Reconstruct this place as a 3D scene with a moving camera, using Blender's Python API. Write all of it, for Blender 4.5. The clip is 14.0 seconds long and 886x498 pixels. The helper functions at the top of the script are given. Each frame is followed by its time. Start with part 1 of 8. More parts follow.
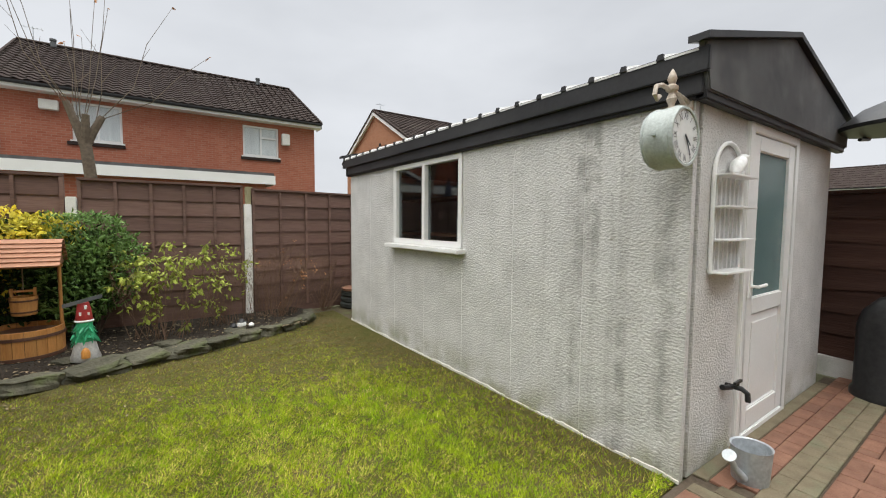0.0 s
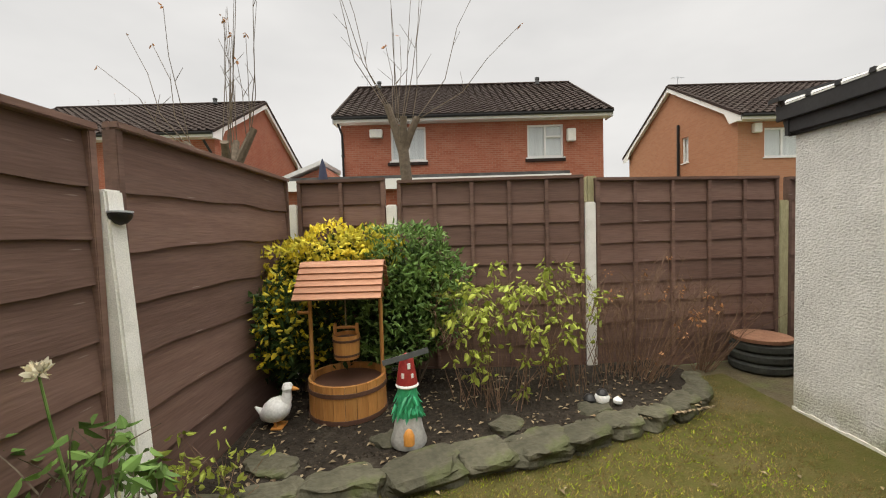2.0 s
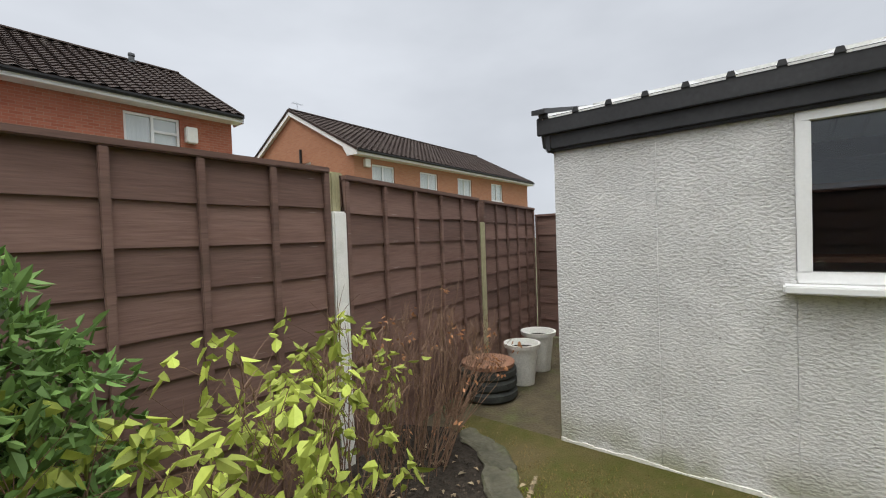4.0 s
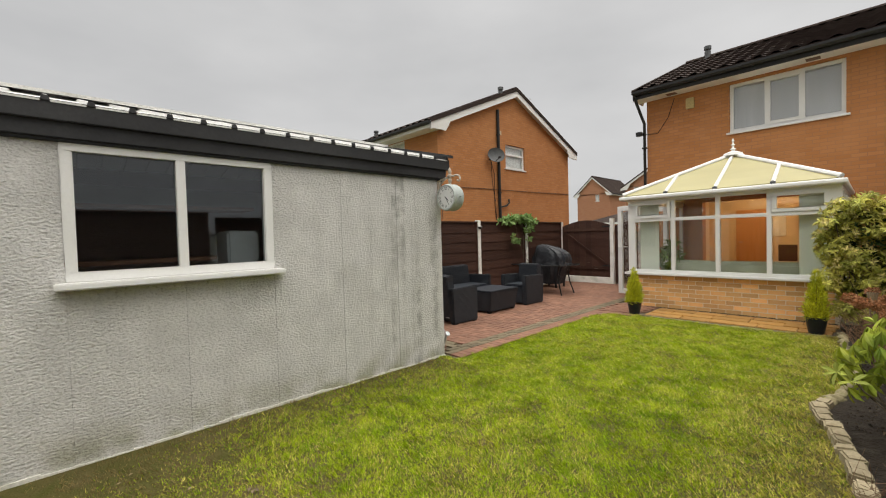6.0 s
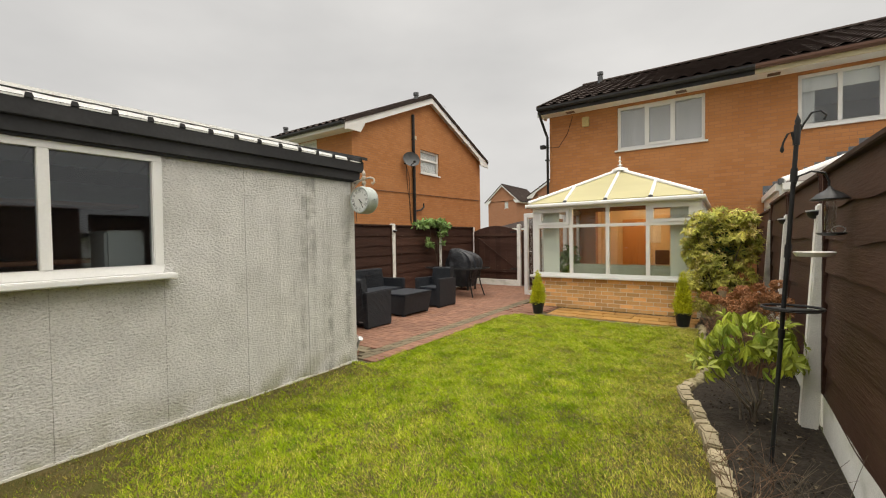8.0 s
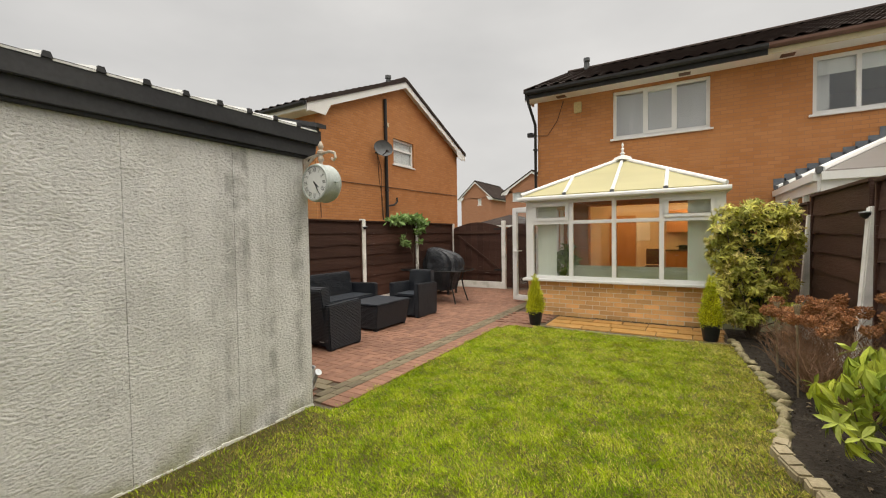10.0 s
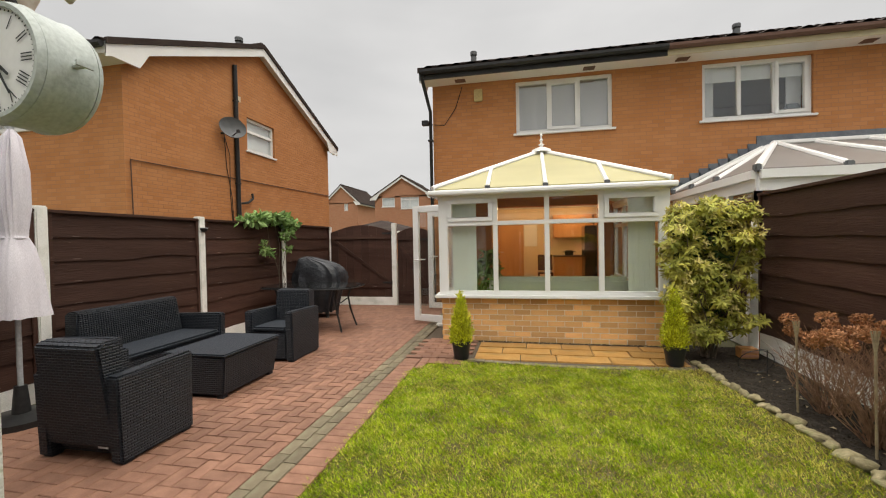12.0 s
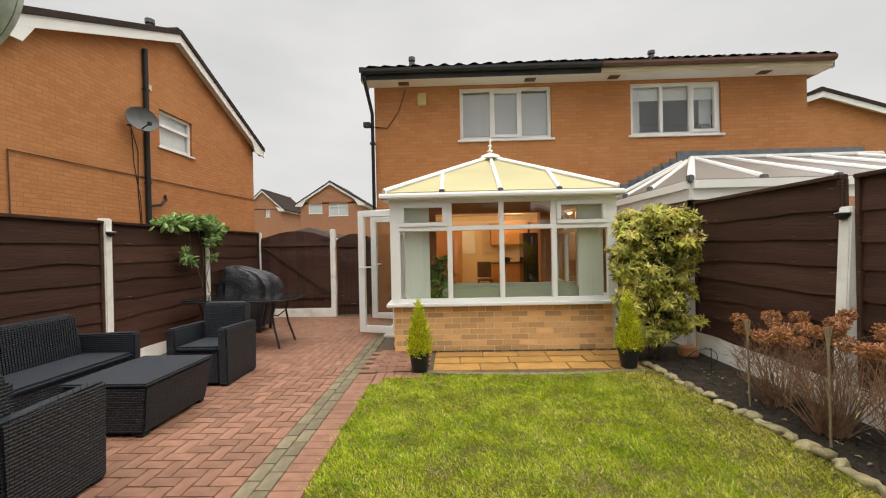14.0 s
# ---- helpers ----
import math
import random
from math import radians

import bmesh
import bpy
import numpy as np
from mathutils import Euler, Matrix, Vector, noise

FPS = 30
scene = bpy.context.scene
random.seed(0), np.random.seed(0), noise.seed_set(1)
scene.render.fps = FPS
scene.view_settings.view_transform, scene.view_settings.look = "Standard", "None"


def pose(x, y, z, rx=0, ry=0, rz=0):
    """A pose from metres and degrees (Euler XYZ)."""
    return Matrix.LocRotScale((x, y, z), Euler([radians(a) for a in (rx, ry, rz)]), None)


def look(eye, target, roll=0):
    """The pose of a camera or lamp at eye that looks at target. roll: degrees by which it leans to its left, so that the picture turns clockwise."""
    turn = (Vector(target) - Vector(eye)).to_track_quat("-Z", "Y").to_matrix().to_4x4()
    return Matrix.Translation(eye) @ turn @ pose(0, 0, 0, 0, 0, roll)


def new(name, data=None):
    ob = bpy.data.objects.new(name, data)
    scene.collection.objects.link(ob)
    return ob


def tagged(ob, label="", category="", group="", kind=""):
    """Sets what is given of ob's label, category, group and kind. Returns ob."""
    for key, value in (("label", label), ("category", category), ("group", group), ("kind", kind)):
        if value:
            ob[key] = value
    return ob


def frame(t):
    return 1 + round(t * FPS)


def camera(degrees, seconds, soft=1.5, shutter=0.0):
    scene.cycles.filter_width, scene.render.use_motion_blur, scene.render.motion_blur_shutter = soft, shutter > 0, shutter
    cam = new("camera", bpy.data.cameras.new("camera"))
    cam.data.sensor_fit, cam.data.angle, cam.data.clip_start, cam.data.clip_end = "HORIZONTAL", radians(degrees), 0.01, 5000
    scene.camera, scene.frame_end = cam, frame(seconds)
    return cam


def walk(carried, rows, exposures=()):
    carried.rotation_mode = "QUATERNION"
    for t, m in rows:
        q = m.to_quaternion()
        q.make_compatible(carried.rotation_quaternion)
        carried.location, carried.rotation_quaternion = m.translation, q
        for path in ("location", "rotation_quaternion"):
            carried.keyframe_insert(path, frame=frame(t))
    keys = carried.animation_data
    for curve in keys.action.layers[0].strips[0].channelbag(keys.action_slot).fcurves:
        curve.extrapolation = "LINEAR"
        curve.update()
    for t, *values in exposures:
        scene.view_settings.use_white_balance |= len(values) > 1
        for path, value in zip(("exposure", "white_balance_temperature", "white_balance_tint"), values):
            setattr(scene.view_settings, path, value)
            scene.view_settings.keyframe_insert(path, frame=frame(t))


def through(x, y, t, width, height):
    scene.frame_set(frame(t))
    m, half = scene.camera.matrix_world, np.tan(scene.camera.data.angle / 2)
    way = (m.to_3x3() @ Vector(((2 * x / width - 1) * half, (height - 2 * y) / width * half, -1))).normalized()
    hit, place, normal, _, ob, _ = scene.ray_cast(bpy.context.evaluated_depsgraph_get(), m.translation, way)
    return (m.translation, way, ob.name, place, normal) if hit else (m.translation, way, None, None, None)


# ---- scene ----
cam = camera(94.4, 14.0, 1.1)
PATH = [
    (0, (-2.382, -1.052, 1.469), (-1.234, 0.58, 1.34), 0.4),
    (0.5, (-2.581, -0.393, 1.482), (-1.994, 1.516, 1.361), -0.3),
    (1, (-2.654, 0.262, 1.495), (-2.433, 2.247, 1.383), -1.0),
    (1.5, (-2.698, 0.919, 1.497), (-2.645, 2.916, 1.394), -1.4),
    (2, (-2.725, 1.562, 1.487), (-2.714, 3.559, 1.394), -1.7),
    (2.2, (-2.754, 1.841, 1.505), (-2.735, 3.839, 1.414), -1.8),
    (4.5, (-3.0, 3.592, 1.521), (-1.06, 4.077, 1.493), -2.6),
    (5, (-3.293, 3.504, 1.52), (-1.334, 3.106, 1.464), -2.5),
    (5.5, (-3.519, 3.44, 1.485), (-1.798, 2.422, 1.419), -1.9),
    (6, (-3.606, 3.418, 1.448), (-2.159, 2.039, 1.39), -1.6),
    (6.5, (-3.626, 3.433, 1.448), (-2.359, 1.887, 1.393), -1.3),
    (7, (-3.624, 3.435, 1.454), (-2.443, 1.822, 1.399), -1.0),
    (7.5, (-3.624, 3.432, 1.444), (-2.478, 1.794, 1.394), -1.0),
    (8, (-3.625, 3.425, 1.449), (-2.492, 1.778, 1.399), -0.9),
    (10.5, (-2.405, 2.028, 1.464), (-1.48, 0.256, 1.399), -1.0),
    (11, (-2.034, 1.589, 1.469), (-1.243, -0.247, 1.407), -1.1),
    (11.5, (-1.737, 1.206, 1.441), (-1.134, -0.701, 1.388), -1.1),
    (12, (-1.509, 0.903, 1.429), (-1.107, -1.056, 1.389), -1.1),
    (12.5, (-1.306, 0.724, 1.409), (-1.067, -1.262, 1.383), -1.1),
    (13, (-1.137, 0.702, 1.41), (-1.015, -1.294, 1.392), -1.0),
    (13.5, (-1.12, 0.699, 1.4), (-1.051, -1.3, 1.392), -1.1),
    (14, (-1.127, 0.691, 1.403), (-1.076, -1.309, 1.397), -1.2),
]
walk(cam, [(t, look(eye, target, roll)) for t, eye, target, roll in PATH], [(0.0, 0.34, 6250, 10), (1.0, 0.36, 6600, 10), (2.0, 0.40, 6800, 10), (4.5, 0.24, 6000, 10), (5.5, 0.08, 6400, 10), (6.5, 0.16, 6750, 10), (8.0, 0.25, 6850, 10), (10.5, 0.2, 6800, 10), (11.0, 0.2, 6750, 10), (12.5, 0.30, 6700, 10), (14.0, 0.36, 6700, 10)])

# ---- sky and sun: a bright overcast winter day ----
world = bpy.data.worlds.new("overcast_sky")
scene.world = world
world.use_nodes = True
wn, wl = world.node_tree.nodes, world.node_tree.links
w_sky = wn.new("ShaderNodeTexSky")
w_sky.sky_type, w_sky.sun_disc = "NISHITA", False
w_sky.sun_elevation, w_sky.sun_rotation = radians(73), radians(-51)
w_co = wn.new("ShaderNodeTexCoord")
w_map = wn.new("ShaderNodeMapping")
w_map.inputs["Scale"].default_value = (1.0, 1.0, 2.6)
w_noise = wn.new("ShaderNodeTexNoise")
w_noise.inputs["Scale"].default_value, w_noise.inputs["Detail"].default_value, w_noise.inputs["Roughness"].default_value = 1.7, 5.0, 0.5
w_ramp = wn.new("ShaderNodeValToRGB")
w_ramp.color_ramp.elements[0].position, w_ramp.color_ramp.elements[0].color = 0.30, (5.00, 5.06, 5.14, 1)
w_ramp.color_ramp.elements[1].position, w_ramp.color_ramp.elements[1].color = 0.70, (6.45, 6.48, 6.52, 1)
w_sep = wn.new("ShaderNodeSeparateXYZ")
w_up = wn.new("ShaderNodeMapRange")
w_up.inputs["From Min"].default_value, w_up.inputs["From Max"].default_value = 0.56, 1.0
w_up.inputs["To Min"].default_value, w_up.inputs["To Max"].default_value = 1.0, 5.2
w_mul = wn.new("ShaderNodeVectorMath")
w_mul.operation = "SCALE"
w_mix = wn.new("ShaderNodeMix")
w_mix.data_type = "RGBA"
w_mix.inputs["Factor"].default_value = 0.97
wl.new(w_co.outputs["Generated"], w_map.inputs["Vector"])
wl.new(w_map.outputs["Vector"], w_noise.inputs["Vector"])
wl.new(w_noise.outputs["Fac"], w_ramp.inputs["Fac"])
wl.new(w_co.outputs["Generated"], w_sep.inputs["Vector"])
wl.new(w_sep.outputs["Z"], w_up.inputs["Value"])
wl.new(w_ramp.outputs["Color"], w_mul.inputs[0])
wl.new(w_up.outputs["Result"], w_mul.inputs["Scale"])
wl.new(w_sky.outputs["Color"], w_mix.inputs["A"])
wl.new(w_mul.outputs["Vector"], w_mix.inputs["B"])
wl.new(w_mix.outputs["Result"], wn["Background"].inputs["Color"])
wn["Background"].inputs["Strength"].default_value = 0.1

sun_data = bpy.data.lights.new("sun", "SUN")
sun_data.energy, sun_data.angle, sun_data.color = 2.0, radians(85), (1.0, 0.92, 0.74)
sun = new("sun", sun_data)
sun.matrix_world = look((-2.5, 0.2, 11), (0, 0, 0))


# ---- materials ----
def mat(name, c1, c2=None, scale=8.0, rough=0.7, bump=0.0, bscale=60.0, metal=0.0, vary=0.0, island=0.0, blotch=0.0, blotch_c=None,
        blotch_scale=1.2, stretch=(1, 1, 1), spec=0.3, bdist=0.01, fine=0.15):
    """Colour that wanders between c1 and c2 at one scale, fine grain over it, larger blotches under it, and a fine relief."""
    m = bpy.data.materials.new(name)
    m.use_nodes = True
    n, l = m.node_tree.nodes, m.node_tree.links
    bs = n["Principled BSDF"]
    bs.inputs["Roughness"].default_value, bs.inputs["Metallic"].default_value = rough, metal
    bs.inputs["Specular IOR Level"].default_value = spec
    c2 = c2 or tuple(x * 0.8 for x in c1)
    co = n.new("ShaderNodeTexCoord")
    mp = n.new("ShaderNodeMapping")
    mp.inputs["Scale"].default_value = stretch
    l.new(co.outputs["Object"], mp.inputs["Vector"])

    def nz(sc, det=4.0):
        t = n.new("ShaderNodeTexNoise")
        t.inputs["Scale"].default_value, t.inputs["Detail"].default_value = sc, det
        l.new(mp.outputs["Vector"], t.inputs["Vector"])
        return t

    def ramp(src, a, b):
        r = n.new("ShaderNodeMapRange")
        r.inputs["From Min"].default_value, r.inputs["From Max"].default_value = a, b
        l.new(src, r.inputs["Value"])
        return r.outputs["Result"]

    def mix(fac, a, b):
        x = n.new("ShaderNodeMix")
        x.data_type = "RGBA"
        for key, v in (("Factor", fac), ("A", a), ("B", b)):
            if hasattr(v, "links"):
                l.new(v, x.inputs[key])
            else:
                x.inputs[key].default_value = v if key == "Factor" else (*v, 1)
        return x.outputs["Result"]

    def value(col, amount_socket, amount):
        h = n.new("ShaderNodeHueSaturation")
        r = n.new("ShaderNodeMapRange")
        r.inputs["To Min"].default_value, r.inputs["To Max"].default_value = 1 - amount, 1 + amount
        l.new(amount_socket, r.inputs["Value"])
        l.new(r.outputs["Result"], h.inputs["Value"])
        l.new(col, h.inputs["Color"])
        return h.outputs["Color"]

    col = mix(ramp(nz(scale).outputs["Fac"], 0.3, 0.7), c1, c2)
    if blotch:
        f = ramp(nz(blotch_scale).outputs["Fac"], 0.52, 0.68)
        mm = n.new("ShaderNodeMath")
        mm.operation = "MULTIPLY"
        mm.inputs[1].default_value = blotch
        l.new(f, mm.inputs[0])
        col = mix(mm.outputs[0], col, blotch_c or tuple(x * 0.6 for x in c1))
    fz = nz(bscale, 3.0)
    if fine:
        col = value(col, ramp(fz.outputs["Fac"], 0.25, 0.75), fine)
    if vary:
        oi = n.new("ShaderNodeObjectInfo")
        col = value(col, oi.outputs["Random"], vary)
    if island:
        gi = n.new("ShaderNodeNewGeometry")
        col = value(col, gi.outputs["Random Per Island"], island)
    l.new(col, bs.inputs["Base Color"])
    if bump:
        b = n.new("ShaderNodeBump")
        b.inputs["Strength"].default_value, b.inputs["Distance"].default_value = bump, bdist
        l.new(fz.outputs["Fac"], b.inputs["Height"])
        l.new(b.outputs["Normal"], bs.inputs["Normal"])
    return m


def brick_mat(name, c1, c2, mortar, blotch_c):
    m = mat(name, c1, c2, rough=0.85)
    n, l = m.node_tree.nodes, m.node_tree.links
    n.clear()
    out, bs = n.new("ShaderNodeOutputMaterial"), n.new("ShaderNodeBsdfPrincipled")
    l.new(bs.outputs[0], out.inputs[0])
    bs.inputs["Roughness"].default_value, bs.inputs["Specular IOR Level"].default_value = 0.9, 0.2
    co, sp, ad, cb = n.new("ShaderNodeTexCoord"), n.new("ShaderNodeSeparateXYZ"), n.new("ShaderNodeMath"), n.new("ShaderNodeCombineXYZ")
    l.new(co.outputs["Object"], sp.inputs[0])
    l.new(sp.outputs["X"], ad.inputs[0])
    l.new(sp.outputs["Y"], ad.inputs[1])
    l.new(ad.outputs[0], cb.inputs["X"])
    l.new(sp.outputs["Z"], cb.inputs["Y"])
    bt = n.new("ShaderNodeTexBrick")
    for k, v in (("Scale", 1.0), ("Brick Width", 0.225), ("Row Height", 0.075), ("Mortar Size", 0.007), ("Mortar Smooth", 0.3), ("Bias", 0.0)):
        bt.inputs[k].default_value = v
    bt.inputs["Color1"].default_value, bt.inputs["Color2"].default_value, bt.inputs["Mortar"].default_value = (*c1, 1), (*c2, 1), (*mortar, 1)
    l.new(cb.outputs[0], bt.inputs["Vector"])
    nz, mr, mx = n.new("ShaderNodeTexNoise"), n.new("ShaderNodeMapRange"), n.new("ShaderNodeMix")
    nz.inputs["Scale"].default_value, nz.inputs["Detail"].default_value = 1.1, 6.0
    l.new(co.outputs["Object"], nz.inputs["Vector"])
    mr.inputs["From Min"].default_value, mr.inputs["From Max"].default_value, mr.inputs["To Max"].default_value = 0.45, 0.8, 0.55
    l.new(nz.outputs["Fac"], mr.inputs["Value"])
    mx.data_type = "RGBA"
    mx.inputs["B"].default_value = (*blotch_c, 1)
    l.new(mr.outputs["Result"], mx.inputs["Factor"])
    l.new(bt.outputs["Color"], mx.inputs["A"])
    l.new(mx.outputs["Result"], bs.inputs["Base Color"])
    bp, fz, sm = n.new("ShaderNodeBump"), n.new("ShaderNodeTexNoise"), n.new("ShaderNodeMath")
    fz.inputs["Scale"].default_value = 90.0
    l.new(co.outputs["Object"], fz.inputs["Vector"])
    sm.operation = "MULTIPLY_ADD"
    sm.inputs[1].default_value = -1.5
    l.new(bt.outputs["Fac"], sm.inputs[0])
    l.new(fz.outputs["Fac"], sm.inputs[2])
    bp.inputs["Strength"].default_value, bp.inputs["Distance"].default_value = 0.6, 0.006
    l.new(sm.outputs[0], bp.inputs["Height"])
    l.new(bp.outputs[0], bs.inputs["Normal"])
    return m


def glass_mat(name, tint=(0.965, 0.98, 0.975), gloss=0.07):
    """Clear pane whose gloss grows towards grazing angles."""
    m = bpy.data.materials.new(name)
    m.use_nodes = True
    n, l = m.node_tree.nodes, m.node_tree.links
    n.clear()
    out, mx, tr, gl, lw, pw, ma = (n.new("ShaderNode" + k) for k in ("OutputMaterial", "MixShader", "BsdfTransparent", "BsdfGlossy", "LayerWeight", "Math", "Math"))
    tr.inputs[0].default_value = (*tint, 1)
    gl.inputs["Roughness"].default_value = 0.01
    lw.inputs["Blend"].default_value = 0.5
    pw.operation, ma.operation = "POWER", "MULTIPLY_ADD"
    pw.inputs[1].default_value = 4.0
    ma.inputs[1].default_value, ma.inputs[2].default_value = 0.6, gloss
    l.new(lw.outputs["Facing"], pw.inputs[0])
    l.new(pw.outputs[0], ma.inputs[0])
    l.new(ma.outputs[0], mx.inputs[0])
    l.new(tr.outputs[0], mx.inputs[1])
    l.new(gl.outputs[0], mx.inputs[2])
    l.new(mx.outputs[0], out.inputs[0])
    return m


def roughcast_mat():
    """Grey-white pebbly render with dark rain streaks under the eaves and green algae at the foot."""
    m = mat("roughcast", (0.66, 0.65, 0.63), (0.56, 0.555, 0.54), scale=5, rough=0.92, bump=0.0, spec=0.2, fine=0.0)
    n, l = m.node_tree.nodes, m.node_tree.links
    bs, co = n["Principled BSDF"], n["Texture Coordinate"]
    old = bs.inputs["Base Color"].links[0].from_socket

    def nz(sc, det, stretch=(1, 1, 1)):
        mp, t = n.new("ShaderNodeMapping"), n.new("ShaderNodeTexNoise")
        mp.inputs["Scale"].default_value = stretch
        l.new(co.outputs["Object"], mp.inputs[0])
        l.new(mp.outputs[0], t.inputs["Vector"])
        t.inputs["Scale"].default_value, t.inputs["Detail"].default_value = sc, det
        return t.outputs["Fac"]

    def rng(src, a, b, c=0.0, d=1.0):
        r = n.new("ShaderNodeMapRange")
        for k, v in zip(("From Min", "From Max", "To Min", "To Max"), (a, b, c, d)):
            r.inputs[k].default_value = v
        l.new(src, r.inputs["Value"])
        return r.outputs["Result"]

    def mul(a, b):
        x = n.new("ShaderNodeMath")
        x.operation = "MULTIPLY"
        l.new(a, x.inputs[0])
        l.new(b, x.inputs[1])
        return x.outputs[0]

    def mix(f, a, colour):
        x = n.new("ShaderNodeMix")
        x.data_type = "RGBA"
        l.new(f, x.inputs["Factor"])
        l.new(a, x.inputs["A"])
        x.inputs["B"].default_value = (*colour, 1)
        return x.outputs["Result"]

    sp = n.new("ShaderNodeSeparateXYZ")
    l.new(co.outputs["Object"], sp.inputs[0])
    streak = mul(rng(nz(1.0, 3.0, (7, 7, 0.25)), 0.50, 0.64), rng(nz(7, 5.0), 0.36, 0.60))
    near = rng(sp.outputs["Y"], -1.15, -1.7, 0.05, 0.55)
    outer = rng(sp.outputs["X"], -1.235, -1.258)
    col = mix(mul(mul(streak, near), outer), old, (0.16, 0.155, 0.14))
    col = mix(rng(nz(1.6, 5.0), 0.55, 0.8, 0.0, 0.4), col, (0.40, 0.39, 0.36))
    alg = mul(rng(sp.outputs["Z"], 0.30, 0.02), rng(nz(4.0, 4.0), 0.38, 0.62, 0.0, 0.75))
    col = mix(alg, col, (0.25, 0.25, 0.13))
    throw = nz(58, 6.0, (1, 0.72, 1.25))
    fine = nz(85, 3.0, (1, 0.7, 1.2))
    # hollows of the bump's noise coloured darker: the pits' shade put into the colour
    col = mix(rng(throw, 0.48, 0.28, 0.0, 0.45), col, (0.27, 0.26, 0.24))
    col = mix(mul(rng(nz(60, 2.0), 0.62, 0.74, 0.0, 0.8), rng(nz(2.5, 3.0), 0.45, 0.6)), col, (0.30, 0.29, 0.26))
    l.new(col, bs.inputs["Base Color"])
    ad = n.new("ShaderNodeMath")
    ad.operation = "MULTIPLY_ADD"
    ad.inputs[1].default_value = 0.22
    l.new(fine, ad.inputs[0])
    l.new(throw, ad.inputs[2])
    bp = n.new("ShaderNodeBump")
    bp.inputs["Strength"].default_value, bp.inputs["Distance"].default_value = 1.0, 0.012
    l.new(ad.outputs[0], bp.inputs["Height"])
    l.new(bp.outputs[0], bs.inputs["Normal"])
    return m


def translucent_mat(name, colour, through=0.5):
    m = bpy.data.materials.new(name)
    m.use_nodes = True
    n, l = m.node_tree.nodes, m.node_tree.links
    n.clear()
    out, mx, df, tl = (n.new("ShaderNode" + k) for k in ("OutputMaterial", "MixShader", "BsdfPrincipled", "BsdfTranslucent"))
    nz, mr, hs = n.new("ShaderNodeTexNoise"), n.new("ShaderNodeMapRange"), n.new("ShaderNodeHueSaturation")
    nz.inputs["Scale"].default_value = 3.0
    mr.inputs["To Min"].default_value, mr.inputs["To Max"].default_value = 0.85, 1.1
    l.new(nz.outputs["Fac"], mr.inputs["Value"])
    l.new(mr.outputs["Result"], hs.inputs["Value"])
    hs.inputs["Color"].default_value = (*colour, 1)
    l.new(hs.outputs[0], df.inputs["Base Color"])
    l.new(hs.outputs[0], tl.inputs["Color"])
    df.inputs["Roughness"].default_value = 0.35
    mx.inputs[0].default_value = through
    l.new(df.outputs[0], mx.inputs[1])
    l.new(tl.outputs[0], mx.inputs[2])
    l.new(mx.outputs[0], out.inputs[0])
    return m


def emit_mat(name, colour, strength):
    m = bpy.data.materials.new(name)
    m.use_nodes = True
    bs = m.node_tree.nodes["Principled BSDF"]
    bs.inputs["Emission Color"].default_value, bs.inputs["Emission Strength"].default_value = (*colour, 1), strength
    bs.inputs["Base Color"].default_value = (*colour, 1)
    return m


def leaf_mat(name, c1, c2, rough=0.45, island=0.45, **more):
    m = mat(name, c1, c2, **{"scale": 5, "rough": rough, "island": island, "fine": 0.1, "spec": 0.15, **more})
    n, l = m.node_tree.nodes, m.node_tree.links
    bs = n["Principled BSDF"]
    tl, mx = n.new("ShaderNodeBsdfTranslucent"), n.new("ShaderNodeMixShader")
    l.new(bs.inputs["Base Color"].links[0].from_socket, tl.inputs["Color"])
    mx.inputs[0].default_value = 0.25
    l.new(bs.outputs[0], mx.inputs[1])
    l.new(tl.outputs[0], mx.inputs[2])
    l.new(mx.outputs[0], n["Material Output"].inputs[0])
    return m


M_ROUGHCAST = roughcast_mat()
M_FASCIA = mat("black_fascia", (0.022, 0.022, 0.024), (0.035, 0.035, 0.037), scale=3, rough=0.5, bump=0.1, bscale=40, blotch=0.4, blotch_c=(0.06, 0.06, 0.062))
M_FELT = mat("grey_felt", (0.055, 0.055, 0.057), (0.10, 0.10, 0.102), scale=3, rough=0.75, bump=0.3, bscale=200, blotch=0.6, blotch_c=(0.15, 0.15, 0.15), blotch_scale=2.5)
M_SHEET = mat("pale_roof_sheet", (0.70, 0.70, 0.68), (0.60, 0.60, 0.58), scale=4, rough=0.35, bump=0.05, blotch=0.4, blotch_c=(0.45, 0.45, 0.42))
M_UPVC = mat("white_upvc", (0.80, 0.80, 0.79), (0.76, 0.76, 0.74), scale=2, rough=0.3, fine=0.03, blotch=0.15, blotch_c=(0.68, 0.68, 0.64))
M_OLDWHITE = mat("weathered_white_paint", (0.74, 0.73, 0.68), (0.66, 0.65, 0.59), scale=6, rough=0.55, bump=0.15, blotch=0.5, blotch_c=(0.5, 0.5, 0.42), blotch_scale=5)
M_CONCRETE = mat("white_painted_concrete", (0.82, 0.81, 0.77), (0.75, 0.74, 0.70), scale=7, rough=0.8, bump=0.3, bscale=150, blotch=0.4, blotch_c=(0.36, 0.38, 0.30), blotch_scale=4)
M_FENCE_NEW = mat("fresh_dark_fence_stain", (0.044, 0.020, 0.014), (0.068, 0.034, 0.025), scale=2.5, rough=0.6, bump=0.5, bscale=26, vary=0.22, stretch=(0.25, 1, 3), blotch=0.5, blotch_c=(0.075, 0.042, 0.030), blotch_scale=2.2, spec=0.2)
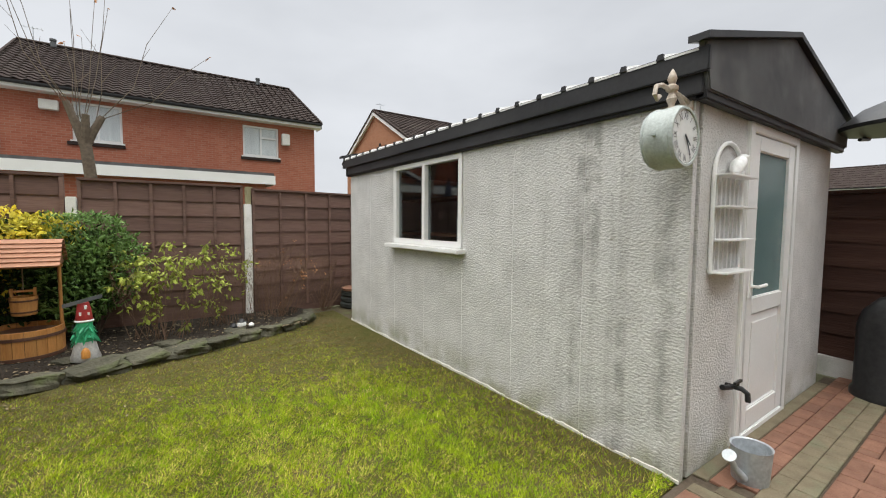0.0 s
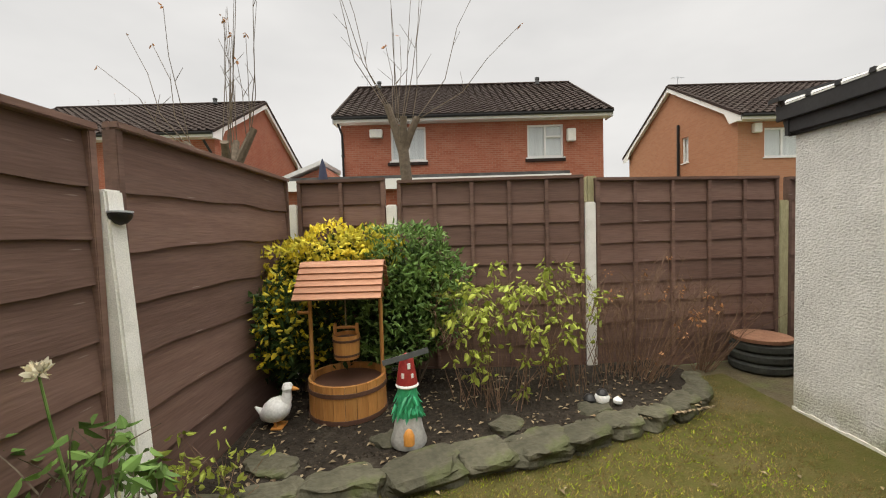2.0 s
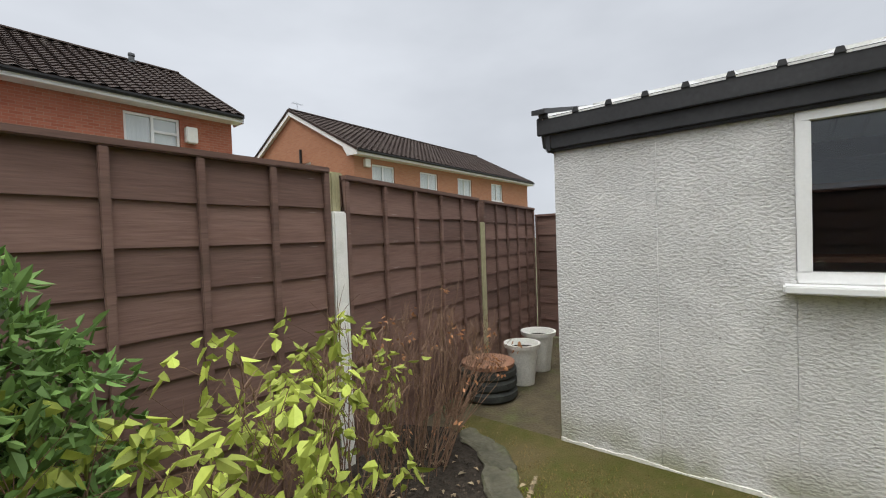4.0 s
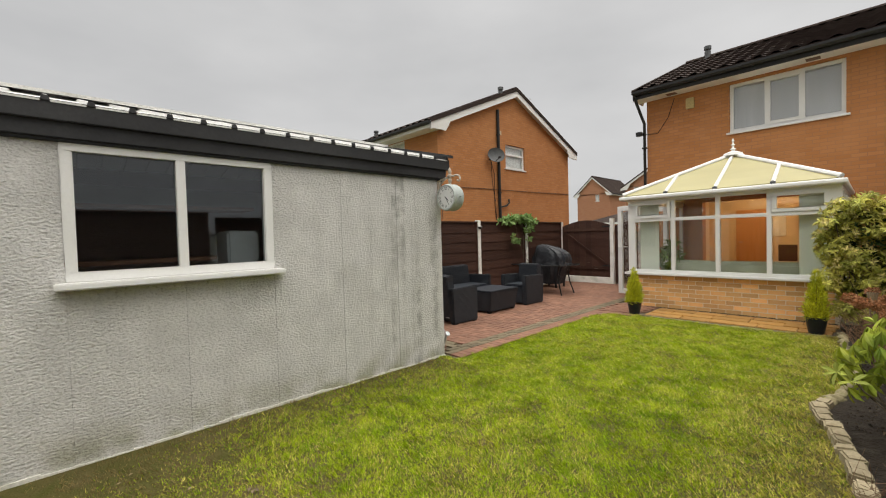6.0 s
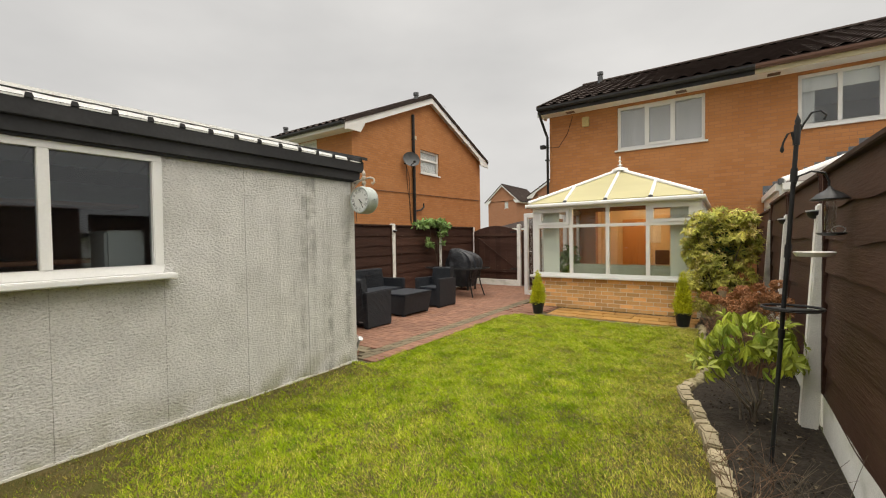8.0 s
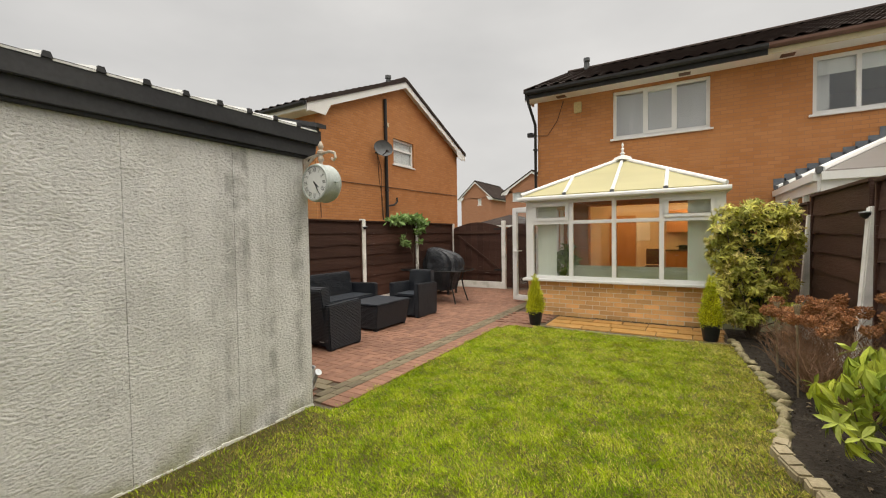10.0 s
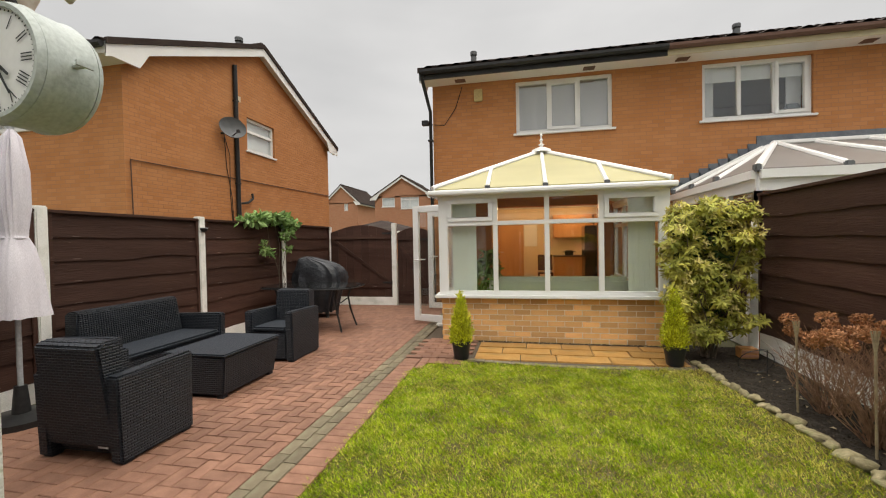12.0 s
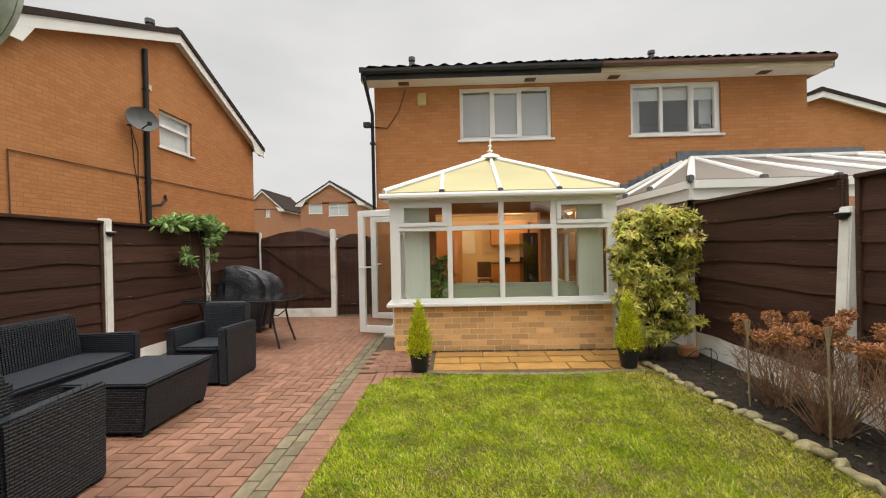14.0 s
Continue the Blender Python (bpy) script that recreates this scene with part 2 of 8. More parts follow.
M_FENCE = mat("faded_brown_fence", (0.140, 0.083, 0.066), (0.195, 0.122, 0.099), scale=2.5, rough=0.72, bump=0.25, bscale=26, vary=0.22, stretch=(0.25, 1, 3), blotch=0.6, blotch_c=(0.105, 0.070, 0.055), blotch_scale=2.2, spec=0.2)


def scuffed(m, pale):
    """Adds short pale scuffs that run along the boards."""
    n, l = m.node_tree.nodes, m.node_tree.links
    bs = n["Principled BSDF"]
    old = bs.inputs["Base Color"].links[0].from_socket
    mp, t, r, x = n.new("ShaderNodeMapping"), n.new("ShaderNodeTexNoise"), n.new("ShaderNodeMapRange"), n.new("ShaderNodeMix")
    mp.inputs["Scale"].default_value = (2.2, 2.2, 34)
    t.inputs["Scale"].default_value, t.inputs["Detail"].default_value = 1.6, 2.0
    r.inputs["From Min"].default_value, r.inputs["From Max"].default_value, r.inputs["To Max"].default_value = 0.715, 0.75, 0.55
    x.data_type = "RGBA"
    l.new(n["Texture Coordinate"].outputs["Object"], mp.inputs[0])
    l.new(mp.outputs[0], t.inputs["Vector"])
    l.new(t.outputs["Fac"], r.inputs["Value"])
    l.new(r.outputs["Result"], x.inputs["Factor"])
    l.new(old, x.inputs["A"])
    x.inputs["B"].default_value = (*pale, 1)
    l.new(x.outputs["Result"], bs.inputs["Base Color"])


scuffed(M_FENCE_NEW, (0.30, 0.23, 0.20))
scuffed(M_FENCE, (0.34, 0.28, 0.25))
M_GREENPOST = mat("mossy_timber", (0.30, 0.28, 0.16), (0.42, 0.39, 0.24), scale=9, rough=0.9, bump=0.4, stretch=(2, 2, 0.5))
M_BRICK = brick_mat("orange_brick_wall", (0.41, 0.170, 0.062), (0.475, 0.212, 0.082), (0.34, 0.165, 0.085), (0.50, 0.245, 0.11))
M_BRICK_BROWN = brick_mat("brown_brick_wall", (0.37, 0.172, 0.098), (0.42, 0.21, 0.122), (0.36, 0.21, 0.14), (0.39, 0.20, 0.12))
M_BRICK_RED = brick_mat("red_brick_wall", (0.32, 0.105, 0.062), (0.39, 0.145, 0.09), (0.36, 0.22, 0.16), (0.30, 0.09, 0.055))
M_BRICKPIECE = mat("loose_buff_brick", (0.64, 0.34, 0.12), (0.82, 0.54, 0.25), scale=3.2, rough=0.9, bump=0.5, bscale=120, vary=0.30, blotch=0.4, blotch_c=(0.30, 0.14, 0.07), blotch_scale=9)
M_MORTAR = mat("mortar", (0.80, 0.70, 0.57), (0.70, 0.60, 0.47), scale=20, rough=0.95, bump=0.4, bscale=150)
M_TILE = mat("dark_roof_tile", (0.030, 0.021, 0.018), (0.046, 0.033, 0.029), scale=6, spec=0.15, rough=0.9, bump=0.3, bscale=120, island=0.12, blotch=0.4, blotch_c=(0.07, 0.058, 0.048))
M_CREAM = mat("cream_fascia", (0.62, 0.55, 0.38), (0.56, 0.49, 0.33), scale=2, rough=0.45, fine=0.05)
M_BROWNGUTTER = mat("brown_gutter", (0.10, 0.05, 0.035), (0.13, 0.07, 0.05), scale=3, rough=0.4)
M_LEAD = mat("lead_flashing", (0.12, 0.135, 0.16), (0.18, 0.20, 0.22), scale=6, rough=0.5, metal=0.3, bump=0.2)
M_GLASS = glass_mat("window_glass")
M_GLASS_DARK = glass_mat("shed_glass", (0.60, 0.64, 0.67), 0.07)
M_FROST = mat("frosted_green_glass", (0.09, 0.15, 0.15), (0.13, 0.20, 0.20), scale=1.5, rough=0.25, bump=0.2, bscale=220)
M_POLY = translucent_mat("cream_polycarbonate", (0.58, 0.53, 0.28), 0.35)
M_POLY_GREY = translucent_mat("grey_polycarbonate", (0.30, 0.27, 0.25), 0.35)
M_PAVER = mat("red_block_paver", (0.175, 0.086, 0.056), (0.25, 0.132, 0.088), scale=9, rough=0.75, bump=0.4, bscale=130, vary=0.20, island=0.14, blotch=0.5, blotch_c=(0.15, 0.075, 0.052), blotch_scale=1.5)
M_PAVER_GREY = mat("grey_block_paver", (0.120, 0.098, 0.062), (0.175, 0.145, 0.095), scale=9, rough=0.8, bump=0.4, bscale=130, vary=0.22, blotch=0.5, blotch_c=(0.15, 0.16, 0.10), blotch_scale=5)
M_JOINT = mat("sandy_joint_soil", (0.075, 0.058, 0.042), (0.11, 0.085, 0.06), scale=30, rough=0.95, bump=0.4, bscale=160)
M_SLAB = mat("yellow_riven_slab", (0.32, 0.16, 0.042), (0.46, 0.275, 0.095), scale=4, rough=0.42, bump=0.4, bscale=50, vary=0.18, blotch=0.8, blotch_c=(0.125, 0.075, 0.030), blotch_scale=2.4)
M_SOIL = mat("damp_dark_soil", (0.020, 0.016, 0.0125), (0.040, 0.032, 0.024), scale=22, spec=0.15, rough=0.95, bump=0.9, bscale=45, blotch=0.4, blotch_c=(0.075, 0.065, 0.05), blotch_scale=6, bdist=0.03)
M_CRUMB = mat("soil_crumb", (0.035, 0.027, 0.020), (0.075, 0.060, 0.045), scale=14, spec=0.15, rough=0.95, island=0.7)
M_TURF = mat("thin_turf", (0.066, 0.070, 0.014), (0.098, 0.082, 0.028), scale=9, rough=0.95, spec=0.15, bump=0.8, bscale=90, blotch=0.75, blotch_c=(0.125, 0.095, 0.046), blotch_scale=1.4, bdist=0.02)
M_MUD = mat("muddy_ground", (0.070, 0.056, 0.034), (0.115, 0.092, 0.052), scale=6, rough=0.9, bump=0.7, bscale=40, blotch=0.6, blotch_c=(0.085, 0.10, 0.03), blotch_scale=3, bdist=0.02)
M_FIELD = mat("outer_ground", (0.10, 0.12, 0.05), (0.14, 0.13, 0.08), scale=0.6, rough=0.95)
M_ROCK = mat("mossy_slate_rock", (0.058, 0.056, 0.036), (0.108, 0.100, 0.070), scale=7, rough=0.85, bump=0.7, bscale=28, vary=0.25, blotch=0.7, blotch_c=(0.075, 0.095, 0.025), blotch_scale=5, bdist=0.02)
M_EDGING = mat("mossy_buff_stone", (0.19, 0.165, 0.085), (0.32, 0.27, 0.16), scale=16, rough=0.9, bump=0.6, bscale=60, vary=0.2, blotch=0.6, blotch_c=(0.17, 0.19, 0.07), blotch_scale=9)
M_SETT = mat("buff_stone_sett", (0.26, 0.215, 0.135), (0.38, 0.32, 0.21), scale=14, rough=0.9, bump=0.6, bscale=70, vary=0.22, blotch=0.6, blotch_c=(0.16, 0.15, 0.07), blotch_scale=9)
M_RATTAN = mat("graphite_rattan_plastic", (0.0050, 0.0075, 0.0130), (0.0085, 0.0125, 0.0205), spec=0.45, scale=14, rough=0.5, bump=0.0)
M_RATTAN_TOP = mat("graphite_cushion_plastic", (0.018, 0.022, 0.029), (0.026, 0.031, 0.040), scale=14, rough=0.45, bump=0.15, bscale=160)
M_COVER = mat("black_tarpaulin", (0.022, 0.024, 0.029), (0.040, 0.042, 0.048), scale=4, rough=0.42, bump=0.9, bscale=7, bdist=0.05, fine=0.05)
M_BLACKMETAL = mat("black_painted_metal", (0.015, 0.015, 0.016), (0.028, 0.028, 0.028), scale=20, rough=0.4)
M_BLACKGLASS = mat("black_tempered_glass", (0.012, 0.013, 0.014), (0.018, 0.019, 0.020), scale=2, rough=0.05)
M_POT = mat("black_plastic_pot", (0.020, 0.022, 0.026), (0.030, 0.032, 0.036), scale=9, rough=0.4)
M_WOOD = mat("varnished_pine", (0.44, 0.20, 0.06), (0.54, 0.27, 0.09), scale=6, rough=0.4, bump=0.2, bscale=40, stretch=(3, 3, 0.4), vary=0.15, island=0.14)
M_REDWOOD = mat("red_brown_wood_slat", (0.33, 0.155, 0.085), (0.42, 0.21, 0.125), scale=6, rough=0.6, bump=0.3, bscale=50, stretch=(0.4, 3, 3), vary=0.12)
M_CLOCK = mat("pale_grey_green_enamel", (0.40, 0.44, 0.42), (0.47, 0.51, 0.49), scale=9, rough=0.45, bump=0.2, bscale=80, blotch=0.3, blotch_c=(0.33, 0.35, 0.33), blotch_scale=8)
M_DIAL = mat("white_dial", (0.78, 0.79, 0.78), (0.70, 0.72, 0.71), scale=6, rough=0.35, fine=0.03)
M_INK = mat("dark_print", (0.03, 0.035, 0.04), (0.05, 0.055, 0.06), rough=0.5)
M_RUST = mat("rusted_gilt_iron", (0.45, 0.38, 0.30), (0.55, 0.50, 0.44), scale=40, rough=0.5, metal=0.2, blotch=0.6, blotch_c=(0.33, 0.18, 0.08), blotch_scale=20)
M_TWIG = mat("grey_brown_bark", (0.10, 0.078, 0.056), (0.17, 0.135, 0.10), scale=20, rough=0.9, bump=0.4, bscale=60)
M_BROWNTWIG = mat("dry_brown_stem", (0.13, 0.075, 0.048), (0.22, 0.14, 0.09), scale=20, rough=0.85)
M_DRYSTEM = mat("tan_dry_stem", (0.18, 0.095, 0.058), (0.32, 0.195, 0.12), scale=20, rough=0.85)
M_TERRACOTTA = mat("terracotta", (0.22, 0.105, 0.065), (0.30, 0.16, 0.10), scale=12, rough=0.85, bump=0.3)
M_RUBBER = mat("old_black_rubber", (0.030, 0.032, 0.030), (0.055, 0.058, 0.05), scale=14, rough=0.8, bump=0.3)
M_PLASTER = mat("cream_plaster", (0.72, 0.60, 0.42), (0.66, 0.54, 0.36), scale=1.5, rough=0.8, fine=0.03)
M_CEIL = mat("white_ceiling", (0.78, 0.77, 0.74), (0.74, 0.73, 0.70), scale=1.5, rough=0.85, fine=0.02)
M_FLOORWOOD = mat("oak_floor", (0.30, 0.18, 0.09), (0.38, 0.24, 0.13), scale=4, rough=0.4, stretch=(0.4, 3, 1))
M_PINEUNIT = mat("honey_oak_units", (0.46, 0.23, 0.08), (0.54, 0.29, 0.12), scale=4, rough=0.45, stretch=(3, 3, 0.4))
M_BLIND = translucent_mat("pale_blind_fabric", (0.86, 0.90, 0.82), 0.3)
M_GREYBLIND = mat("grey_roller_blind", (0.42, 0.41, 0.43), (0.50, 0.49, 0.51), scale=2, rough=0.85, stretch=(5, 5, 0.3))
M_CURTAIN = mat("pale_net_curtain", (0.74, 0.75, 0.76), (0.62, 0.63, 0.65), scale=2, rough=0.9, stretch=(6, 6, 0.3))
M_SOFAGREEN = mat("sage_sofa_fabric", (0.36, 0.38, 0.29), (0.42, 0.44, 0.34), scale=12, rough=0.9, bump=0.2)
M_LILAC = mat("pale_lilac_canvas", (0.66, 0.63, 0.68), (0.58, 0.55, 0.60), scale=5, rough=0.85, bump=0.2, bscale=90, stretch=(3, 3, 0.6))
M_GALV = mat("dull_galvanised_steel", (0.42, 0.45, 0.48), (0.55, 0.58, 0.60), scale=14, rough=0.45, metal=0.4)
M_GREYDISH = mat("dark_grey_dish", (0.09, 0.095, 0.10), (0.12, 0.125, 0.13), scale=8, rough=0.5)
M_WHITEPLASTIC = mat("white_plastic", (0.72, 0.71, 0.66), (0.66, 0.65, 0.60), scale=8, rough=0.45)
M_BUFFPLASTIC = mat("aged_cream_plastic", (0.55, 0.44, 0.20), (0.48, 0.38, 0.17), scale=9, rough=0.5)
M_DUCK = mat("white_glazed_resin", (0.84, 0.84, 0.82), (0.76, 0.77, 0.75), scale=14, rough=0.4, bump=0.3, bscale=50)
M_BEAK = mat("orange_resin", (0.62, 0.28, 0.06), (0.55, 0.24, 0.06), rough=0.4)
M_REDPAINT = mat("red_painted_resin", (0.34, 0.035, 0.03), (0.27, 0.03, 0.03), scale=12, rough=0.4)
M_GREENPAINT = mat("green_painted_resin", (0.03, 0.27, 0.12), (0.05, 0.36, 0.17), scale=12, rough=0.4, island=0.2)
M_GREYRESIN = mat("grey_stone_resin", (0.30, 0.30, 0.28), (0.42, 0.41, 0.39), scale=24, rough=0.8, bump=0.5)
M_LITTER = mat("pale_leaf_litter", (0.30, 0.25, 0.16), (0.19, 0.13, 0.075), scale=9, rough=0.85, island=0.5)
L_GRASS = leaf_mat("grass_blade", (0.185, 0.31, 0.007), (0.39, 0.485, 0.014), rough=0.65, island=0.45, scale=5, spec=0.12)
L_STRAW = leaf_mat("straw_grass_blade", (0.52, 0.46, 0.075), (0.66, 0.58, 0.16), rough=0.7, island=0.35, scale=6, spec=0.12)
L_DEAD = leaf_mat("dead_grass_blade", (0.15, 0.11, 0.042), (0.25, 0.185, 0.08), island=0.4, scale=6)
L_YELLOW = leaf_mat("yellow_variegated_leaf", (0.78, 0.62, 0.06), (0.42, 0.42, 0.06))
L_GREEN = leaf_mat("mid_green_leaf", (0.085, 0.165, 0.040), (0.19, 0.30, 0.085))
# the dark shrub's own leaf; inside other shrubs it is painted shade
L_DARK = leaf_mat("dark_green_and_shade_leaf", (0.030, 0.06, 0.018), (0.06, 0.10, 0.03))
L_LIME = leaf_mat("lime_leaf", (0.40, 0.45, 0.085), (0.25, 0.30, 0.055))
L_RHODO = leaf_mat("yellow_green_rhododendron_leaf", (0.46, 0.48, 0.055), (0.19, 0.28, 0.045), rough=0.35)
L_PIERIS = leaf_mat("olive_pieris_leaf", (0.58, 0.52, 0.115), (0.31, 0.34, 0.065), rough=0.4)
L_PIERIS_PALE = leaf_mat("pale_pieris_tip", (0.66, 0.56, 0.22), (0.52, 0.46, 0.15), rough=0.4)
L_CONIFER = leaf_mat("golden_conifer_spray", (0.68, 0.66, 0.05), (0.44, 0.48, 0.04))
L_BROWN = leaf_mat("dried_flower_head", (0.30, 0.125, 0.050), (0.50, 0.27, 0.14))
L_IVY = leaf_mat("ivy_leaf", (0.13, 0.24, 0.06), (0.30, 0.42, 0.16))
M_NAVY = mat("navy_canvas", (0.03, 0.035, 0.07), (0.05, 0.055, 0.09), rough=0.8)
L_FAR = leaf_mat("far_evergreen", (0.02, 0.035, 0.018), (0.035, 0.05, 0.025))
L_PETAL = leaf_mat("cream_petal", (0.75, 0.68, 0.48), (0.80, 0.76, 0.62))


# ---- geometry helpers ----
WM = {}


class B:
    """Collects vertices and faces of one mesh, in the coordinates of its thing."""

    def __init__(self):
        self.v, self.f = [], []

    def add(self, vs, fs, m=None):
        o = len(self.v)
        self.v += [tuple(m @ Vector(p)) if m else tuple(p) for p in vs]
        self.f += [tuple(i + o for i in f) for f in fs]
        return self

    def box(self, x0, y0, z0, x1, y1, z1, m=None):
        x0, x1, y0, y1, z0, z1 = min(x0, x1), max(x0, x1), min(y0, y1), max(y0, y1), min(z0, z1), max(z0, z1)
        vs = [(x, y, z) for z in (z0, z1) for y in (y0, y1) for x in (x0, x1)]
        return self.add(vs, [(0, 2, 3, 1), (4, 5, 7, 6), (0, 1, 5, 4), (2, 6, 7, 3), (0, 4, 6, 2), (1, 3, 7, 5)], m)

    def prism(self, poly, axis, a, b):
        """A polygon of two coordinates pushed along an axis from a to b."""
        def at(p, c):
            return {"x": (c, p[0], p[1]), "y": (p[0], c, p[1]), "z": (p[0], p[1], c)}[axis]
        n = len(poly)
        return self.add([at(p, a) for p in poly] + [at(p, b) for p in poly],
                        [tuple(range(n))[::-1], tuple(range(n, 2 * n))] + [(i, (i + 1) % n, n + (i + 1) % n, n + i) for i in range(n)])

    def tube(self, pts, r, n=8, r1=None, caps=True):
        pts = [Vector(p) for p in pts]
        r1 = r if r1 is None else r1
        rings, last = [], None
        for i, p in enumerate(pts):
            d = (pts[min(i + 1, len(pts) - 1)] - pts[max(i - 1, 0)]).normalized()
            if last is None:
                side = d.orthogonal().normalized()
            else:
                side = (last - d * last.dot(d)).normalized()
            last = side
            up = d.cross(side)
            rr = r + (r1 - r) * i / max(len(pts) - 1, 1)
            rings.append([p + (side * math.cos(a) + up * math.sin(a)) * rr for a in (2 * math.pi * k / n for k in range(n))])
        vs = [q for ring in rings for q in ring]
        fs = [(i * n + k, i * n + (k + 1) % n, (i + 1) * n + (k + 1) % n, (i + 1) * n + k) for i in range(len(pts) - 1) for k in range(n)]
        if caps:
            fs += [tuple(range(n))[::-1], tuple(range((len(pts) - 1) * n, len(pts) * n))]
        return self.add(vs, fs)

    def lathe(self, prof, n=24, m=None, sx=1.0, sy=1.0):
        """Rings of (radius, height) round z; the ends are closed."""
        vs = [(r * math.cos(a) * sx, r * math.sin(a) * sy, z) for r, z in prof for a in (2 * math.pi * k / n for k in range(n))]
        fs = [(i * n + k, i * n + (k + 1) % n, (i + 1) * n + (k + 1) % n, (i + 1) * n + k) for i in range(len(prof) - 1) for k in range(n)]
        fs += [tuple(range(n))[::-1], tuple(range((len(prof) - 1) * n, len(prof) * n))]
        return self.add(vs, fs, m)

    def mesh(self, name, material, bevel=0.0, smooth=False, segments=2):
        me = bpy.data.meshes.new(name)
        me.from_pydata(self.v, [], self.f)
        bm = bmesh.new()
        bm.from_mesh(me)
        if bevel:
            bmesh.ops.remove_doubles(bm, verts=bm.verts, dist=1e-5)
            es = [e for e in bm.edges if len(e.link_faces) == 2 and e.calc_face_angle(0) > 0.5]
            bmesh.ops.bevel(bm, geom=es, offset=bevel, segments=segments, affect="EDGES", clamp_overlap=True)
        bmesh.ops.recalc_face_normals(bm, faces=bm.faces)
        if smooth:
            for f in bm.faces:
                f.smooth = True
            for e in bm.edges:
                e.smooth = not (len(e.link_faces) == 2 and e.calc_face_angle(0) > 0.7)
        bm.to_mesh(me)
        bm.free()
        me.materials.append(material)
        return me


def raw_mesh(name, verts, faces, material, smooth=False):
    me = bpy.data.meshes.new(name)
    me.from_pydata(verts, [], faces)
    me.materials.append(material)
    if smooth:
        me.shade_smooth()
    return me


def thing(name, m, label, category, group="", kind=""):
    """An Empty at the base of a thing; m is a pose or a place."""
    m = m if isinstance(m, Matrix) else Matrix.Translation(m)
    ob = new(name)
    ob.empty_display_size = 0.1
    ob.matrix_basis = m
    WM[ob.name] = m.copy()
    return tagged(ob, label, category, group, kind)


def part(name, b, material, parent, label="", bevel=0.0, smooth=False, world=False, m=None):
    """One mesh object under a thing or a part. world: its vertices are in world coordinates."""
    me = b if isinstance(b, bpy.types.Mesh) else b.mesh(name, material, bevel, smooth)
    base = WM[parent.name]
    if world:
        me.transform(base.inverted())
    ob = new(name, me)
    ob.parent = parent
    if m is not None:
        ob.matrix_basis = m
    WM[ob.name] = base @ m if m is not None else base
    return tagged(ob, label)


def single(name, b, material, label, category, group="", kind="", bevel=0.0, smooth=False):
    """A thing that is one mesh, in world coordinates."""
    me = b if isinstance(b, bpy.types.Mesh) else b.mesh(name, material, bevel, smooth)
    ob = new(name, me)
    WM[ob.name] = Matrix.Identity(4)
    return tagged(ob, label, category, group, kind)


def glassy(ob):
    ob.visible_shadow = False
    return ob


def wall_strips(b, length, height, thick, holes=()):
    """A wall along x with its outer face at y = 0, z upwards, and openings (x0, x1, z0, z1) through it, as one shell."""
    xs = sorted({0, length, *(h[0] for h in holes), *(h[1] for h in holes)})
    zs = sorted({0, height, *(h[2] for h in holes), *(h[3] for h in holes)})
    nx, nz = len(xs) - 1, len(zs) - 1

    def solid(i, k):
        if not (0 <= i < nx and 0 <= k < nz):
            return False
        x, z = (xs[i] + xs[i + 1]) / 2, (zs[k] + zs[k + 1]) / 2
        return not any(h[0] < x < h[1] and h[2] < z < h[3] for h in holes)
    ids, vs, fs = {}, [], []

    def v(i, k, y):
        if (i, k, y) not in ids:
            ids[i, k, y] = len(vs)
            vs.append((xs[i], y, zs[k]))
        return ids[i, k, y]
    o, t = 0.0, -thick
    for i in range(nx):
        for k in range(nz):
            if not solid(i, k):
                continue
            fs += [(v(i, k, o), v(i + 1, k, o), v(i + 1, k + 1, o), v(i, k + 1, o)), (v(i, k, t), v(i, k + 1, t), v(i + 1, k + 1, t), v(i + 1, k, t))]
            for (di, dk), (p, q) in (((-1, 0), ((i, k), (i, k + 1))), ((1, 0), ((i + 1, k), (i + 1, k + 1))), ((0, -1), ((i, k), (i + 1, k))), ((0, 1), ((i, k + 1), (i + 1, k + 1)))):
                if not solid(i + di, k + dk):
                    fs.append((v(*p, o), v(*q, o), v(*q, t), v(*p, t)))
    return b.add(vs, fs)


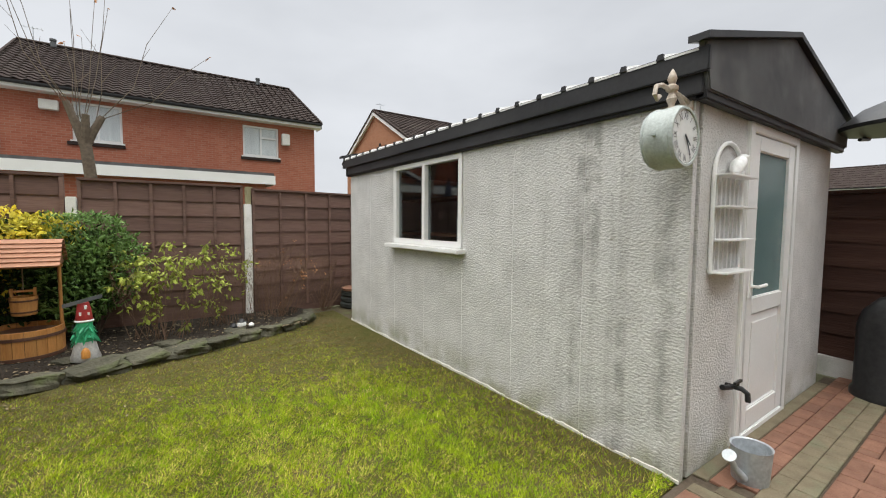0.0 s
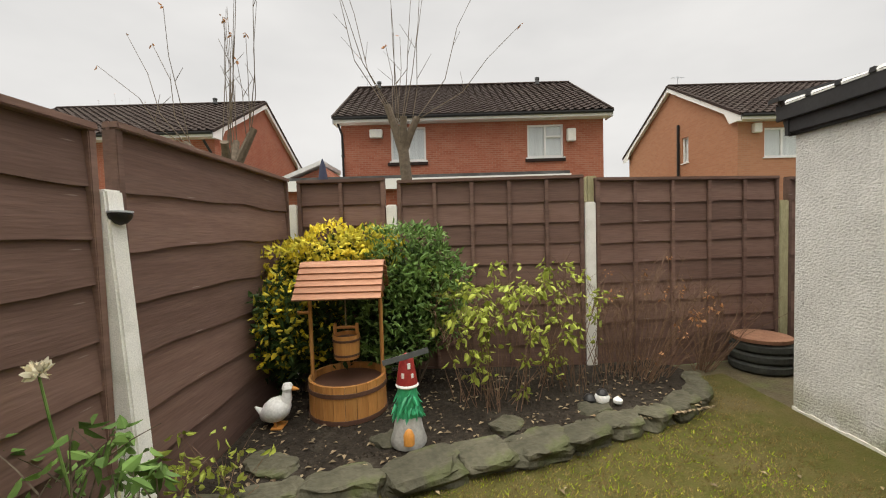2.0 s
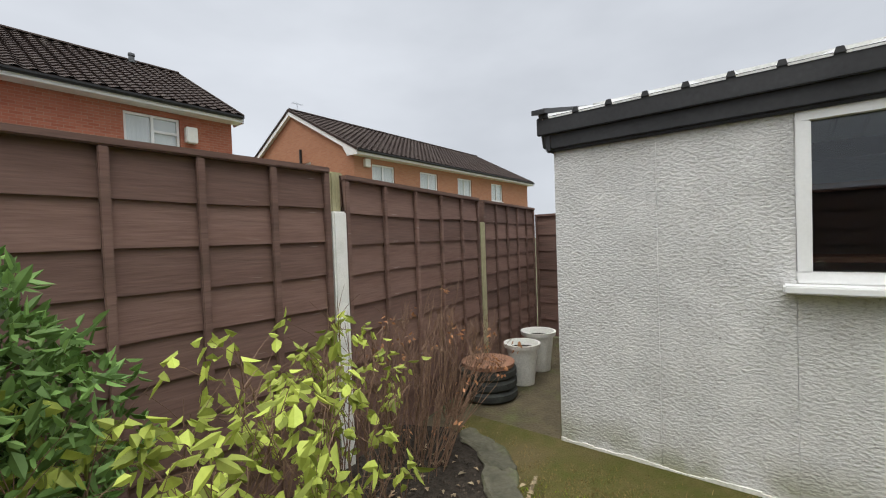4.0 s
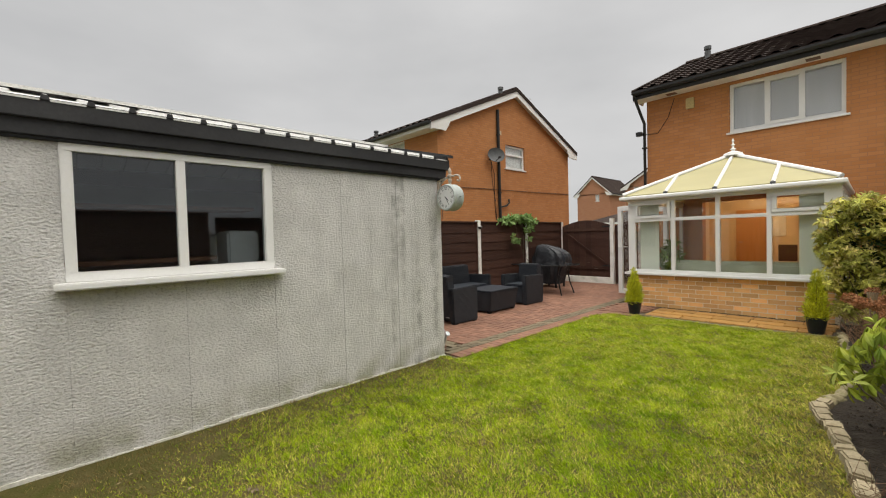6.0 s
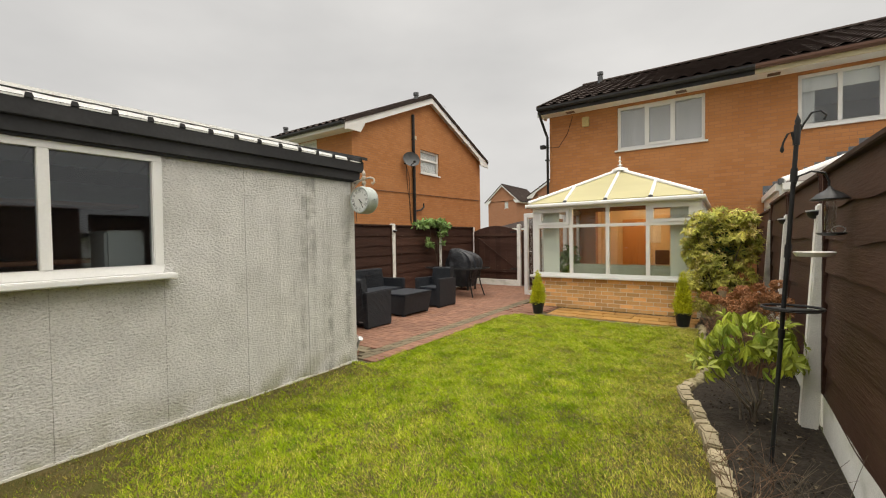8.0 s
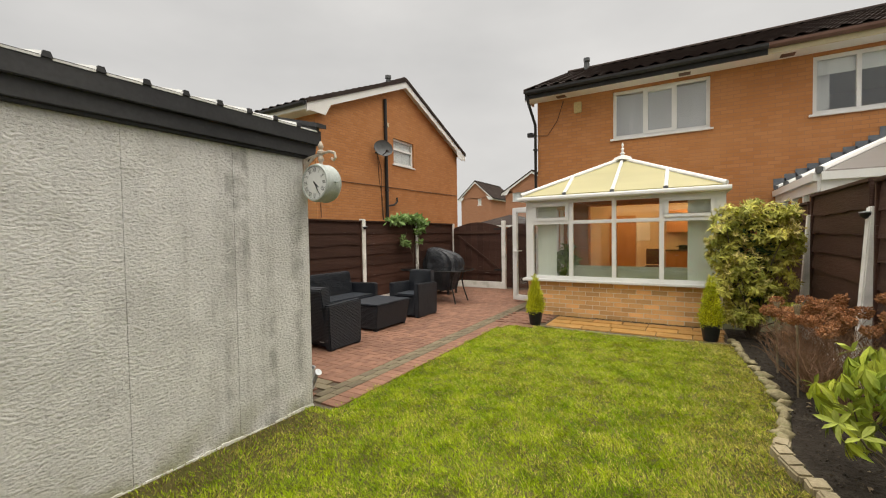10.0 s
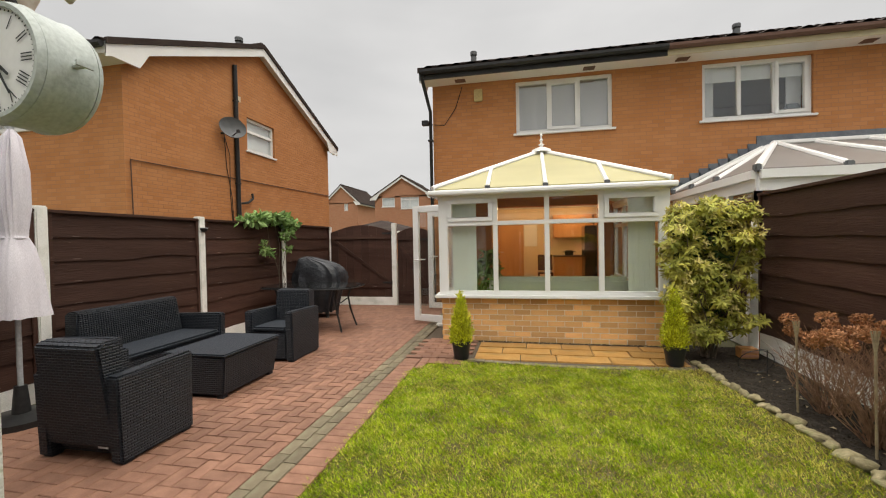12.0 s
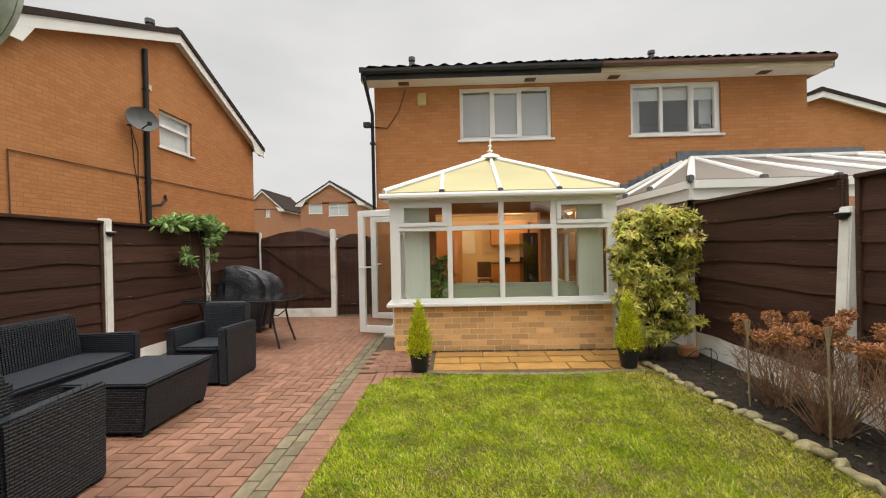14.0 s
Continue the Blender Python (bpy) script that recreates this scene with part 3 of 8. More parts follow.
def leaves(centres, n, length, width, material, name, seed, up=0.3, shell=0.55, droop=0.0, radial=False):
    """n folded leaves about the shells of ellipsoids (x, y, z, rx, ry, rz)."""
    rng = np.random.default_rng(seed)
    vol = np.array([c[3] * c[4] * c[5] for c in centres]) ** 0.67
    pick = rng.choice(len(centres), n, p=vol / vol.sum())
    c = np.array(centres)[pick]
    d = rng.normal(size=(n, 3))
    d /= np.linalg.norm(d, axis=1)[:, None]
    rad = shell + (1 - shell) * rng.random(n) ** 0.7
    lump = 1 + 0.16 * np.sin(d[:, 0] * 7 + pick) * np.sin(d[:, 1] * 6 + 2) + 0.10 * np.sin(d[:, 2] * 11 + pick * 3)
    p = c[:, :3] + d * (rad * lump)[:, None] * c[:, 3:]
    p[:, 2] = np.maximum(p[:, 2], 0.03)
    if radial:
        a = d + rng.normal(size=(n, 3)) * 0.7 + np.array([0, 0, up])
    else:
        a = np.cross(d, rng.normal(size=(n, 3)))
        a = a / np.linalg.norm(a, axis=1)[:, None] + d * 0.45 + rng.normal(size=(n, 3)) * 0.25 + np.array([0, 0, up])
    a[:, 2] -= droop
    a /= np.linalg.norm(a, axis=1)[:, None]
    s = np.cross(a, rng.normal(size=(n, 3)) if radial else d + np.array([0, 0, 0.35]) + rng.normal(size=(n, 3)) * 0.35)
    s /= np.linalg.norm(s, axis=1)[:, None]
    nn = np.cross(a, s)
    ln = (length * (0.6 + 0.8 * rng.random(n)))[:, None]
    wd = (width * (0.6 + 0.8 * rng.random(n)))[:, None]
    lift = nn * wd * 0.2
    q = np.stack([p, p + a * ln * 0.28 + s * wd * 0.42 + lift, p + a * ln * 0.66 + s * wd * 0.36 + lift * 0.6 - nn * ln * 0.04, p + a * ln - nn * ln * 0.14,
                  p + a * ln * 0.66 - s * wd * 0.36 + lift * 0.6 - nn * ln * 0.04, p + a * ln * 0.28 - s * wd * 0.42 + lift], 1)
    v = q.reshape(-1, 3)
    f = [t for i in range(n) for t in ((6 * i, 6 * i + 1, 6 * i + 2, 6 * i + 3), (6 * i, 6 * i + 3, 6 * i + 4, 6 * i + 5))]
    return raw_mesh(name, v.tolist(), f, material)


def stems(b, base, tips, r, seed, wob=0.06, n=5):
    rng = random.Random(seed)
    for tip in tips:
        p0 = Vector(base) + Vector((rng.uniform(-.06, .06), rng.uniform(-.06, .06), 0))
        p3 = Vector(tip)
        pts = [p0.lerp(p3, k / 4) + Vector((rng.uniform(-wob, wob), rng.uniform(-wob, wob), rng.uniform(0, wob))) * (k % 4 > 0) for k in range(5)]
        b.tube(pts, r, n, r * 0.4, caps=False)
    return b


def blob(seed, r, rough=0.25, squash=(1, 1, 1), sub=3):
    """A lumpy stone, with its own bmesh."""
    bm = bmesh.new()
    bmesh.ops.create_icosphere(bm, subdivisions=sub, radius=1)
    o = Vector((seed * 3.7, seed * 1.3, 0))
    for v in bm.verts:
        k = 1 + rough * noise.noise(v.co * 1.3 + o) + rough * 0.4 * noise.noise(v.co * 3.5 + o)
        v.co = Vector((v.co.x * squash[0], v.co.y * squash[1], v.co.z * squash[2])) * k * r
    return bm


def window(parent, m, w, h, muls=(), rails=(), sill=0.0, fr=0.07, depth=0.07, mat_frame=None, glass=None, inner=0.0, name="window", label="", lights=()):
    """A framed window: x along, z up from its lower left, outer face to +y. muls and rails cut it; inner: extra sash frame."""
    mf, gl = mat_frame or M_UPVC, glass or M_GLASS
    top = part(name, B().box(0, -depth, 0, w, 0, fr).box(0, -depth, h - fr, w, 0, h).box(0, -depth, fr, fr, 0, h - fr).box(w - fr, -depth, fr, w, 0, h - fr), mf, parent, label, bevel=0.006, m=m)
    for x in muls:
        part("mullion", B().box(x - fr * 0.5, -depth, fr, x + fr * 0.5, 0.002, h - fr), mf, top, bevel=0.005)
    for x0, x1, z in rails:
        part("transom", B().box(x0, -depth, z - fr * 0.5, x1, 0.001, z + fr * 0.5), mf, top, bevel=0.005)
    for x0, x1, z0, z1 in lights:
        k = 0.065
        part("sash", B().box(x0, -depth, z0, x1, 0.014, z0 + k).box(x0, -depth, z1 - k, x1, 0.014, z1).box(x0, -depth, z0 + k, x0 + k, 0.014, z1 - k).box(x1 - k, -depth, z0 + k, x1, 0.014, z1 - k), mf, top, bevel=0.005)
    xs = [0, *muls, w]
    for x0, x1 in zip(xs, xs[1:]):
        glassy(part("pane", B().box(x0, -depth * 0.6, 0.01, x1, -depth * 0.6 + 0.006, h - 0.01), gl, top))
    if sill:
        part("sill", B().box(-0.06, -depth, -0.045, w + 0.06, sill, 0.0), mf, top, bevel=0.008)
    return top


def tiled_roof(b, o, u, v, width, length, pitch=0.30, row=0.30, roll=0.045, step=0.034):
    """Interlocking tiles: o the eave's corner, u along the eave, v up the slope (unit vectors)."""
    o, u, v = Vector(o), Vector(u).normalized(), Vector(v).normalized()
    nn = u.cross(v)
    nn = nn if nn.z > 0 else -nn
    per = 6
    cols, rows = max(1, round(width / pitch)), max(1, round(length / row))
    prof = [0.0, 0.35, 0.9, 1.0, 0.6, 0.05]
    nx = cols * per + 1
    vs, fs = [], []
    for r in range(rows):
        for end in (0, 1):
            for i in range(nx):
                hgt = roll * prof[i % per] + (step if end == 0 else 0.0)
                p = o + u * (i / (nx - 1) * width) + v * ((r + end) / rows * length) + nn * hgt
                vs.append(p)
        k = r * 2 * nx
        fs += [(k + i, k + i + 1, k + nx + i + 1, k + nx + i) for i in range(nx - 1)]
        if r:
            fs += [(k - nx + i, k - nx + i + 1, k + i + 1, k + i) for i in range(nx - 1)]
    b.add(vs, fs)
    under = [o, o + u * width, o + u * width + v * length, o + v * length]
    b.add([p - nn * 0.04 for p in under], [(0, 1, 2, 3)])
    b.add([o - nn * 0.04, o + u * width - nn * 0.04, o + u * width + nn * step, o + nn * step], [(0, 1, 2, 3)])
    return b


# ---- ground ----
def flat(name, pts, z, material, label, category, thick=0.03, world_kind="structure"):
    return single(name, B().prism(pts, "z", z - thick, z), material, label, category, kind=world_kind)


single("ground", B().box(-400, -400, -0.3, 400, 400, -0.02), M_FIELD, "open ground of the housing estate", "ground", kind="structure")
LAWN = [(-0.21, -3.1), (-0.23, -3.5), (-0.42, -3.74), (-0.72, -3.82), (-1.9, -3.80), (-2.9, -3.86), (-3.32, -3.9), (-3.34, -3.3), (-3.41, -2.6), (-3.46, -1.9), (-3.36, -1.25), (-3.27, -0.85), (-3.37, -0.5), (-3.51, 0.1),
        (-3.58, 0.55), (-3.62, 2.0), (-3.58, 3.25), (-3.6, 3.72), (-3.1, 3.9), (-2.75, 3.98), (-2.3, 4.1), (-1.8, 4.3), (-1.2, 4.5), (-0.55, 4.95),
        (-0.4, 5.4), (0.0, 5.5), (0.0, 0.02), (-0.21, 0.0)]
flat("lawn", LAWN, 0.004, M_TURF, "patchy winter lawn, green with worn brown ground", "lawn")
flat("muddy_strip", [(-0.5, 5.42), (-0.4, 5.75), (0.4, 5.86), (2.9, 6.2), (2.9, 4.72), (0.0, 4.72), (0.0, 5.5)], -0.002, M_MUD, "muddy mossy strip behind the garage", "ground")
flat("rear_bed", [(-4.16, 3.55), (-3.62, 3.72), (-3.1, 3.92), (-2.3, 4.12), (-1.2, 4.52), (-0.55, 4.97), (-0.45, 5.4), (-0.6, 5.72), (-4.16, 5.72)], 0.09, M_SOIL, "raised rear flower bed of dark littered soil", "flower bed", thick=0.1)
flat("side_bed", [(-4.205, -4.9), (-3.3, -4.9), (-3.3, -3.95), (-3.42, -3.3), (-3.49, -2.6), (-3.54, -1.9), (-3.44, -1.25), (-3.35, -0.85), (-3.45, -0.5), (-3.59, 0.1), (-3.66, 0.55), (-3.70, 2.0), (-3.64, 3.25), (-3.66, 3.6), (-4.205, 3.5)], 0.012, M_SOIL, "side flower bed of damp dark soil", "flower bed")
flat("paving_bed", [(-0.24, 0.0), (2.9, 0.0), (2.9, -7.9), (0.5, -7.9), (-0.3, -7.9), (-0.3, -4.9), (-3.3, -4.9), (-3.3, -3.86), (-0.72, -3.86), (-0.44, -3.78), (-0.24, -3.5)], 0.0, M_JOINT, "sandy bed under the block paving", "pavement")
flat("side_passage", [(0.5, -7.9), (5.5, -7.9), (5.5, -30), (0.5, -30)], -0.004, M_JOINT, "drive beyond the side gate", "pavement")


# ---- fences ----
def wavy_board(seed, w, h, wave, stain, t=0.014):
    """An overlapping fence board whose lower edge wanders."""
    n, b = 14, B()
    vs = []
    for i in range(n + 1):
        x = w * i / n
        lo = wave * noise.noise(Vector((x * 1.9 + seed * 9.1, seed * 2.3, 0)))
        for y, z in ((0.0, h), (0.022, lo - 0.02), (0.022 + t, lo - 0.02), (t, h)):
            vs.append((x, y, z))
    fs = [(4 * i + k, 4 * i + (k + 1) % 4, 4 * i + 4 + (k + 1) % 4, 4 * i + 4 + k) for i in range(n) for k in range(4)]
    fs += [(3, 2, 1, 0), (4 * n, 4 * n + 1, 4 * n + 2, 4 * n + 3)]
    return b.add(vs, fs).mesh("board", stain)


BOARD_MESHES = {}


def fence_panel(p0, p1, z0, z1, n_boards, label, battens=0, wave=0.02, stain=None):
    """A lap panel from p0 to p1; its boards face the local +y. battens: upright laths on the garden side."""
    stain = stain or M_FENCE
    d = Vector((p1[0] - p0[0], p1[1] - p0[1], 0))
    w, yaw = d.length, math.degrees(math.atan2(d.y, d.x))
    t = thing("lap_fence", pose(p0[0], p0[1], z0, 0, 0, yaw), label, "fence", "garden fence panels")
    h = (z1 - z0 - 0.03) / n_boards
    for k in range(n_boards):
        key = (stain.name, round(w, 2), round(h, 3), wave, k % 5)
        if key not in BOARD_MESHES:
            BOARD_MESHES[key] = wavy_board(len(BOARD_MESHES) + 1, w, h + 0.03, wave, stain)
        part("board", BOARD_MESHES[key], stain, t, m=Matrix.Translation((0, -0.01, h * k)))
    part("capping_rail", B().box(0, -0.03, z1 - z0 - 0.035, w, 0.05, z1 - z0), stain, t, bevel=0.006)
    for x in (0.02, w - 0.02):
        part("end_batten", B().box(x - 0.02, -0.03, 0, x + 0.02, 0.042 if battens else 0.038, z1 - z0 - 0.035), stain, t, bevel=0.004)
    for k in range(battens):
        x = w * (k + 1) / (battens + 1)
        part("batten", B().box(x - 0.019, 0.02, 0, x + 0.019, 0.046, z1 - z0 - 0.036), stain, t, bevel=0.004)
    return t


def fence_post(x, y, z1, label="white-painted concrete fence post beside brown lap panels", material=None, lean=0.0, s=0.105):
    b = B().box(-s / 2, -s / 2, 0, s / 2, s / 2, z1)
    ob = new("fence_post", b.mesh("fence_post", material or M_CONCRETE, bevel=0.01))
    ob.matrix_basis = pose(x, y, 0, 0, lean, 0)
    return tagged(ob, label, "fence post", "fence posts")


def gravel_board(p0, p1, h, material=None, label="white-painted concrete gravel board under a fence panel"):
    d = Vector((p1[0] - p0[0], p1[1] - p0[1], 0))
    ob = new("gravel_board", B().box(0, -0.025, 0, d.length, 0.025, h).mesh("gravel_board", material or M_CONCRETE, bevel=0.008))
    ob.matrix_basis = pose(p0[0], p0[1], 0, 0, 0, math.degrees(math.atan2(d.y, d.x)))
    return tagged(ob, label, "gravel board", "gravel boards")


def post_light(x, y, z, yaw):
    """A small half-bowl lamp on a fence post."""
    t = thing("solar_light", pose(x, y, z, 0, 0, yaw), "small black half-bowl solar light on a fence post", "lamp", "fence post lights")
    prof = [(0.002, -0.05), (0.03, -0.04), (0.05, -0.02), (0.056, 0.0), (0.05, 0.006)]
    part("bowl", B().lathe(prof, 16, sy=0.8), M_BLACKMETAL, t, smooth=True)
    part("lid", B().lathe([(0.058, 0.006), (0.058, 0.014), (0.01, 0.018)], 16, sy=0.8), M_GALV, t, "pale solar lid", smooth=True)


EX, WX = -4.235, 2.97
E_POSTS = [-4.68, -2.58, -0.6, 1.4, 3.42]
for i, y in enumerate(E_POSTS):
    fence_post(EX + 0.10, y, 1.71 if i == 4 else 1.66, lean=-3.2)
    if i in (1, 2, 3, 4):
        post_light(EX + 0.075, y, 1.60, 90)
ends = [-7.9, *E_POSTS, 5.66]
for i, (a, b_) in enumerate(zip(ends, ends[1:])):
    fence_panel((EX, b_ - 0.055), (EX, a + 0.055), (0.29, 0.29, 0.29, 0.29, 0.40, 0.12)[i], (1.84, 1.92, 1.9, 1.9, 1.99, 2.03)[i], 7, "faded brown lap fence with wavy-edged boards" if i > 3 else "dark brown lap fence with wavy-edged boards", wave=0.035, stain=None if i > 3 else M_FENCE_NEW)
    if i == 5:
        gravel_board((EX, b_ - 0.055), (EX, a + 0.055), 0.11, M_FENCE, "brown timber gravel board under a fence panel")
    else:
        gravel_board((EX, b_ - 0.055), (EX, a + 0.055), 0.39 if i == 4 else 0.28)
N_PTS = [(-4.2, 5.72), (-3.2, 5.67), (-1.24, 5.65), (0.97, 6.0), (2.97, 6.3)]
N_TOP = [2.02, 1.99, 1.96, 1.95]
for i, (a, b_) in enumerate(zip(N_PTS, N_PTS[1:])):
    d = (Vector(b_) - Vector(a)).normalized() * 0.06
    fence_panel((b_[0] - d.x, b_[1] - d.y), (a[0] + d.x, a[1] + d.y), 0.12, N_TOP[i], 9, "dark brown lap fence panel with upright battens", battens=(1, 4, 4, 4)[i], wave=0.012)
    gravel_board((b_[0] - d.x, b_[1] - d.y), (a[0] + d.x, a[1] + d.y), 0.11, M_FENCE, "brown timber gravel board under a fence panel")
fence_post(-4.2, 5.74, 1.78)
fence_post(-3.2, 5.67, 1.75)
fence_post(-1.24, 5.65, 1.72, "white-painted concrete fence post with flaking dirt stains")
fence_post(-1.20, 5.72, 1.98, "short mossy timber post behind the rear fence", M_GREENPOST)
fence_post(0.97, 6.0, 1.70, "weathered yellow-green timber fence post behind the garage", M_GREENPOST)
W_POSTS = [0.45, -2.1, -4.03, -5.98, -7.85]
for i, y in enumerate(W_POSTS):
    fence_post(WX, y, 1.83 if i < 4 else 1.80)
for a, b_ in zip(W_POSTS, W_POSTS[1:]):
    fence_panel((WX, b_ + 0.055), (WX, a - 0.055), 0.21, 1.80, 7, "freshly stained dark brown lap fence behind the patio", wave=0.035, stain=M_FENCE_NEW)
    gravel_board((WX, b_ + 0.055), (WX, a - 0.055), 0.20)
fence_panel((WX, 0.55), (WX, 6.25), 0.02, 1.85, 7, "dark brown lap fence panel behind the garage", wave=0.03)
for y in (-4.03,):
    post_light(WX - 0.075, y, 1.66, -90)


# ---- side gate ----
def gate_leaf(x0, x1, y, z0, z1, rise, label):
    t = thing("gate", (x0, y, z0), label, "gate", "side gates")
    w, n = x1 - x0, 8
    for k in range(n):
        a, b2 = w * k / n, w * (k + 1) / n - 0.004
        h = lambda x: z1 - z0 + rise * math.sin(math.pi * x / w)
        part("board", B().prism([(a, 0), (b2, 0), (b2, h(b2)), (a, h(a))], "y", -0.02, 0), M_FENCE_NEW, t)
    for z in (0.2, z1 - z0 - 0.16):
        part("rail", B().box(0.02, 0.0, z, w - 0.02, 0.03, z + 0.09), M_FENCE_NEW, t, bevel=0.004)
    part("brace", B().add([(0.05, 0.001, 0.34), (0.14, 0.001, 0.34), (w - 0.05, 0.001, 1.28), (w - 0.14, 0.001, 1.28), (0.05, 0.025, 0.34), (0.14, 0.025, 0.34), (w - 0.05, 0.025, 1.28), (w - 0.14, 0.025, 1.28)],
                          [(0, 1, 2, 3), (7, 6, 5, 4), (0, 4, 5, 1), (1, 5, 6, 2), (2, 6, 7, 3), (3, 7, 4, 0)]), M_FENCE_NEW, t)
    for z in (0.30, 1.40):
        part("hinge", B().box(0.0, 0.03, z, 0.22, 0.036, z + 0.04).tube([(0.0, 0.036, z - 0.02), (0.0, 0.036, z + 0.06)], 0.014), M_BLACKMETAL, t, "black strap hinge")
    return t


gate_leaf(1.44, 2.92, -7.84, 0.2, 1.66, 0.16, "fixed dark brown boarded gate panel with an arched top")
gravel_board((1.44, -7.84), (2.92, -7.84), 0.19)
fence_post(1.39, -7.84, 1.84, "white-painted concrete gate post with black hinges")
gate_leaf(0.55, 1.32, -7.84, 0.05, 1.62, 0.12, "dark brown boarded side gate with an arched top")


# ---- houses ----
def house(m, W, D, E, R, brick, label, front=(), side0=(), side1=(), over=0.42, fascia=None, name="house", verge=0.16, doors=(), tile_rows=0.30, barge=None, pitch=0.30, net=True):
    """A two-storey brick house: facade at y = 0 looking to +y, gables at x = 0 and x = W.
    front, side0, side1: windows (x, z, w, h, mullions, rails) on the facade and the gables."""
    t = thing(name, m, label, "house")
    th = 0.28

    def ops(ws):
        return [(x, x + w, z, z + h) for x, z, w, h, *_ in ws]
    part("wall", wall_strips(B(), W, E + 0.12, th, ops(front) + list(doors)), brick, t)
    part("wall", B().box(0, -D, 0, W, -D + th, E + 0.12), brick, t)
    half = D / 2
    pitchline = (R - E) / (half + over)
    gx = [Matrix.Translation((0, -D, 0)) @ pose(0, 0, 0, 0, 0, 90), Matrix.Translation((W, 0, 0)) @ pose(0, 0, 0, 0, 0, -90)]
    for k, ws in enumerate((side0, side1)):
        g = B()
        wall_strips(g, D - 2 * th, E, th, [(x - th, x - th + w, z, z + h) for x, z, w, h, *_ in ws])
        g.v = [(x + th, y, z) for x, y, z in g.v]
        part("gable_wall", g, brick, t, m=gx[k])
        part("gable_top", B().prism([(0.0, E), (D, E), (D, E + 0.1), (half, R - 0.12), (0.0, E + 0.1)], "y", -th, 0.0), brick, t, m=gx[k])
        for x, z, w, h, mu, ra in ws:
            window(t, gx[k] @ Matrix.Translation((x, -0.06, z)), w, h, mu, ra, sill=0.10)
            part("curtain", B().box(x + 0.03, -0.150, z + 0.02, x + w - 0.03, -0.142, z + h - 0.02), M_CURTAIN, t, "pale net curtain", m=gx[k])
    for x, z, w, h, mu, ra, *sash in front:
        window(t, Matrix.Translation((x, -0.06, z)), w, h, mu, ra, sill=0.10, lights=sash[0] if sash else ())
        if net:
            part("curtain", B().box(x + 0.03, -0.150, z + 0.02, x + w - 0.03, -0.142, z + h - 0.02), M_CURTAIN, t, "pale net curtain")
        else:
            for xa, xb in ((x + 0.05, x + w * 0.16), (x + w * 0.84, x + w - 0.05)):
                part("curtain", B().box(xa, -0.30, z, xb, -0.27, z + h), M_CURTAIN, t)
    length = math.hypot(half + over, R - E)
    sl = Vector((0, -(half + over), R - E))
    part("roof_slope", tiled_roof(B(), (-verge, over, E), (1, 0, 0), sl, W + 2 * verge, length, row=tile_rows, pitch=pitch), M_TILE, t)
    sb = Vector((0, half + over, R - E))
    part("roof_slope", tiled_roof(B(), (-verge, -D - over, E), (1, 0, 0), sb, W + 2 * verge, length, row=tile_rows, pitch=pitch), M_TILE, t)
    rid = B().prism([(-half + 0.13 * math.cos(a), R + 0.02 + 0.085 * math.sin(a)) for a in (math.pi * j / 6 for j in range(7))], "x", -verge, W + verge)
    part("ridge_line", rid, M_TILE, t)
    fs = fascia or [(-verge, W + verge, M_UPVC, M_BLACKMETAL)]
    for x0, x1, mf, mg in fs:
        part("fascia", B().box(x0, over - 0.03, E - 0.20, x1, over, E - 0.01), mf, t)
        part("gutter", B().prism([(over + 0.005, E - 0.02), (over + 0.005, E - 0.07), (over + 0.03, E - 0.115), (over + 0.08, E - 0.115), (over + 0.11, E - 0.07), (over + 0.11, E - 0.02)], "x", x0, x1), mg, t)
    part("soffit", B().box(-verge, 0.0, E - 0.205, W + verge, over - 0.03, E - 0.185), M_UPVC, t)
    mb = barge or M_UPVC
    for x in (-verge - 0.03, W + verge):
        for y0, y1 in ((over, -half), (-D - over, -half)):
            part("bargeboard", B().add([(x, y0, E - 0.26), (x, y0, E - 0.06), (x, y1, R - 0.06), (x, y1, R - 0.26), (x + 0.03, y0, E - 0.26), (x + 0.03, y0, E - 0.06), (x + 0.03, y1, R - 0.06), (x + 0.03, y1, R - 0.26)],
                                       [(0, 1, 2, 3), (7, 6, 5, 4), (0, 4, 5, 1), (1, 5, 6, 2), (2, 6, 7, 3), (3, 7, 4, 0)]), mb, t)
            xo = x - 0.035 if x < 0 else x
            part("verge_tile", B().add([(xo, y0, E - 0.055), (xo, y0, E + 0.06), (xo, y1, R + 0.06), (xo, y1, R - 0.055), (xo + 0.065, y0, E - 0.055), (xo + 0.065, y0, E + 0.06), (xo + 0.065, y1, R + 0.06), (xo + 0.065, y1, R - 0.055)],
                                       [(0, 1, 2, 3), (7, 6, 5, 4), (0, 4, 5, 1), (1, 5, 6, 2), (2, 6, 7, 3), (3, 7, 4, 0)]), M_TILE, t)
            s = 1 if y1 < y0 else -1
            part("box_end", B().prism([(y0, E - 0.22), (y0 - s * 0.62, E - 0.22), (y0 - s * 0.95, E + 0.30), (y0, E - 0.0)], "x", x + 0.002, x + 0.028), mb, t)
        part("verge_soffit", B().add([(min(x, 0 if x < 0 else W), over, E - 0.2), (max(x, 0 if x < 0 else W), over, E - 0.2), (max(x, 0 if x < 0 else W), -half, R - 0.2), (min(x, 0 if x < 0 else W), -half, R - 0.2),
                                      (max(x, 0 if x < 0 else W), -D - over, E - 0.2), (min(x, 0 if x < 0 else W), -D - over, E - 0.2)], [(0, 1, 2, 3), (3, 2, 4, 5)]), mb, t)
    return t


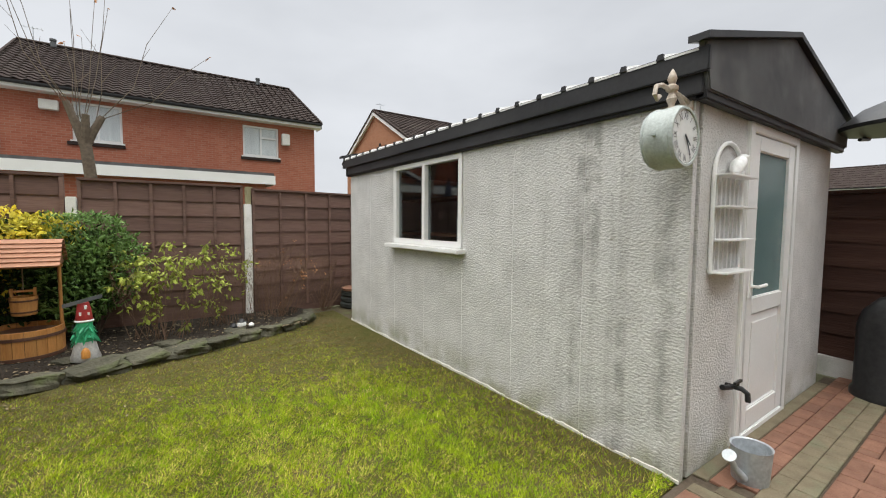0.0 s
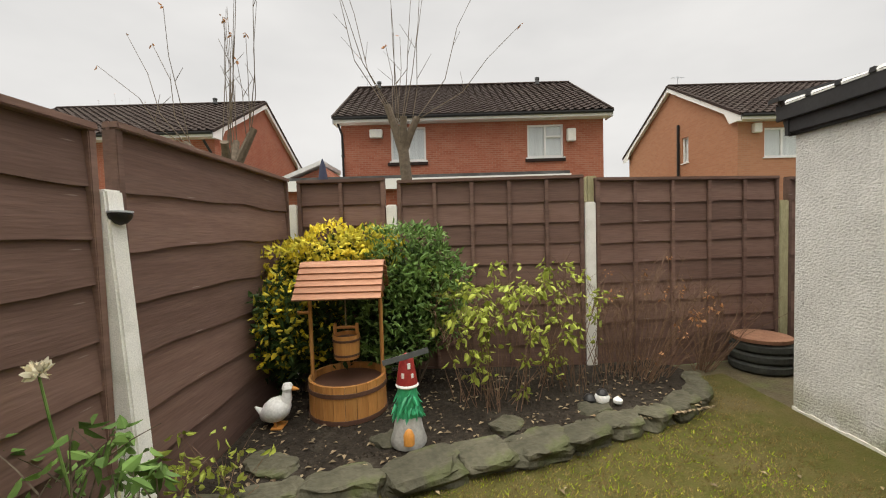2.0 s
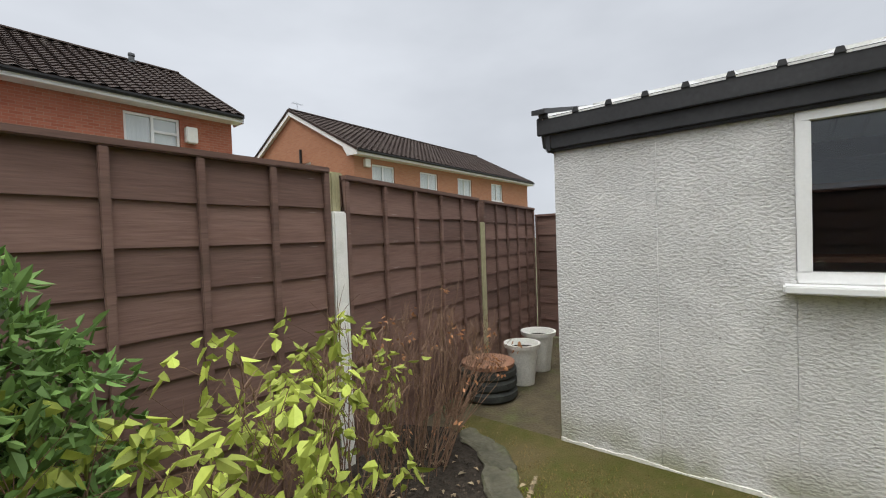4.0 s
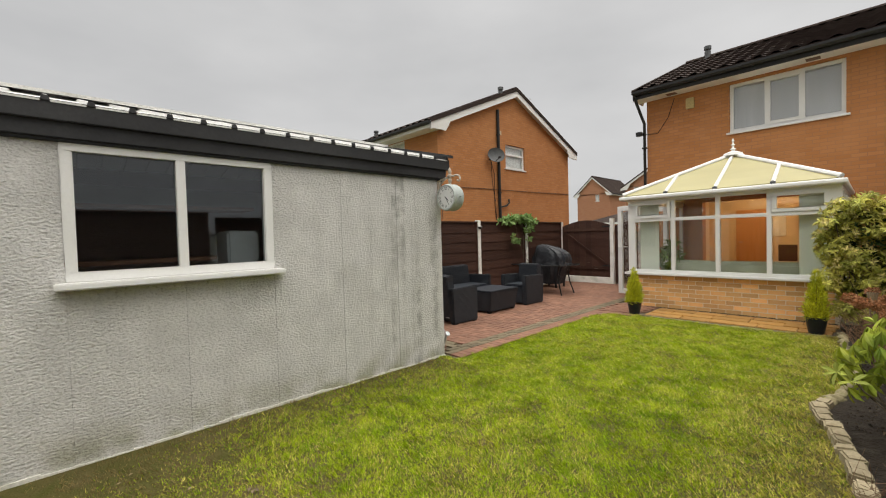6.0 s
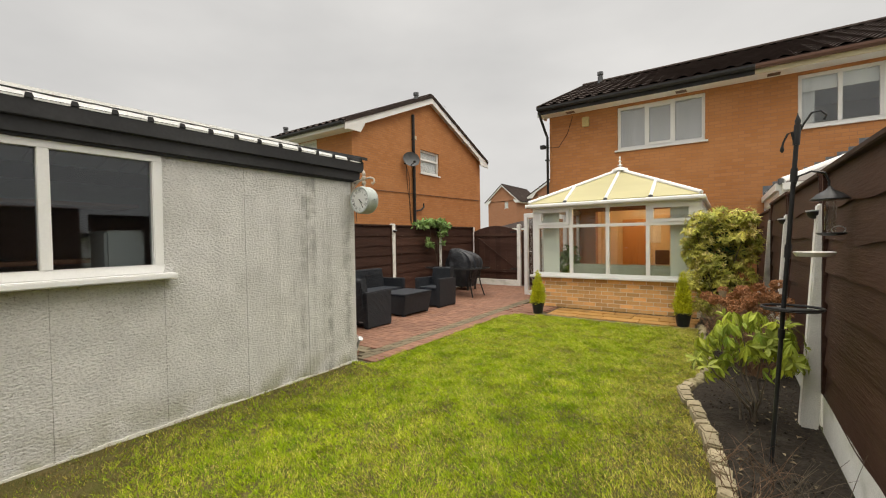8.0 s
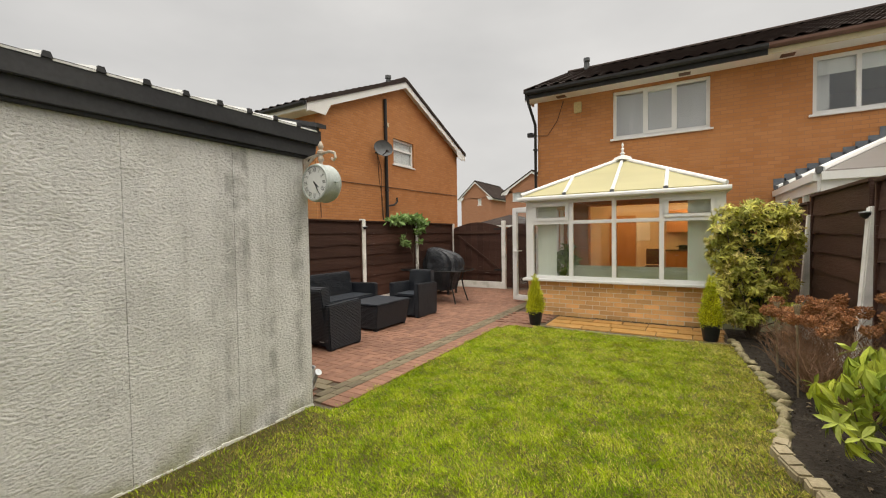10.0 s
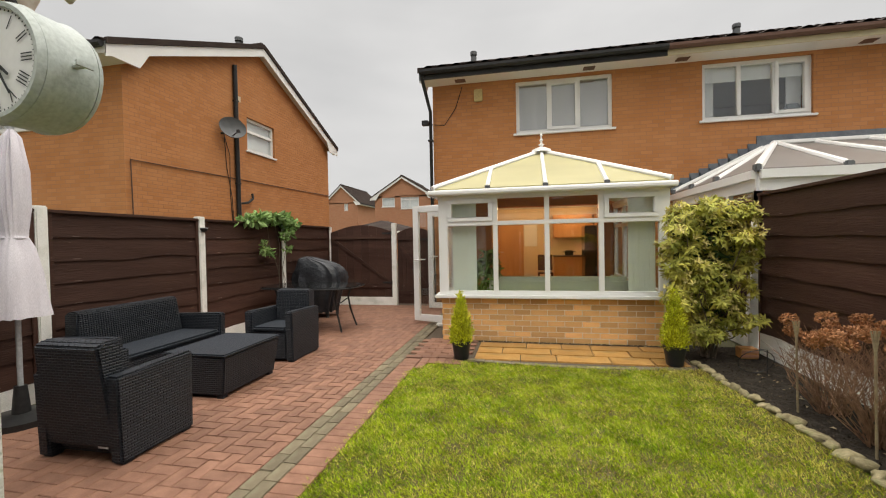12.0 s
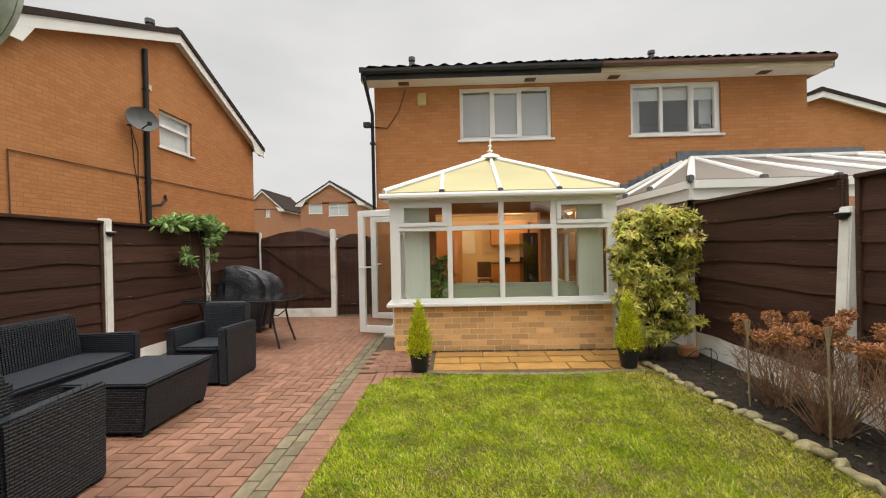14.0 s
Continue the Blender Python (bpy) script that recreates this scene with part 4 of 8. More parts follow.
def flue(parent, x, y, z, h=0.32, r=0.09):
    part("flue", B().lathe([(r, 0), (r, h * 0.6), (r * 0.7, h * 0.62), (r * 0.7, h * 0.72), (r * 1.15, h * 0.74), (r * 1.15, h), (r * 0.4, h + 0.02)], 12, Matrix.Translation((x, y, z))), M_GREYDISH, parent, "grey capped roof flue", smooth=True)


def downpipe(parent, pts, r=0.035, material=None, label="black downpipe"):
    ob = part("downpipe", B().tube(pts, r, 10), material or M_BLACKMETAL, parent, label, smooth=True)
    a, b = Vector(pts[-1]), Vector(pts[-2])
    for k in (0.15, 0.5, 0.85):
        p = a.lerp(b, k)
        part("bracket", B().box(p.x - 0.055, p.y - 0.055, p.z - 0.02, p.x + 0.055, p.y + 0.055, p.z + 0.02), material or M_BLACKMETAL, ob, bevel=0.006)
    return ob


def aerial(parent, x, y, z):
    b = B().tube([(x, y, z), (x, y, z + 0.55)], 0.012, 6).tube([(x - 0.3, y, z + 0.5), (x + 0.3, y, z + 0.5)], 0.01, 6)
    for k in range(5):
        b.tube([(x - 0.25 + 0.12 * k, y - 0.14, z + 0.5), (x - 0.25 + 0.12 * k, y + 0.14, z + 0.5)], 0.006, 5)
    part("aerial", b, M_GALV, parent, "metal television aerial")


# own semi-detached pair
HX = -8.48
home = house(pose(HX, -7.97, 0), 8.96, 8.0, 5.02, 6.90, M_BRICK, "orange brick semi-detached pair with a dark tiled roof",
             front=[(5.24, 3.66, 1.92, 1.10, (0.65, 1.25), (), ((0.65, 1.25, 0.05, 1.05),)), (1.74, 3.66, 1.86, 1.10, (0.60, 1.20), (), ((0.05, 0.60, 0.05, 1.05),))],
             fascia=[(4.34, 9.12, M_FASCIA, M_BLACKMETAL), (-0.16, 4.336, M_CREAM, M_BROWNGUTTER)], doors=[(5.52, 7.72, 0.0, 2.12)], net=False)
flue(home, 8.51, -3.93, 6.86, 0.40)
flue(home, 1.25, -3.93, 6.86, 0.36)
downpipe(home, [(9.08, 0.46, 4.88), (9.06, 0.42, 4.72), (9.0, 0.07, 4.25), (9.0, 0.06, 0.05)], 0.036)
part("alarm_box", B().box(7.86, 0.0, 4.40, 8.04, 0.06, 4.66), M_BUFFPLASTIC, home, "aged cream alarm box", bevel=0.012)
lampu = part("security_light", B().box(9.02, 0.12, 3.93, 9.16, 0.24, 4.03).tube([(8.97, 0.02, 3.98), (9.06, 0.14, 3.98)], 0.02), M_BLACKMETAL, home, "black security floodlight", bevel=0.006)
part("cable", B().tube([(8.96, 0.02, 3.98), (8.7, 0.015, 3.95), (8.45, 0.012, 4.3), (8.3, 0.012, 4.75)], 0.008, 5), M_BLACKMETAL, home, "thin black cable on the brickwork")
for x in (0.9, 3.9, 5.6, 8.2):
    part("soffit_vent", B().box(x, 0.1, 4.808, x + 0.22, 0.28, 4.816), M_BROWNGUTTER, home, "brown soffit vent")
part("blind", B().box(5.27, -0.145, 3.70, 7.13, -0.14, 4.66), M_GREYBLIND, home, "pale grey roller blind")
part("blind", B().box(1.77, -0.17, 4.42, 3.57, -0.16, 4.74), M_CURTAIN, home, "pale rolled blind")
part("blue_toy", B().box(1.85, -0.24, 3.70, 2.1, -0.16, 3.92), M_LEAD, home, "blue thing on the window sill", bevel=0.03)

# neighbour beyond the patio fence
nb = house(pose(5.55, -5.2, 0), 9.0, 7.75, 4.90, 6.74, M_BRICK, "orange brick house with a gable, waste pipe and satellite dish",
           side0=[(3.22, 3.87, 1.18, 0.86, (), ((0.0, 1.18, 0.52),))], front=[(1.6, 3.7, 1.5, 1.0, (0.75,), ()), (6.0, 3.7, 1.5, 1.0, (0.75,), ())])
downpipe(nb, [(-0.06, -2.88, 5.85), (-0.06, -2.90, 0.05)], 0.055, label="black soil pipe up the gable")
part("waste_elbow", B().tube([(-0.06, -2.90, 2.45), (-0.10, -3.2, 2.5), (-0.07, -3.42, 2.62), (-0.04, -3.44, 2.75)], 0.03, 8), M_BLACKMETAL, nb, "black waste pipe elbow", smooth=True)
dish = part("satellite_dish", B().lathe([(0.01, 0.0), (0.16, 0.016), (0.26, 0.055), (0.31, 0.092), (0.305, 0.10), (0.255, 0.065), (0.16, 0.028), (0.01, 0.012)], 28, Matrix.Translation((-0.22, -2.50, 4.18)) @ pose(0, 0, 0, 0, -78, -30) @ Matrix.Diagonal((0.85, 1.0, 1.0, 1.0))), M_GREYDISH, nb, "dark grey satellite dish", smooth=True)
part("dish_arm", B().tube([(0.0, -2.42, 4.08), (-0.2, -2.46, 4.08), (-0.22, -2.52, 4.16)], 0.02, 8).tube([(-0.24, -2.46, 3.98), (-0.50, -2.36, 4.06)], 0.014, 8).box(-0.55, -2.38, 4.03, -0.49, -2.32, 4.10), M_BLACKMETAL, dish, "dish arm with receiver head")
part("cable", B().tube([(-0.015, -2.5, 4.1), (-0.012, -2.56, 3.3), (-0.012, -2.72, 2.6), (-0.012, -2.75, 2.0)], 0.008, 5).tube([(-0.015, -2.48, 4.1), (-0.012, -2.68, 3.6), (-0.012, -2.66, 2.7), (-0.012, -2.72, 2.0)], 0.008, 5), M_BLACKMETAL, nb, "loose black aerial cables")
part("string_cable", B().tube([(-0.02, -0.1, 3.02), (-0.02, -3.0, 3.07), (-0.02, -5.4, 3.1), (-0.02, -7.7, 3.14)], 0.011, 5).tube([(-0.02, -0.1, 3.02), (-0.02, -0.12, 2.0)], 0.011, 5), M_BROWNGUTTER, nb, "brown cable clipped along the gable")
part("vent_grille", B().box(-0.02, -3.12, 5.02, 0.0, -2.98, 5.16), M_CREAM, nb, "small square vent grille", bevel=0.006)
flue(nb, 0.35, -3.6, 6.55, 0.36)
flue(nb, 5.5, -1.6, 5.75, 0.3)
aerial(nb, 0.3, -5.0, 6.2)

# three houses behind the rear fence
W3 = [(1.45, 4.02, 1.32, 1.18, (0.66,), ((0.0, 0.66, 0.75),)), (6.45, 4.02, 1.27, 1.22, (0.63,), ())]
rear_mid = house(pose(3.3, 16.6, 0, 0, 0, 180), 9.5, 8.8, 5.55, 8.15, M_BRICK_RED, "red brick semi-detached pair behind the rear fence", front=W3, side0=())
part("wall_box", B().box(1.05, 0.0, 4.55, 1.35, 0.2, 5.0), M_WHITEPLASTIC, rear_mid, "white boiler outlet box", bevel=0.02)
part("wall_box", B().box(8.0, 0.0, 4.85, 8.45, 0.2, 5.15), M_WHITEPLASTIC, rear_mid, "white boiler outlet box", bevel=0.02)
for wx in (1.45, 6.45):
    part("brick_sill", B().box(wx - 0.06, 0.0, 3.86, wx + 1.4, 0.06, 3.97), M_TILE, rear_mid, "dark brick window sill", bevel=0.01)
downpipe(rear_mid, [(9.55, 0.3, 5.4), (9.45, 0.08, 5.0), (9.45, 0.08, 0.0)], 0.04)
flue(rear_mid, 1.4, -4.0, 8.0, 0.3)
flue(rear_mid, 8.6, -4.0, 8.0, 0.3)
rear_left = house(pose(-11.0, 17.0, 0, 0, 0, 180), 9.5, 8.8, 5.30, 7.75, M_BRICK_RED, "red brick house with a gable behind the side fence", front=[(2.2, 3.75, 1.5, 1.2, (0.75,), ()), (6.4, 3.75, 1.5, 1.2, (0.75,), ())], side0=[(4.9, 3.3, 0.7, 1.0, (0.35,), ())])
downpipe(rear_left, [(0.2, 0.36, 5.0), (0.1, 0.08, 4.6), (0.1, 0.08, 0.0)], 0.05)
flue(rear_left, 2.0, -4.0, 7.65, 0.25)
rear_right = house(pose(24.5, 17.0, 0, 0, 0, 180), 16.0, 8.8, 5.38, 7.98, M_BRICK_BROWN, "long brown brick terrace with white windows and a gable",
                   front=[(13.6, 3.85, 1.4, 1.1, (0.7,), ()), (10.4, 3.85, 1.4, 1.1, (0.7,), ()), (7.2, 3.85, 1.4, 1.1, (0.7,), ()), (3.6, 3.85, 1.4, 1.1, (0.7,), ())], side1=[(3.05, 4.2, 0.5, 1.15, (), ())])
downpipe(rear_right, [(16.06, -3.75, 6.0), (16.06, -3.75, 0.0)], 0.06)
part("wall_box", B().box(15.2, 0.0, 4.75, 15.5, 0.18, 5.1), M_WHITEPLASTIC, rear_right, "white outlet box", bevel=0.02)
aerial(rear_right, 15.7, -4.4, 7.9)
aerial(rear_mid, 9.2, -4.4, 8.2)

# flat-roofed garage between the rear fence and the houses
gar = thing("flat_garage", (-4.6, 12.0, 0), "flat-roofed garage with a white fascia behind the fence", "garage")
part("wall", B().box(-2.6, 0.2, 0, 5.0, 4.0, 2.58), M_BRICK_RED, gar)
part("roof", B().box(-2.8, 0.0, 2.80, 5.2, 4.2, 2.90), M_FELT, gar)
part("fascia", B().box(-2.8, -0.03, 2.56, 5.2, 0.0, 2.82).box(5.2, -0.03, 2.56, 5.23, 4.2, 2.82), M_UPVC, gar, "white fascia board")
np_ = thing("navy_parasol", (-4.8, 9.0, 0), "closed navy parasol in the garden behind", "parasol")
part("canopy", B().lathe([(0.13, 1.5), (0.15, 1.7), (0.11, 2.3), (0.05, 2.7), (0.01, 2.82)], 14), M_NAVY, np_, smooth=True)
part("pole", B().tube([(0, 0, 0), (0, 0, 1.6)], 0.02, 8), M_GALV, np_)
shg = thing("gabled_outhouse", (-7.2, 14.5, 0), "small gabled outhouse with a pale roof edge", "outhouse")
part("wall", B().prism([(-1.3, 0), (1.3, 0), (1.3, 2.7), (0.9, 3.55), (-1.3, 2.7)], "y", 0, 2), M_BRICK_RED, shg)
part("roof", B().add([(-1.6, -0.2, 2.65), (0.9, -0.2, 3.62), (0.9, 2.2, 3.62), (-1.6, 2.2, 2.65), (-1.6, -0.2, 2.78), (0.9, -0.2, 3.75), (0.9, 2.2, 3.75), (-1.6, 2.2, 2.78)], [(0, 1, 2, 3), (7, 6, 5, 4), (0, 4, 5, 1), (1, 5, 6, 2), (3, 2, 6, 7), (0, 3, 7, 4)]), M_SHEET, shg)

# houses beyond the side gate
far_g = house(pose(7.45, -45.5, 0, 0, 0, 90), 8.0, 5.7, 5.75, 7.80, M_BRICK_BROWN, "distant brick house with its gable towards the garden", side1=[(1.2, 4.6, 1.85, 1.25, (0.92,), ((0.0, 1.85, 0.9),)), (3.65, 4.85, 1.3, 1.05, (), ())])
far_b = house(pose(18.6, -54.0, 0, 0, 0, 90), 8.0, 4.2, 6.2, 8.5, M_BRICK_BROWN, "distant brick house further down the road", side1=[(1.28, 5.35, 0.5, 0.95, (0.25,), ())])
gar2 = thing("low_garage", (9.5, -27.5, 0), "low garage with a brown hipped roof beyond the gate", "garage")
part("wall", B().box(-2.8, -5, 0, 2.8, 0, 2.2), M_BRICK, gar2)
part("roof", B().add([(-3.1, 0.3, 2.2), (3.1, 0.3, 2.2), (3.1, -5.3, 2.2), (-3.1, -5.3, 2.2), (0, -1.8, 3.1), (0, -3.4, 3.1)], [(0, 1, 4), (1, 2, 5, 4), (2, 3, 5), (3, 0, 4, 5), (3, 2, 1, 0)]), M_TILE, gar2)
part("fascia", B().box(-3.12, 0.3, 2.05, 3.12, 0.33, 2.2), M_UPVC, gar2)
far_c = house(pose(-18.8, -22.0, 0, 0, 0, 90), 8.0, 9.6, 5.0, 6.6, M_BRICK, "orange brick neighbouring house further along the row", side1=[(4.4, 3.55, 1.3, 0.85, (0.43, 0.86), ((0.0, 1.3, 0.5),))])
far_d = house(pose(58.0, -6.0, 0, 0, 0, 90), 30.0, 9.0, 5.4, 8.0, M_BRICK, "distant terrace with a long dark roof", front=[(3 + 4.5 * k, 3.4, 1.6, 1.2, (0.8,), ()) for k in range(6)], tile_rows=0.6, pitch=0.6)


# ---- the precast garage ----
SL, SW, SH = 4.70, 2.62, 2.16
shed = thing("garden_garage", (SW / 2, SL / 2, 0), "grey roughcast concrete garden garage with black fascias", "garage")
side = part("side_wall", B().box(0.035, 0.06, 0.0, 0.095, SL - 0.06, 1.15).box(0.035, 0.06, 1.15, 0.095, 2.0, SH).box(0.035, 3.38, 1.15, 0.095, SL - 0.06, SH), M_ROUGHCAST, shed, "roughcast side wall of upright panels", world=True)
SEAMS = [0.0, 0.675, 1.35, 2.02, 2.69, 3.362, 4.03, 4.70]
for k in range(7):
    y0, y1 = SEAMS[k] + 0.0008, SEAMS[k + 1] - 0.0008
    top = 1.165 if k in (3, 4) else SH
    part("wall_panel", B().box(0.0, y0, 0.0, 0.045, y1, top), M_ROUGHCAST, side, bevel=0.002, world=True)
line = B()
for k in range(120):
    y = SL * k / 120
    h = 0.020 + 0.016 * noise.noise(Vector((y * 3.1, 0.4, 0))) + 0.012 * noise.noise(Vector((y * 14, 2.4, 0)))
    line.box(-0.010, y, 0.0, 0.001, y + SL / 120, max(h, 0.004))
part("plinth_line", line, M_OLDWHITE, side, "flaking white paint line at the foot", world=True)
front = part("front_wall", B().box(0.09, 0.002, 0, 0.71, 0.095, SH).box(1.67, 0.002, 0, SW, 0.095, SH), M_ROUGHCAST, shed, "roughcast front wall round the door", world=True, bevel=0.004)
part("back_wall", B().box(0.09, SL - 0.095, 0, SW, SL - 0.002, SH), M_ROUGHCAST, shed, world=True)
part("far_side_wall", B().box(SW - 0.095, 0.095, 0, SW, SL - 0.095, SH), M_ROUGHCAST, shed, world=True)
part("floor_slab", B().box(0.1, 0.1, 0, SW - 0.1, SL - 0.1, 0.03), M_CONCRETE, shed, world=True)
# roof sheets with raised ribs running from ridge to eaves
RX, RZ, EZ = 1.29, 2.745, 2.365
for s in (-1, 1):
    b = B()
    xe = -0.09 if s < 0 else SW + 0.17
    n = 22
    prof = []
    for k in range(n):
        y = -0.04 + 4.78 * k / n
        p = 4.78 / n
        prof += [(y, 0.0), (y + p * 0.78, 0.0), (y + p * 0.83, 0.024), (y + p * 0.95, 0.024)]
    prof.append((4.74, 0.0))
    m = len(prof)
    vs = [(xe, y, EZ + h) for y, h in prof] + [(RX, y, RZ + h) for y, h in prof]
    vs += [(x, y, z - 0.012) for x, y, z in vs]
    fs = [(i, i + 1, m + i + 1, m + i) for i in range(m - 1)] + [(2 * m + i, 3 * m + i, 3 * m + i + 1, 2 * m + i + 1) for i in range(m - 1)] + [(i, 2 * m + i, 2 * m + i + 1, i + 1) for i in range(m - 1)]
    sheet = part("roof_sheet", b.add(vs, fs), M_SHEET, shed, "pale ribbed roof sheet", world=True)
    if s < 0:
        for k in range(n):
            y = -0.04 + 4.78 * (k + 0.89) / n
            part("rib_closer", B().prism([(y - 0.024, EZ - 0.004), (y + 0.024, EZ - 0.004), (y + 0.014, EZ + 0.027), (y - 0.014, EZ + 0.027)], "x", xe - 0.004, xe + 0.05), M_FASCIA, sheet, world=True)
part("ridge_cap", B().prism([(RX - 0.2, RZ - 0.02), (RX - 0.2, RZ + 0.01), (RX, RZ + 0.055), (RX + 0.2, RZ + 0.01), (RX + 0.2, RZ - 0.02), (RX, RZ + 0.035)], "y", -0.05, 4.75), M_SHEET, shed, world=True)
part("upper_fascia", B().box(-0.085, -0.09, 2.245, -0.055, 4.79, 2.372), M_FASCIA, shed, bevel=0.006, world=True)
part("lower_fascia", B().box(-0.052, -0.05, 2.145, -0.02, 4.74, 2.26).box(-0.03, -0.05, 2.125, -0.002, 4.74, 2.15), M_FASCIA, shed, bevel=0.005, world=True)
part("far_fascia", B().box(SW + 0.12, -0.03, 2.16, SW + 0.15, 4.73, 2.375), M_FASCIA, shed, world=True)
part("eaves_filler", B().box(-0.02, 0.0, 2.155, 0.1, SL, 2.36), M_FASCIA, shed, world=True)
for y0, y1 in ((-0.075, -0.035), (4.735, 4.775)):
    part("gable_board", B().prism([(-0.02, 2.16), (-0.09, 2.40), (1.24, 2.735), (SW + 0.16, 2.37), (SW + 0.13, 2.16)], "y", y0, y1), M_FELT, shed, "grey felt-covered gable board", world=True, bevel=0.008)
    for xa in (-0.13, SW + 0.2):
        ya, yb = y0 - 0.03, y1 + 0.03
        part("verge_strip", B().add([(xa, ya, 2.385), (1.24, ya, 2.735), (1.24, yb, 2.735), (xa, yb, 2.385), (xa, ya, 2.42), (1.24, ya, 2.77), (1.24, yb, 2.77), (xa, yb, 2.42)], [(3, 2, 1, 0), (4, 5, 6, 7), (0, 1, 5, 4), (2, 3, 7, 6), (0, 4, 7, 3), (1, 2, 6, 5)]), M_FASCIA, shed, world=True)
part("front_beam", B().box(-0.03, -0.06, 2.12, SW + 0.12, 0.0, 2.22), M_FASCIA, shed, "black timber beam above the door", bevel=0.008, world=True)
part("back_beam", B().box(-0.06, SL, 2.13, SW + 0.06, SL + 0.03, 2.25), M_FASCIA, shed, world=True)
part("gutter_end", B().tube([(SW + 0.1, -0.16, 2.28), (SW + 0.32, -0.18, 2.25)], 0.02, 6).tube([(SW + 0.1, -0.16, 2.22), (SW + 0.32, -0.18, 2.245)], 0.015, 6), M_BLACKMETAL, shed, world=True)
sm = WM[shed.name].inverted()
window(shed, sm @ pose(-0.012, 2.022, 1.218, 0, 0, 90), 1.338, 0.92, (0.672,), (), sill=0.10, fr=0.062, depth=0.08, mat_frame=M_UPVC, glass=M_GLASS_DARK, label="white two-pane window")
part("inner_box", B().box(0.16, 2.08, 1.0, 0.5, 2.34, 1.55), M_WHITEPLASTIC, shed, "pale box behind the glass", world=True, bevel=0.02)
part("inner_shelf", B().box(0.5, 2.0, 1.3, 0.9, 4.2, 1.33).box(0.5, 2.0, 1.75, 0.9, 4.2, 1.78), M_REDWOOD, shed, world=True)
# door
door = part("door", B().box(0.710, -0.02, 0.0, 0.778, 0.07, 2.13).box(1.601, -0.02, 0, 1.669, 0.07, 2.13).box(0.778, -0.02, 2.06, 1.601, 0.07, 2.13).box(0.778, -0.02, 0.0, 1.601, 0.07, 0.05), M_UPVC, shed, "white plastic door with a tall frosted pane", world=True, bevel=0.006)
part("leaf", B().box(0.781, -0.012, 0.055, 0.900, 0.045, 2.055).box(1.479, -0.012, 0.055, 1.599, 0.045, 2.055).box(0.900, -0.012, 0.055, 1.479, 0.045, 0.20).box(0.900, -0.012, 0.86, 1.479, 0.045, 0.98).box(0.900, -0.012, 1.95, 1.479, 0.045, 2.055).box(0.900, 0.004, 0.20, 1.479, 0.03, 0.86), M_UPVC, door, world=True, bevel=0.008)
part("panel_moulding", B().box(0.945, -0.004, 0.26, 1.434, 0.006, 0.80), M_UPVC, door, world=True, bevel=0.004)
part("frosted_pane", B().box(0.900, 0.006, 0.98, 1.479, 0.02, 1.95), M_FROST, door, "frosted green-grey glass", world=True)
part("handle", B().tube([(0.855, -0.012, 1.06), (0.855, -0.06, 1.06), (0.972, -0.065, 1.065)], 0.011, 8).box(0.837, -0.02, 0.98, 0.873, -0.012, 1.16), M_UPVC, door, "white lever handle", world=True, smooth=True)
# tap
tap = thing("garden_tap", (0.57, 0.0, 0.43), "dark outdoor tap on the garage wall", "tap")
part("body", B().tube([(0, 0.0, 0.02), (0, -0.09, 0.02), (0, -0.12, 0.0), (0, -0.125, -0.05)], 0.016, 8), M_BLACKMETAL, tap, smooth=True)
part("handle", B().box(-0.05, -0.075, 0.05, 0.05, -0.06, 0.065).tube([(0, -0.068, 0.02), (0, -0.068, 0.055)], 0.008, 6), M_BLACKMETAL, tap)
part("connector", B().tube([(-0.1, -0.02, 0.03), (-0.04, -0.03, 0.02), (0, -0.04, 0.02)], 0.018, 8), M_BLACKMETAL, tap)
# arched wire shelf rack
rack = thing("wall_rack", (0.43, -0.012, 1.19), "white arched wire wall rack with three shelves", "rack")
arch = [(-0.2, 0, 0.0), (-0.2, 0, 0.52)] + [(-0.2 * math.cos(a), 0, 0.56 + 0.2 * math.sin(a)) for a in (math.pi * k / 10 for k in range(11))] + [(0.2, 0, 0.52), (0.2, 0, 0.0)]
part("frame", B().tube(arch, 0.012, 8).box(-0.2, -0.01, -0.01, 0.2, 0.01, 0.01), M_UPVC, rack, smooth=True)
for z in (0.0, 0.19, 0.38, 0.56):
    part("shelf", B().box(-0.2, -0.09, z - 0.006, 0.2, 0.0, z + 0.006), M_UPVC, rack, bevel=0.003)
for k in range(6):
    part("upright", B().tube([(-0.15 + 0.06 * k, 0, 0.0), (-0.15 + 0.06 * k, 0, 0.56)], 0.004, 6), M_UPVC, rack)
bird = thing("bird_ornament", (0.45, -0.05, 1.756), "white bird ornament on the wall rack", "ornament")
part("body", B().lathe([(0.004, -0.08), (0.03, -0.05), (0.045, 0.0), (0.035, 0.05), (0.02, 0.075), (0.026, 0.095), (0.006, 0.12)], 12, Matrix.Translation((0, 0, 0.06)) @ pose(0, 0, 0, 0, 55, 0)), M_DUCK, bird, smooth=True)
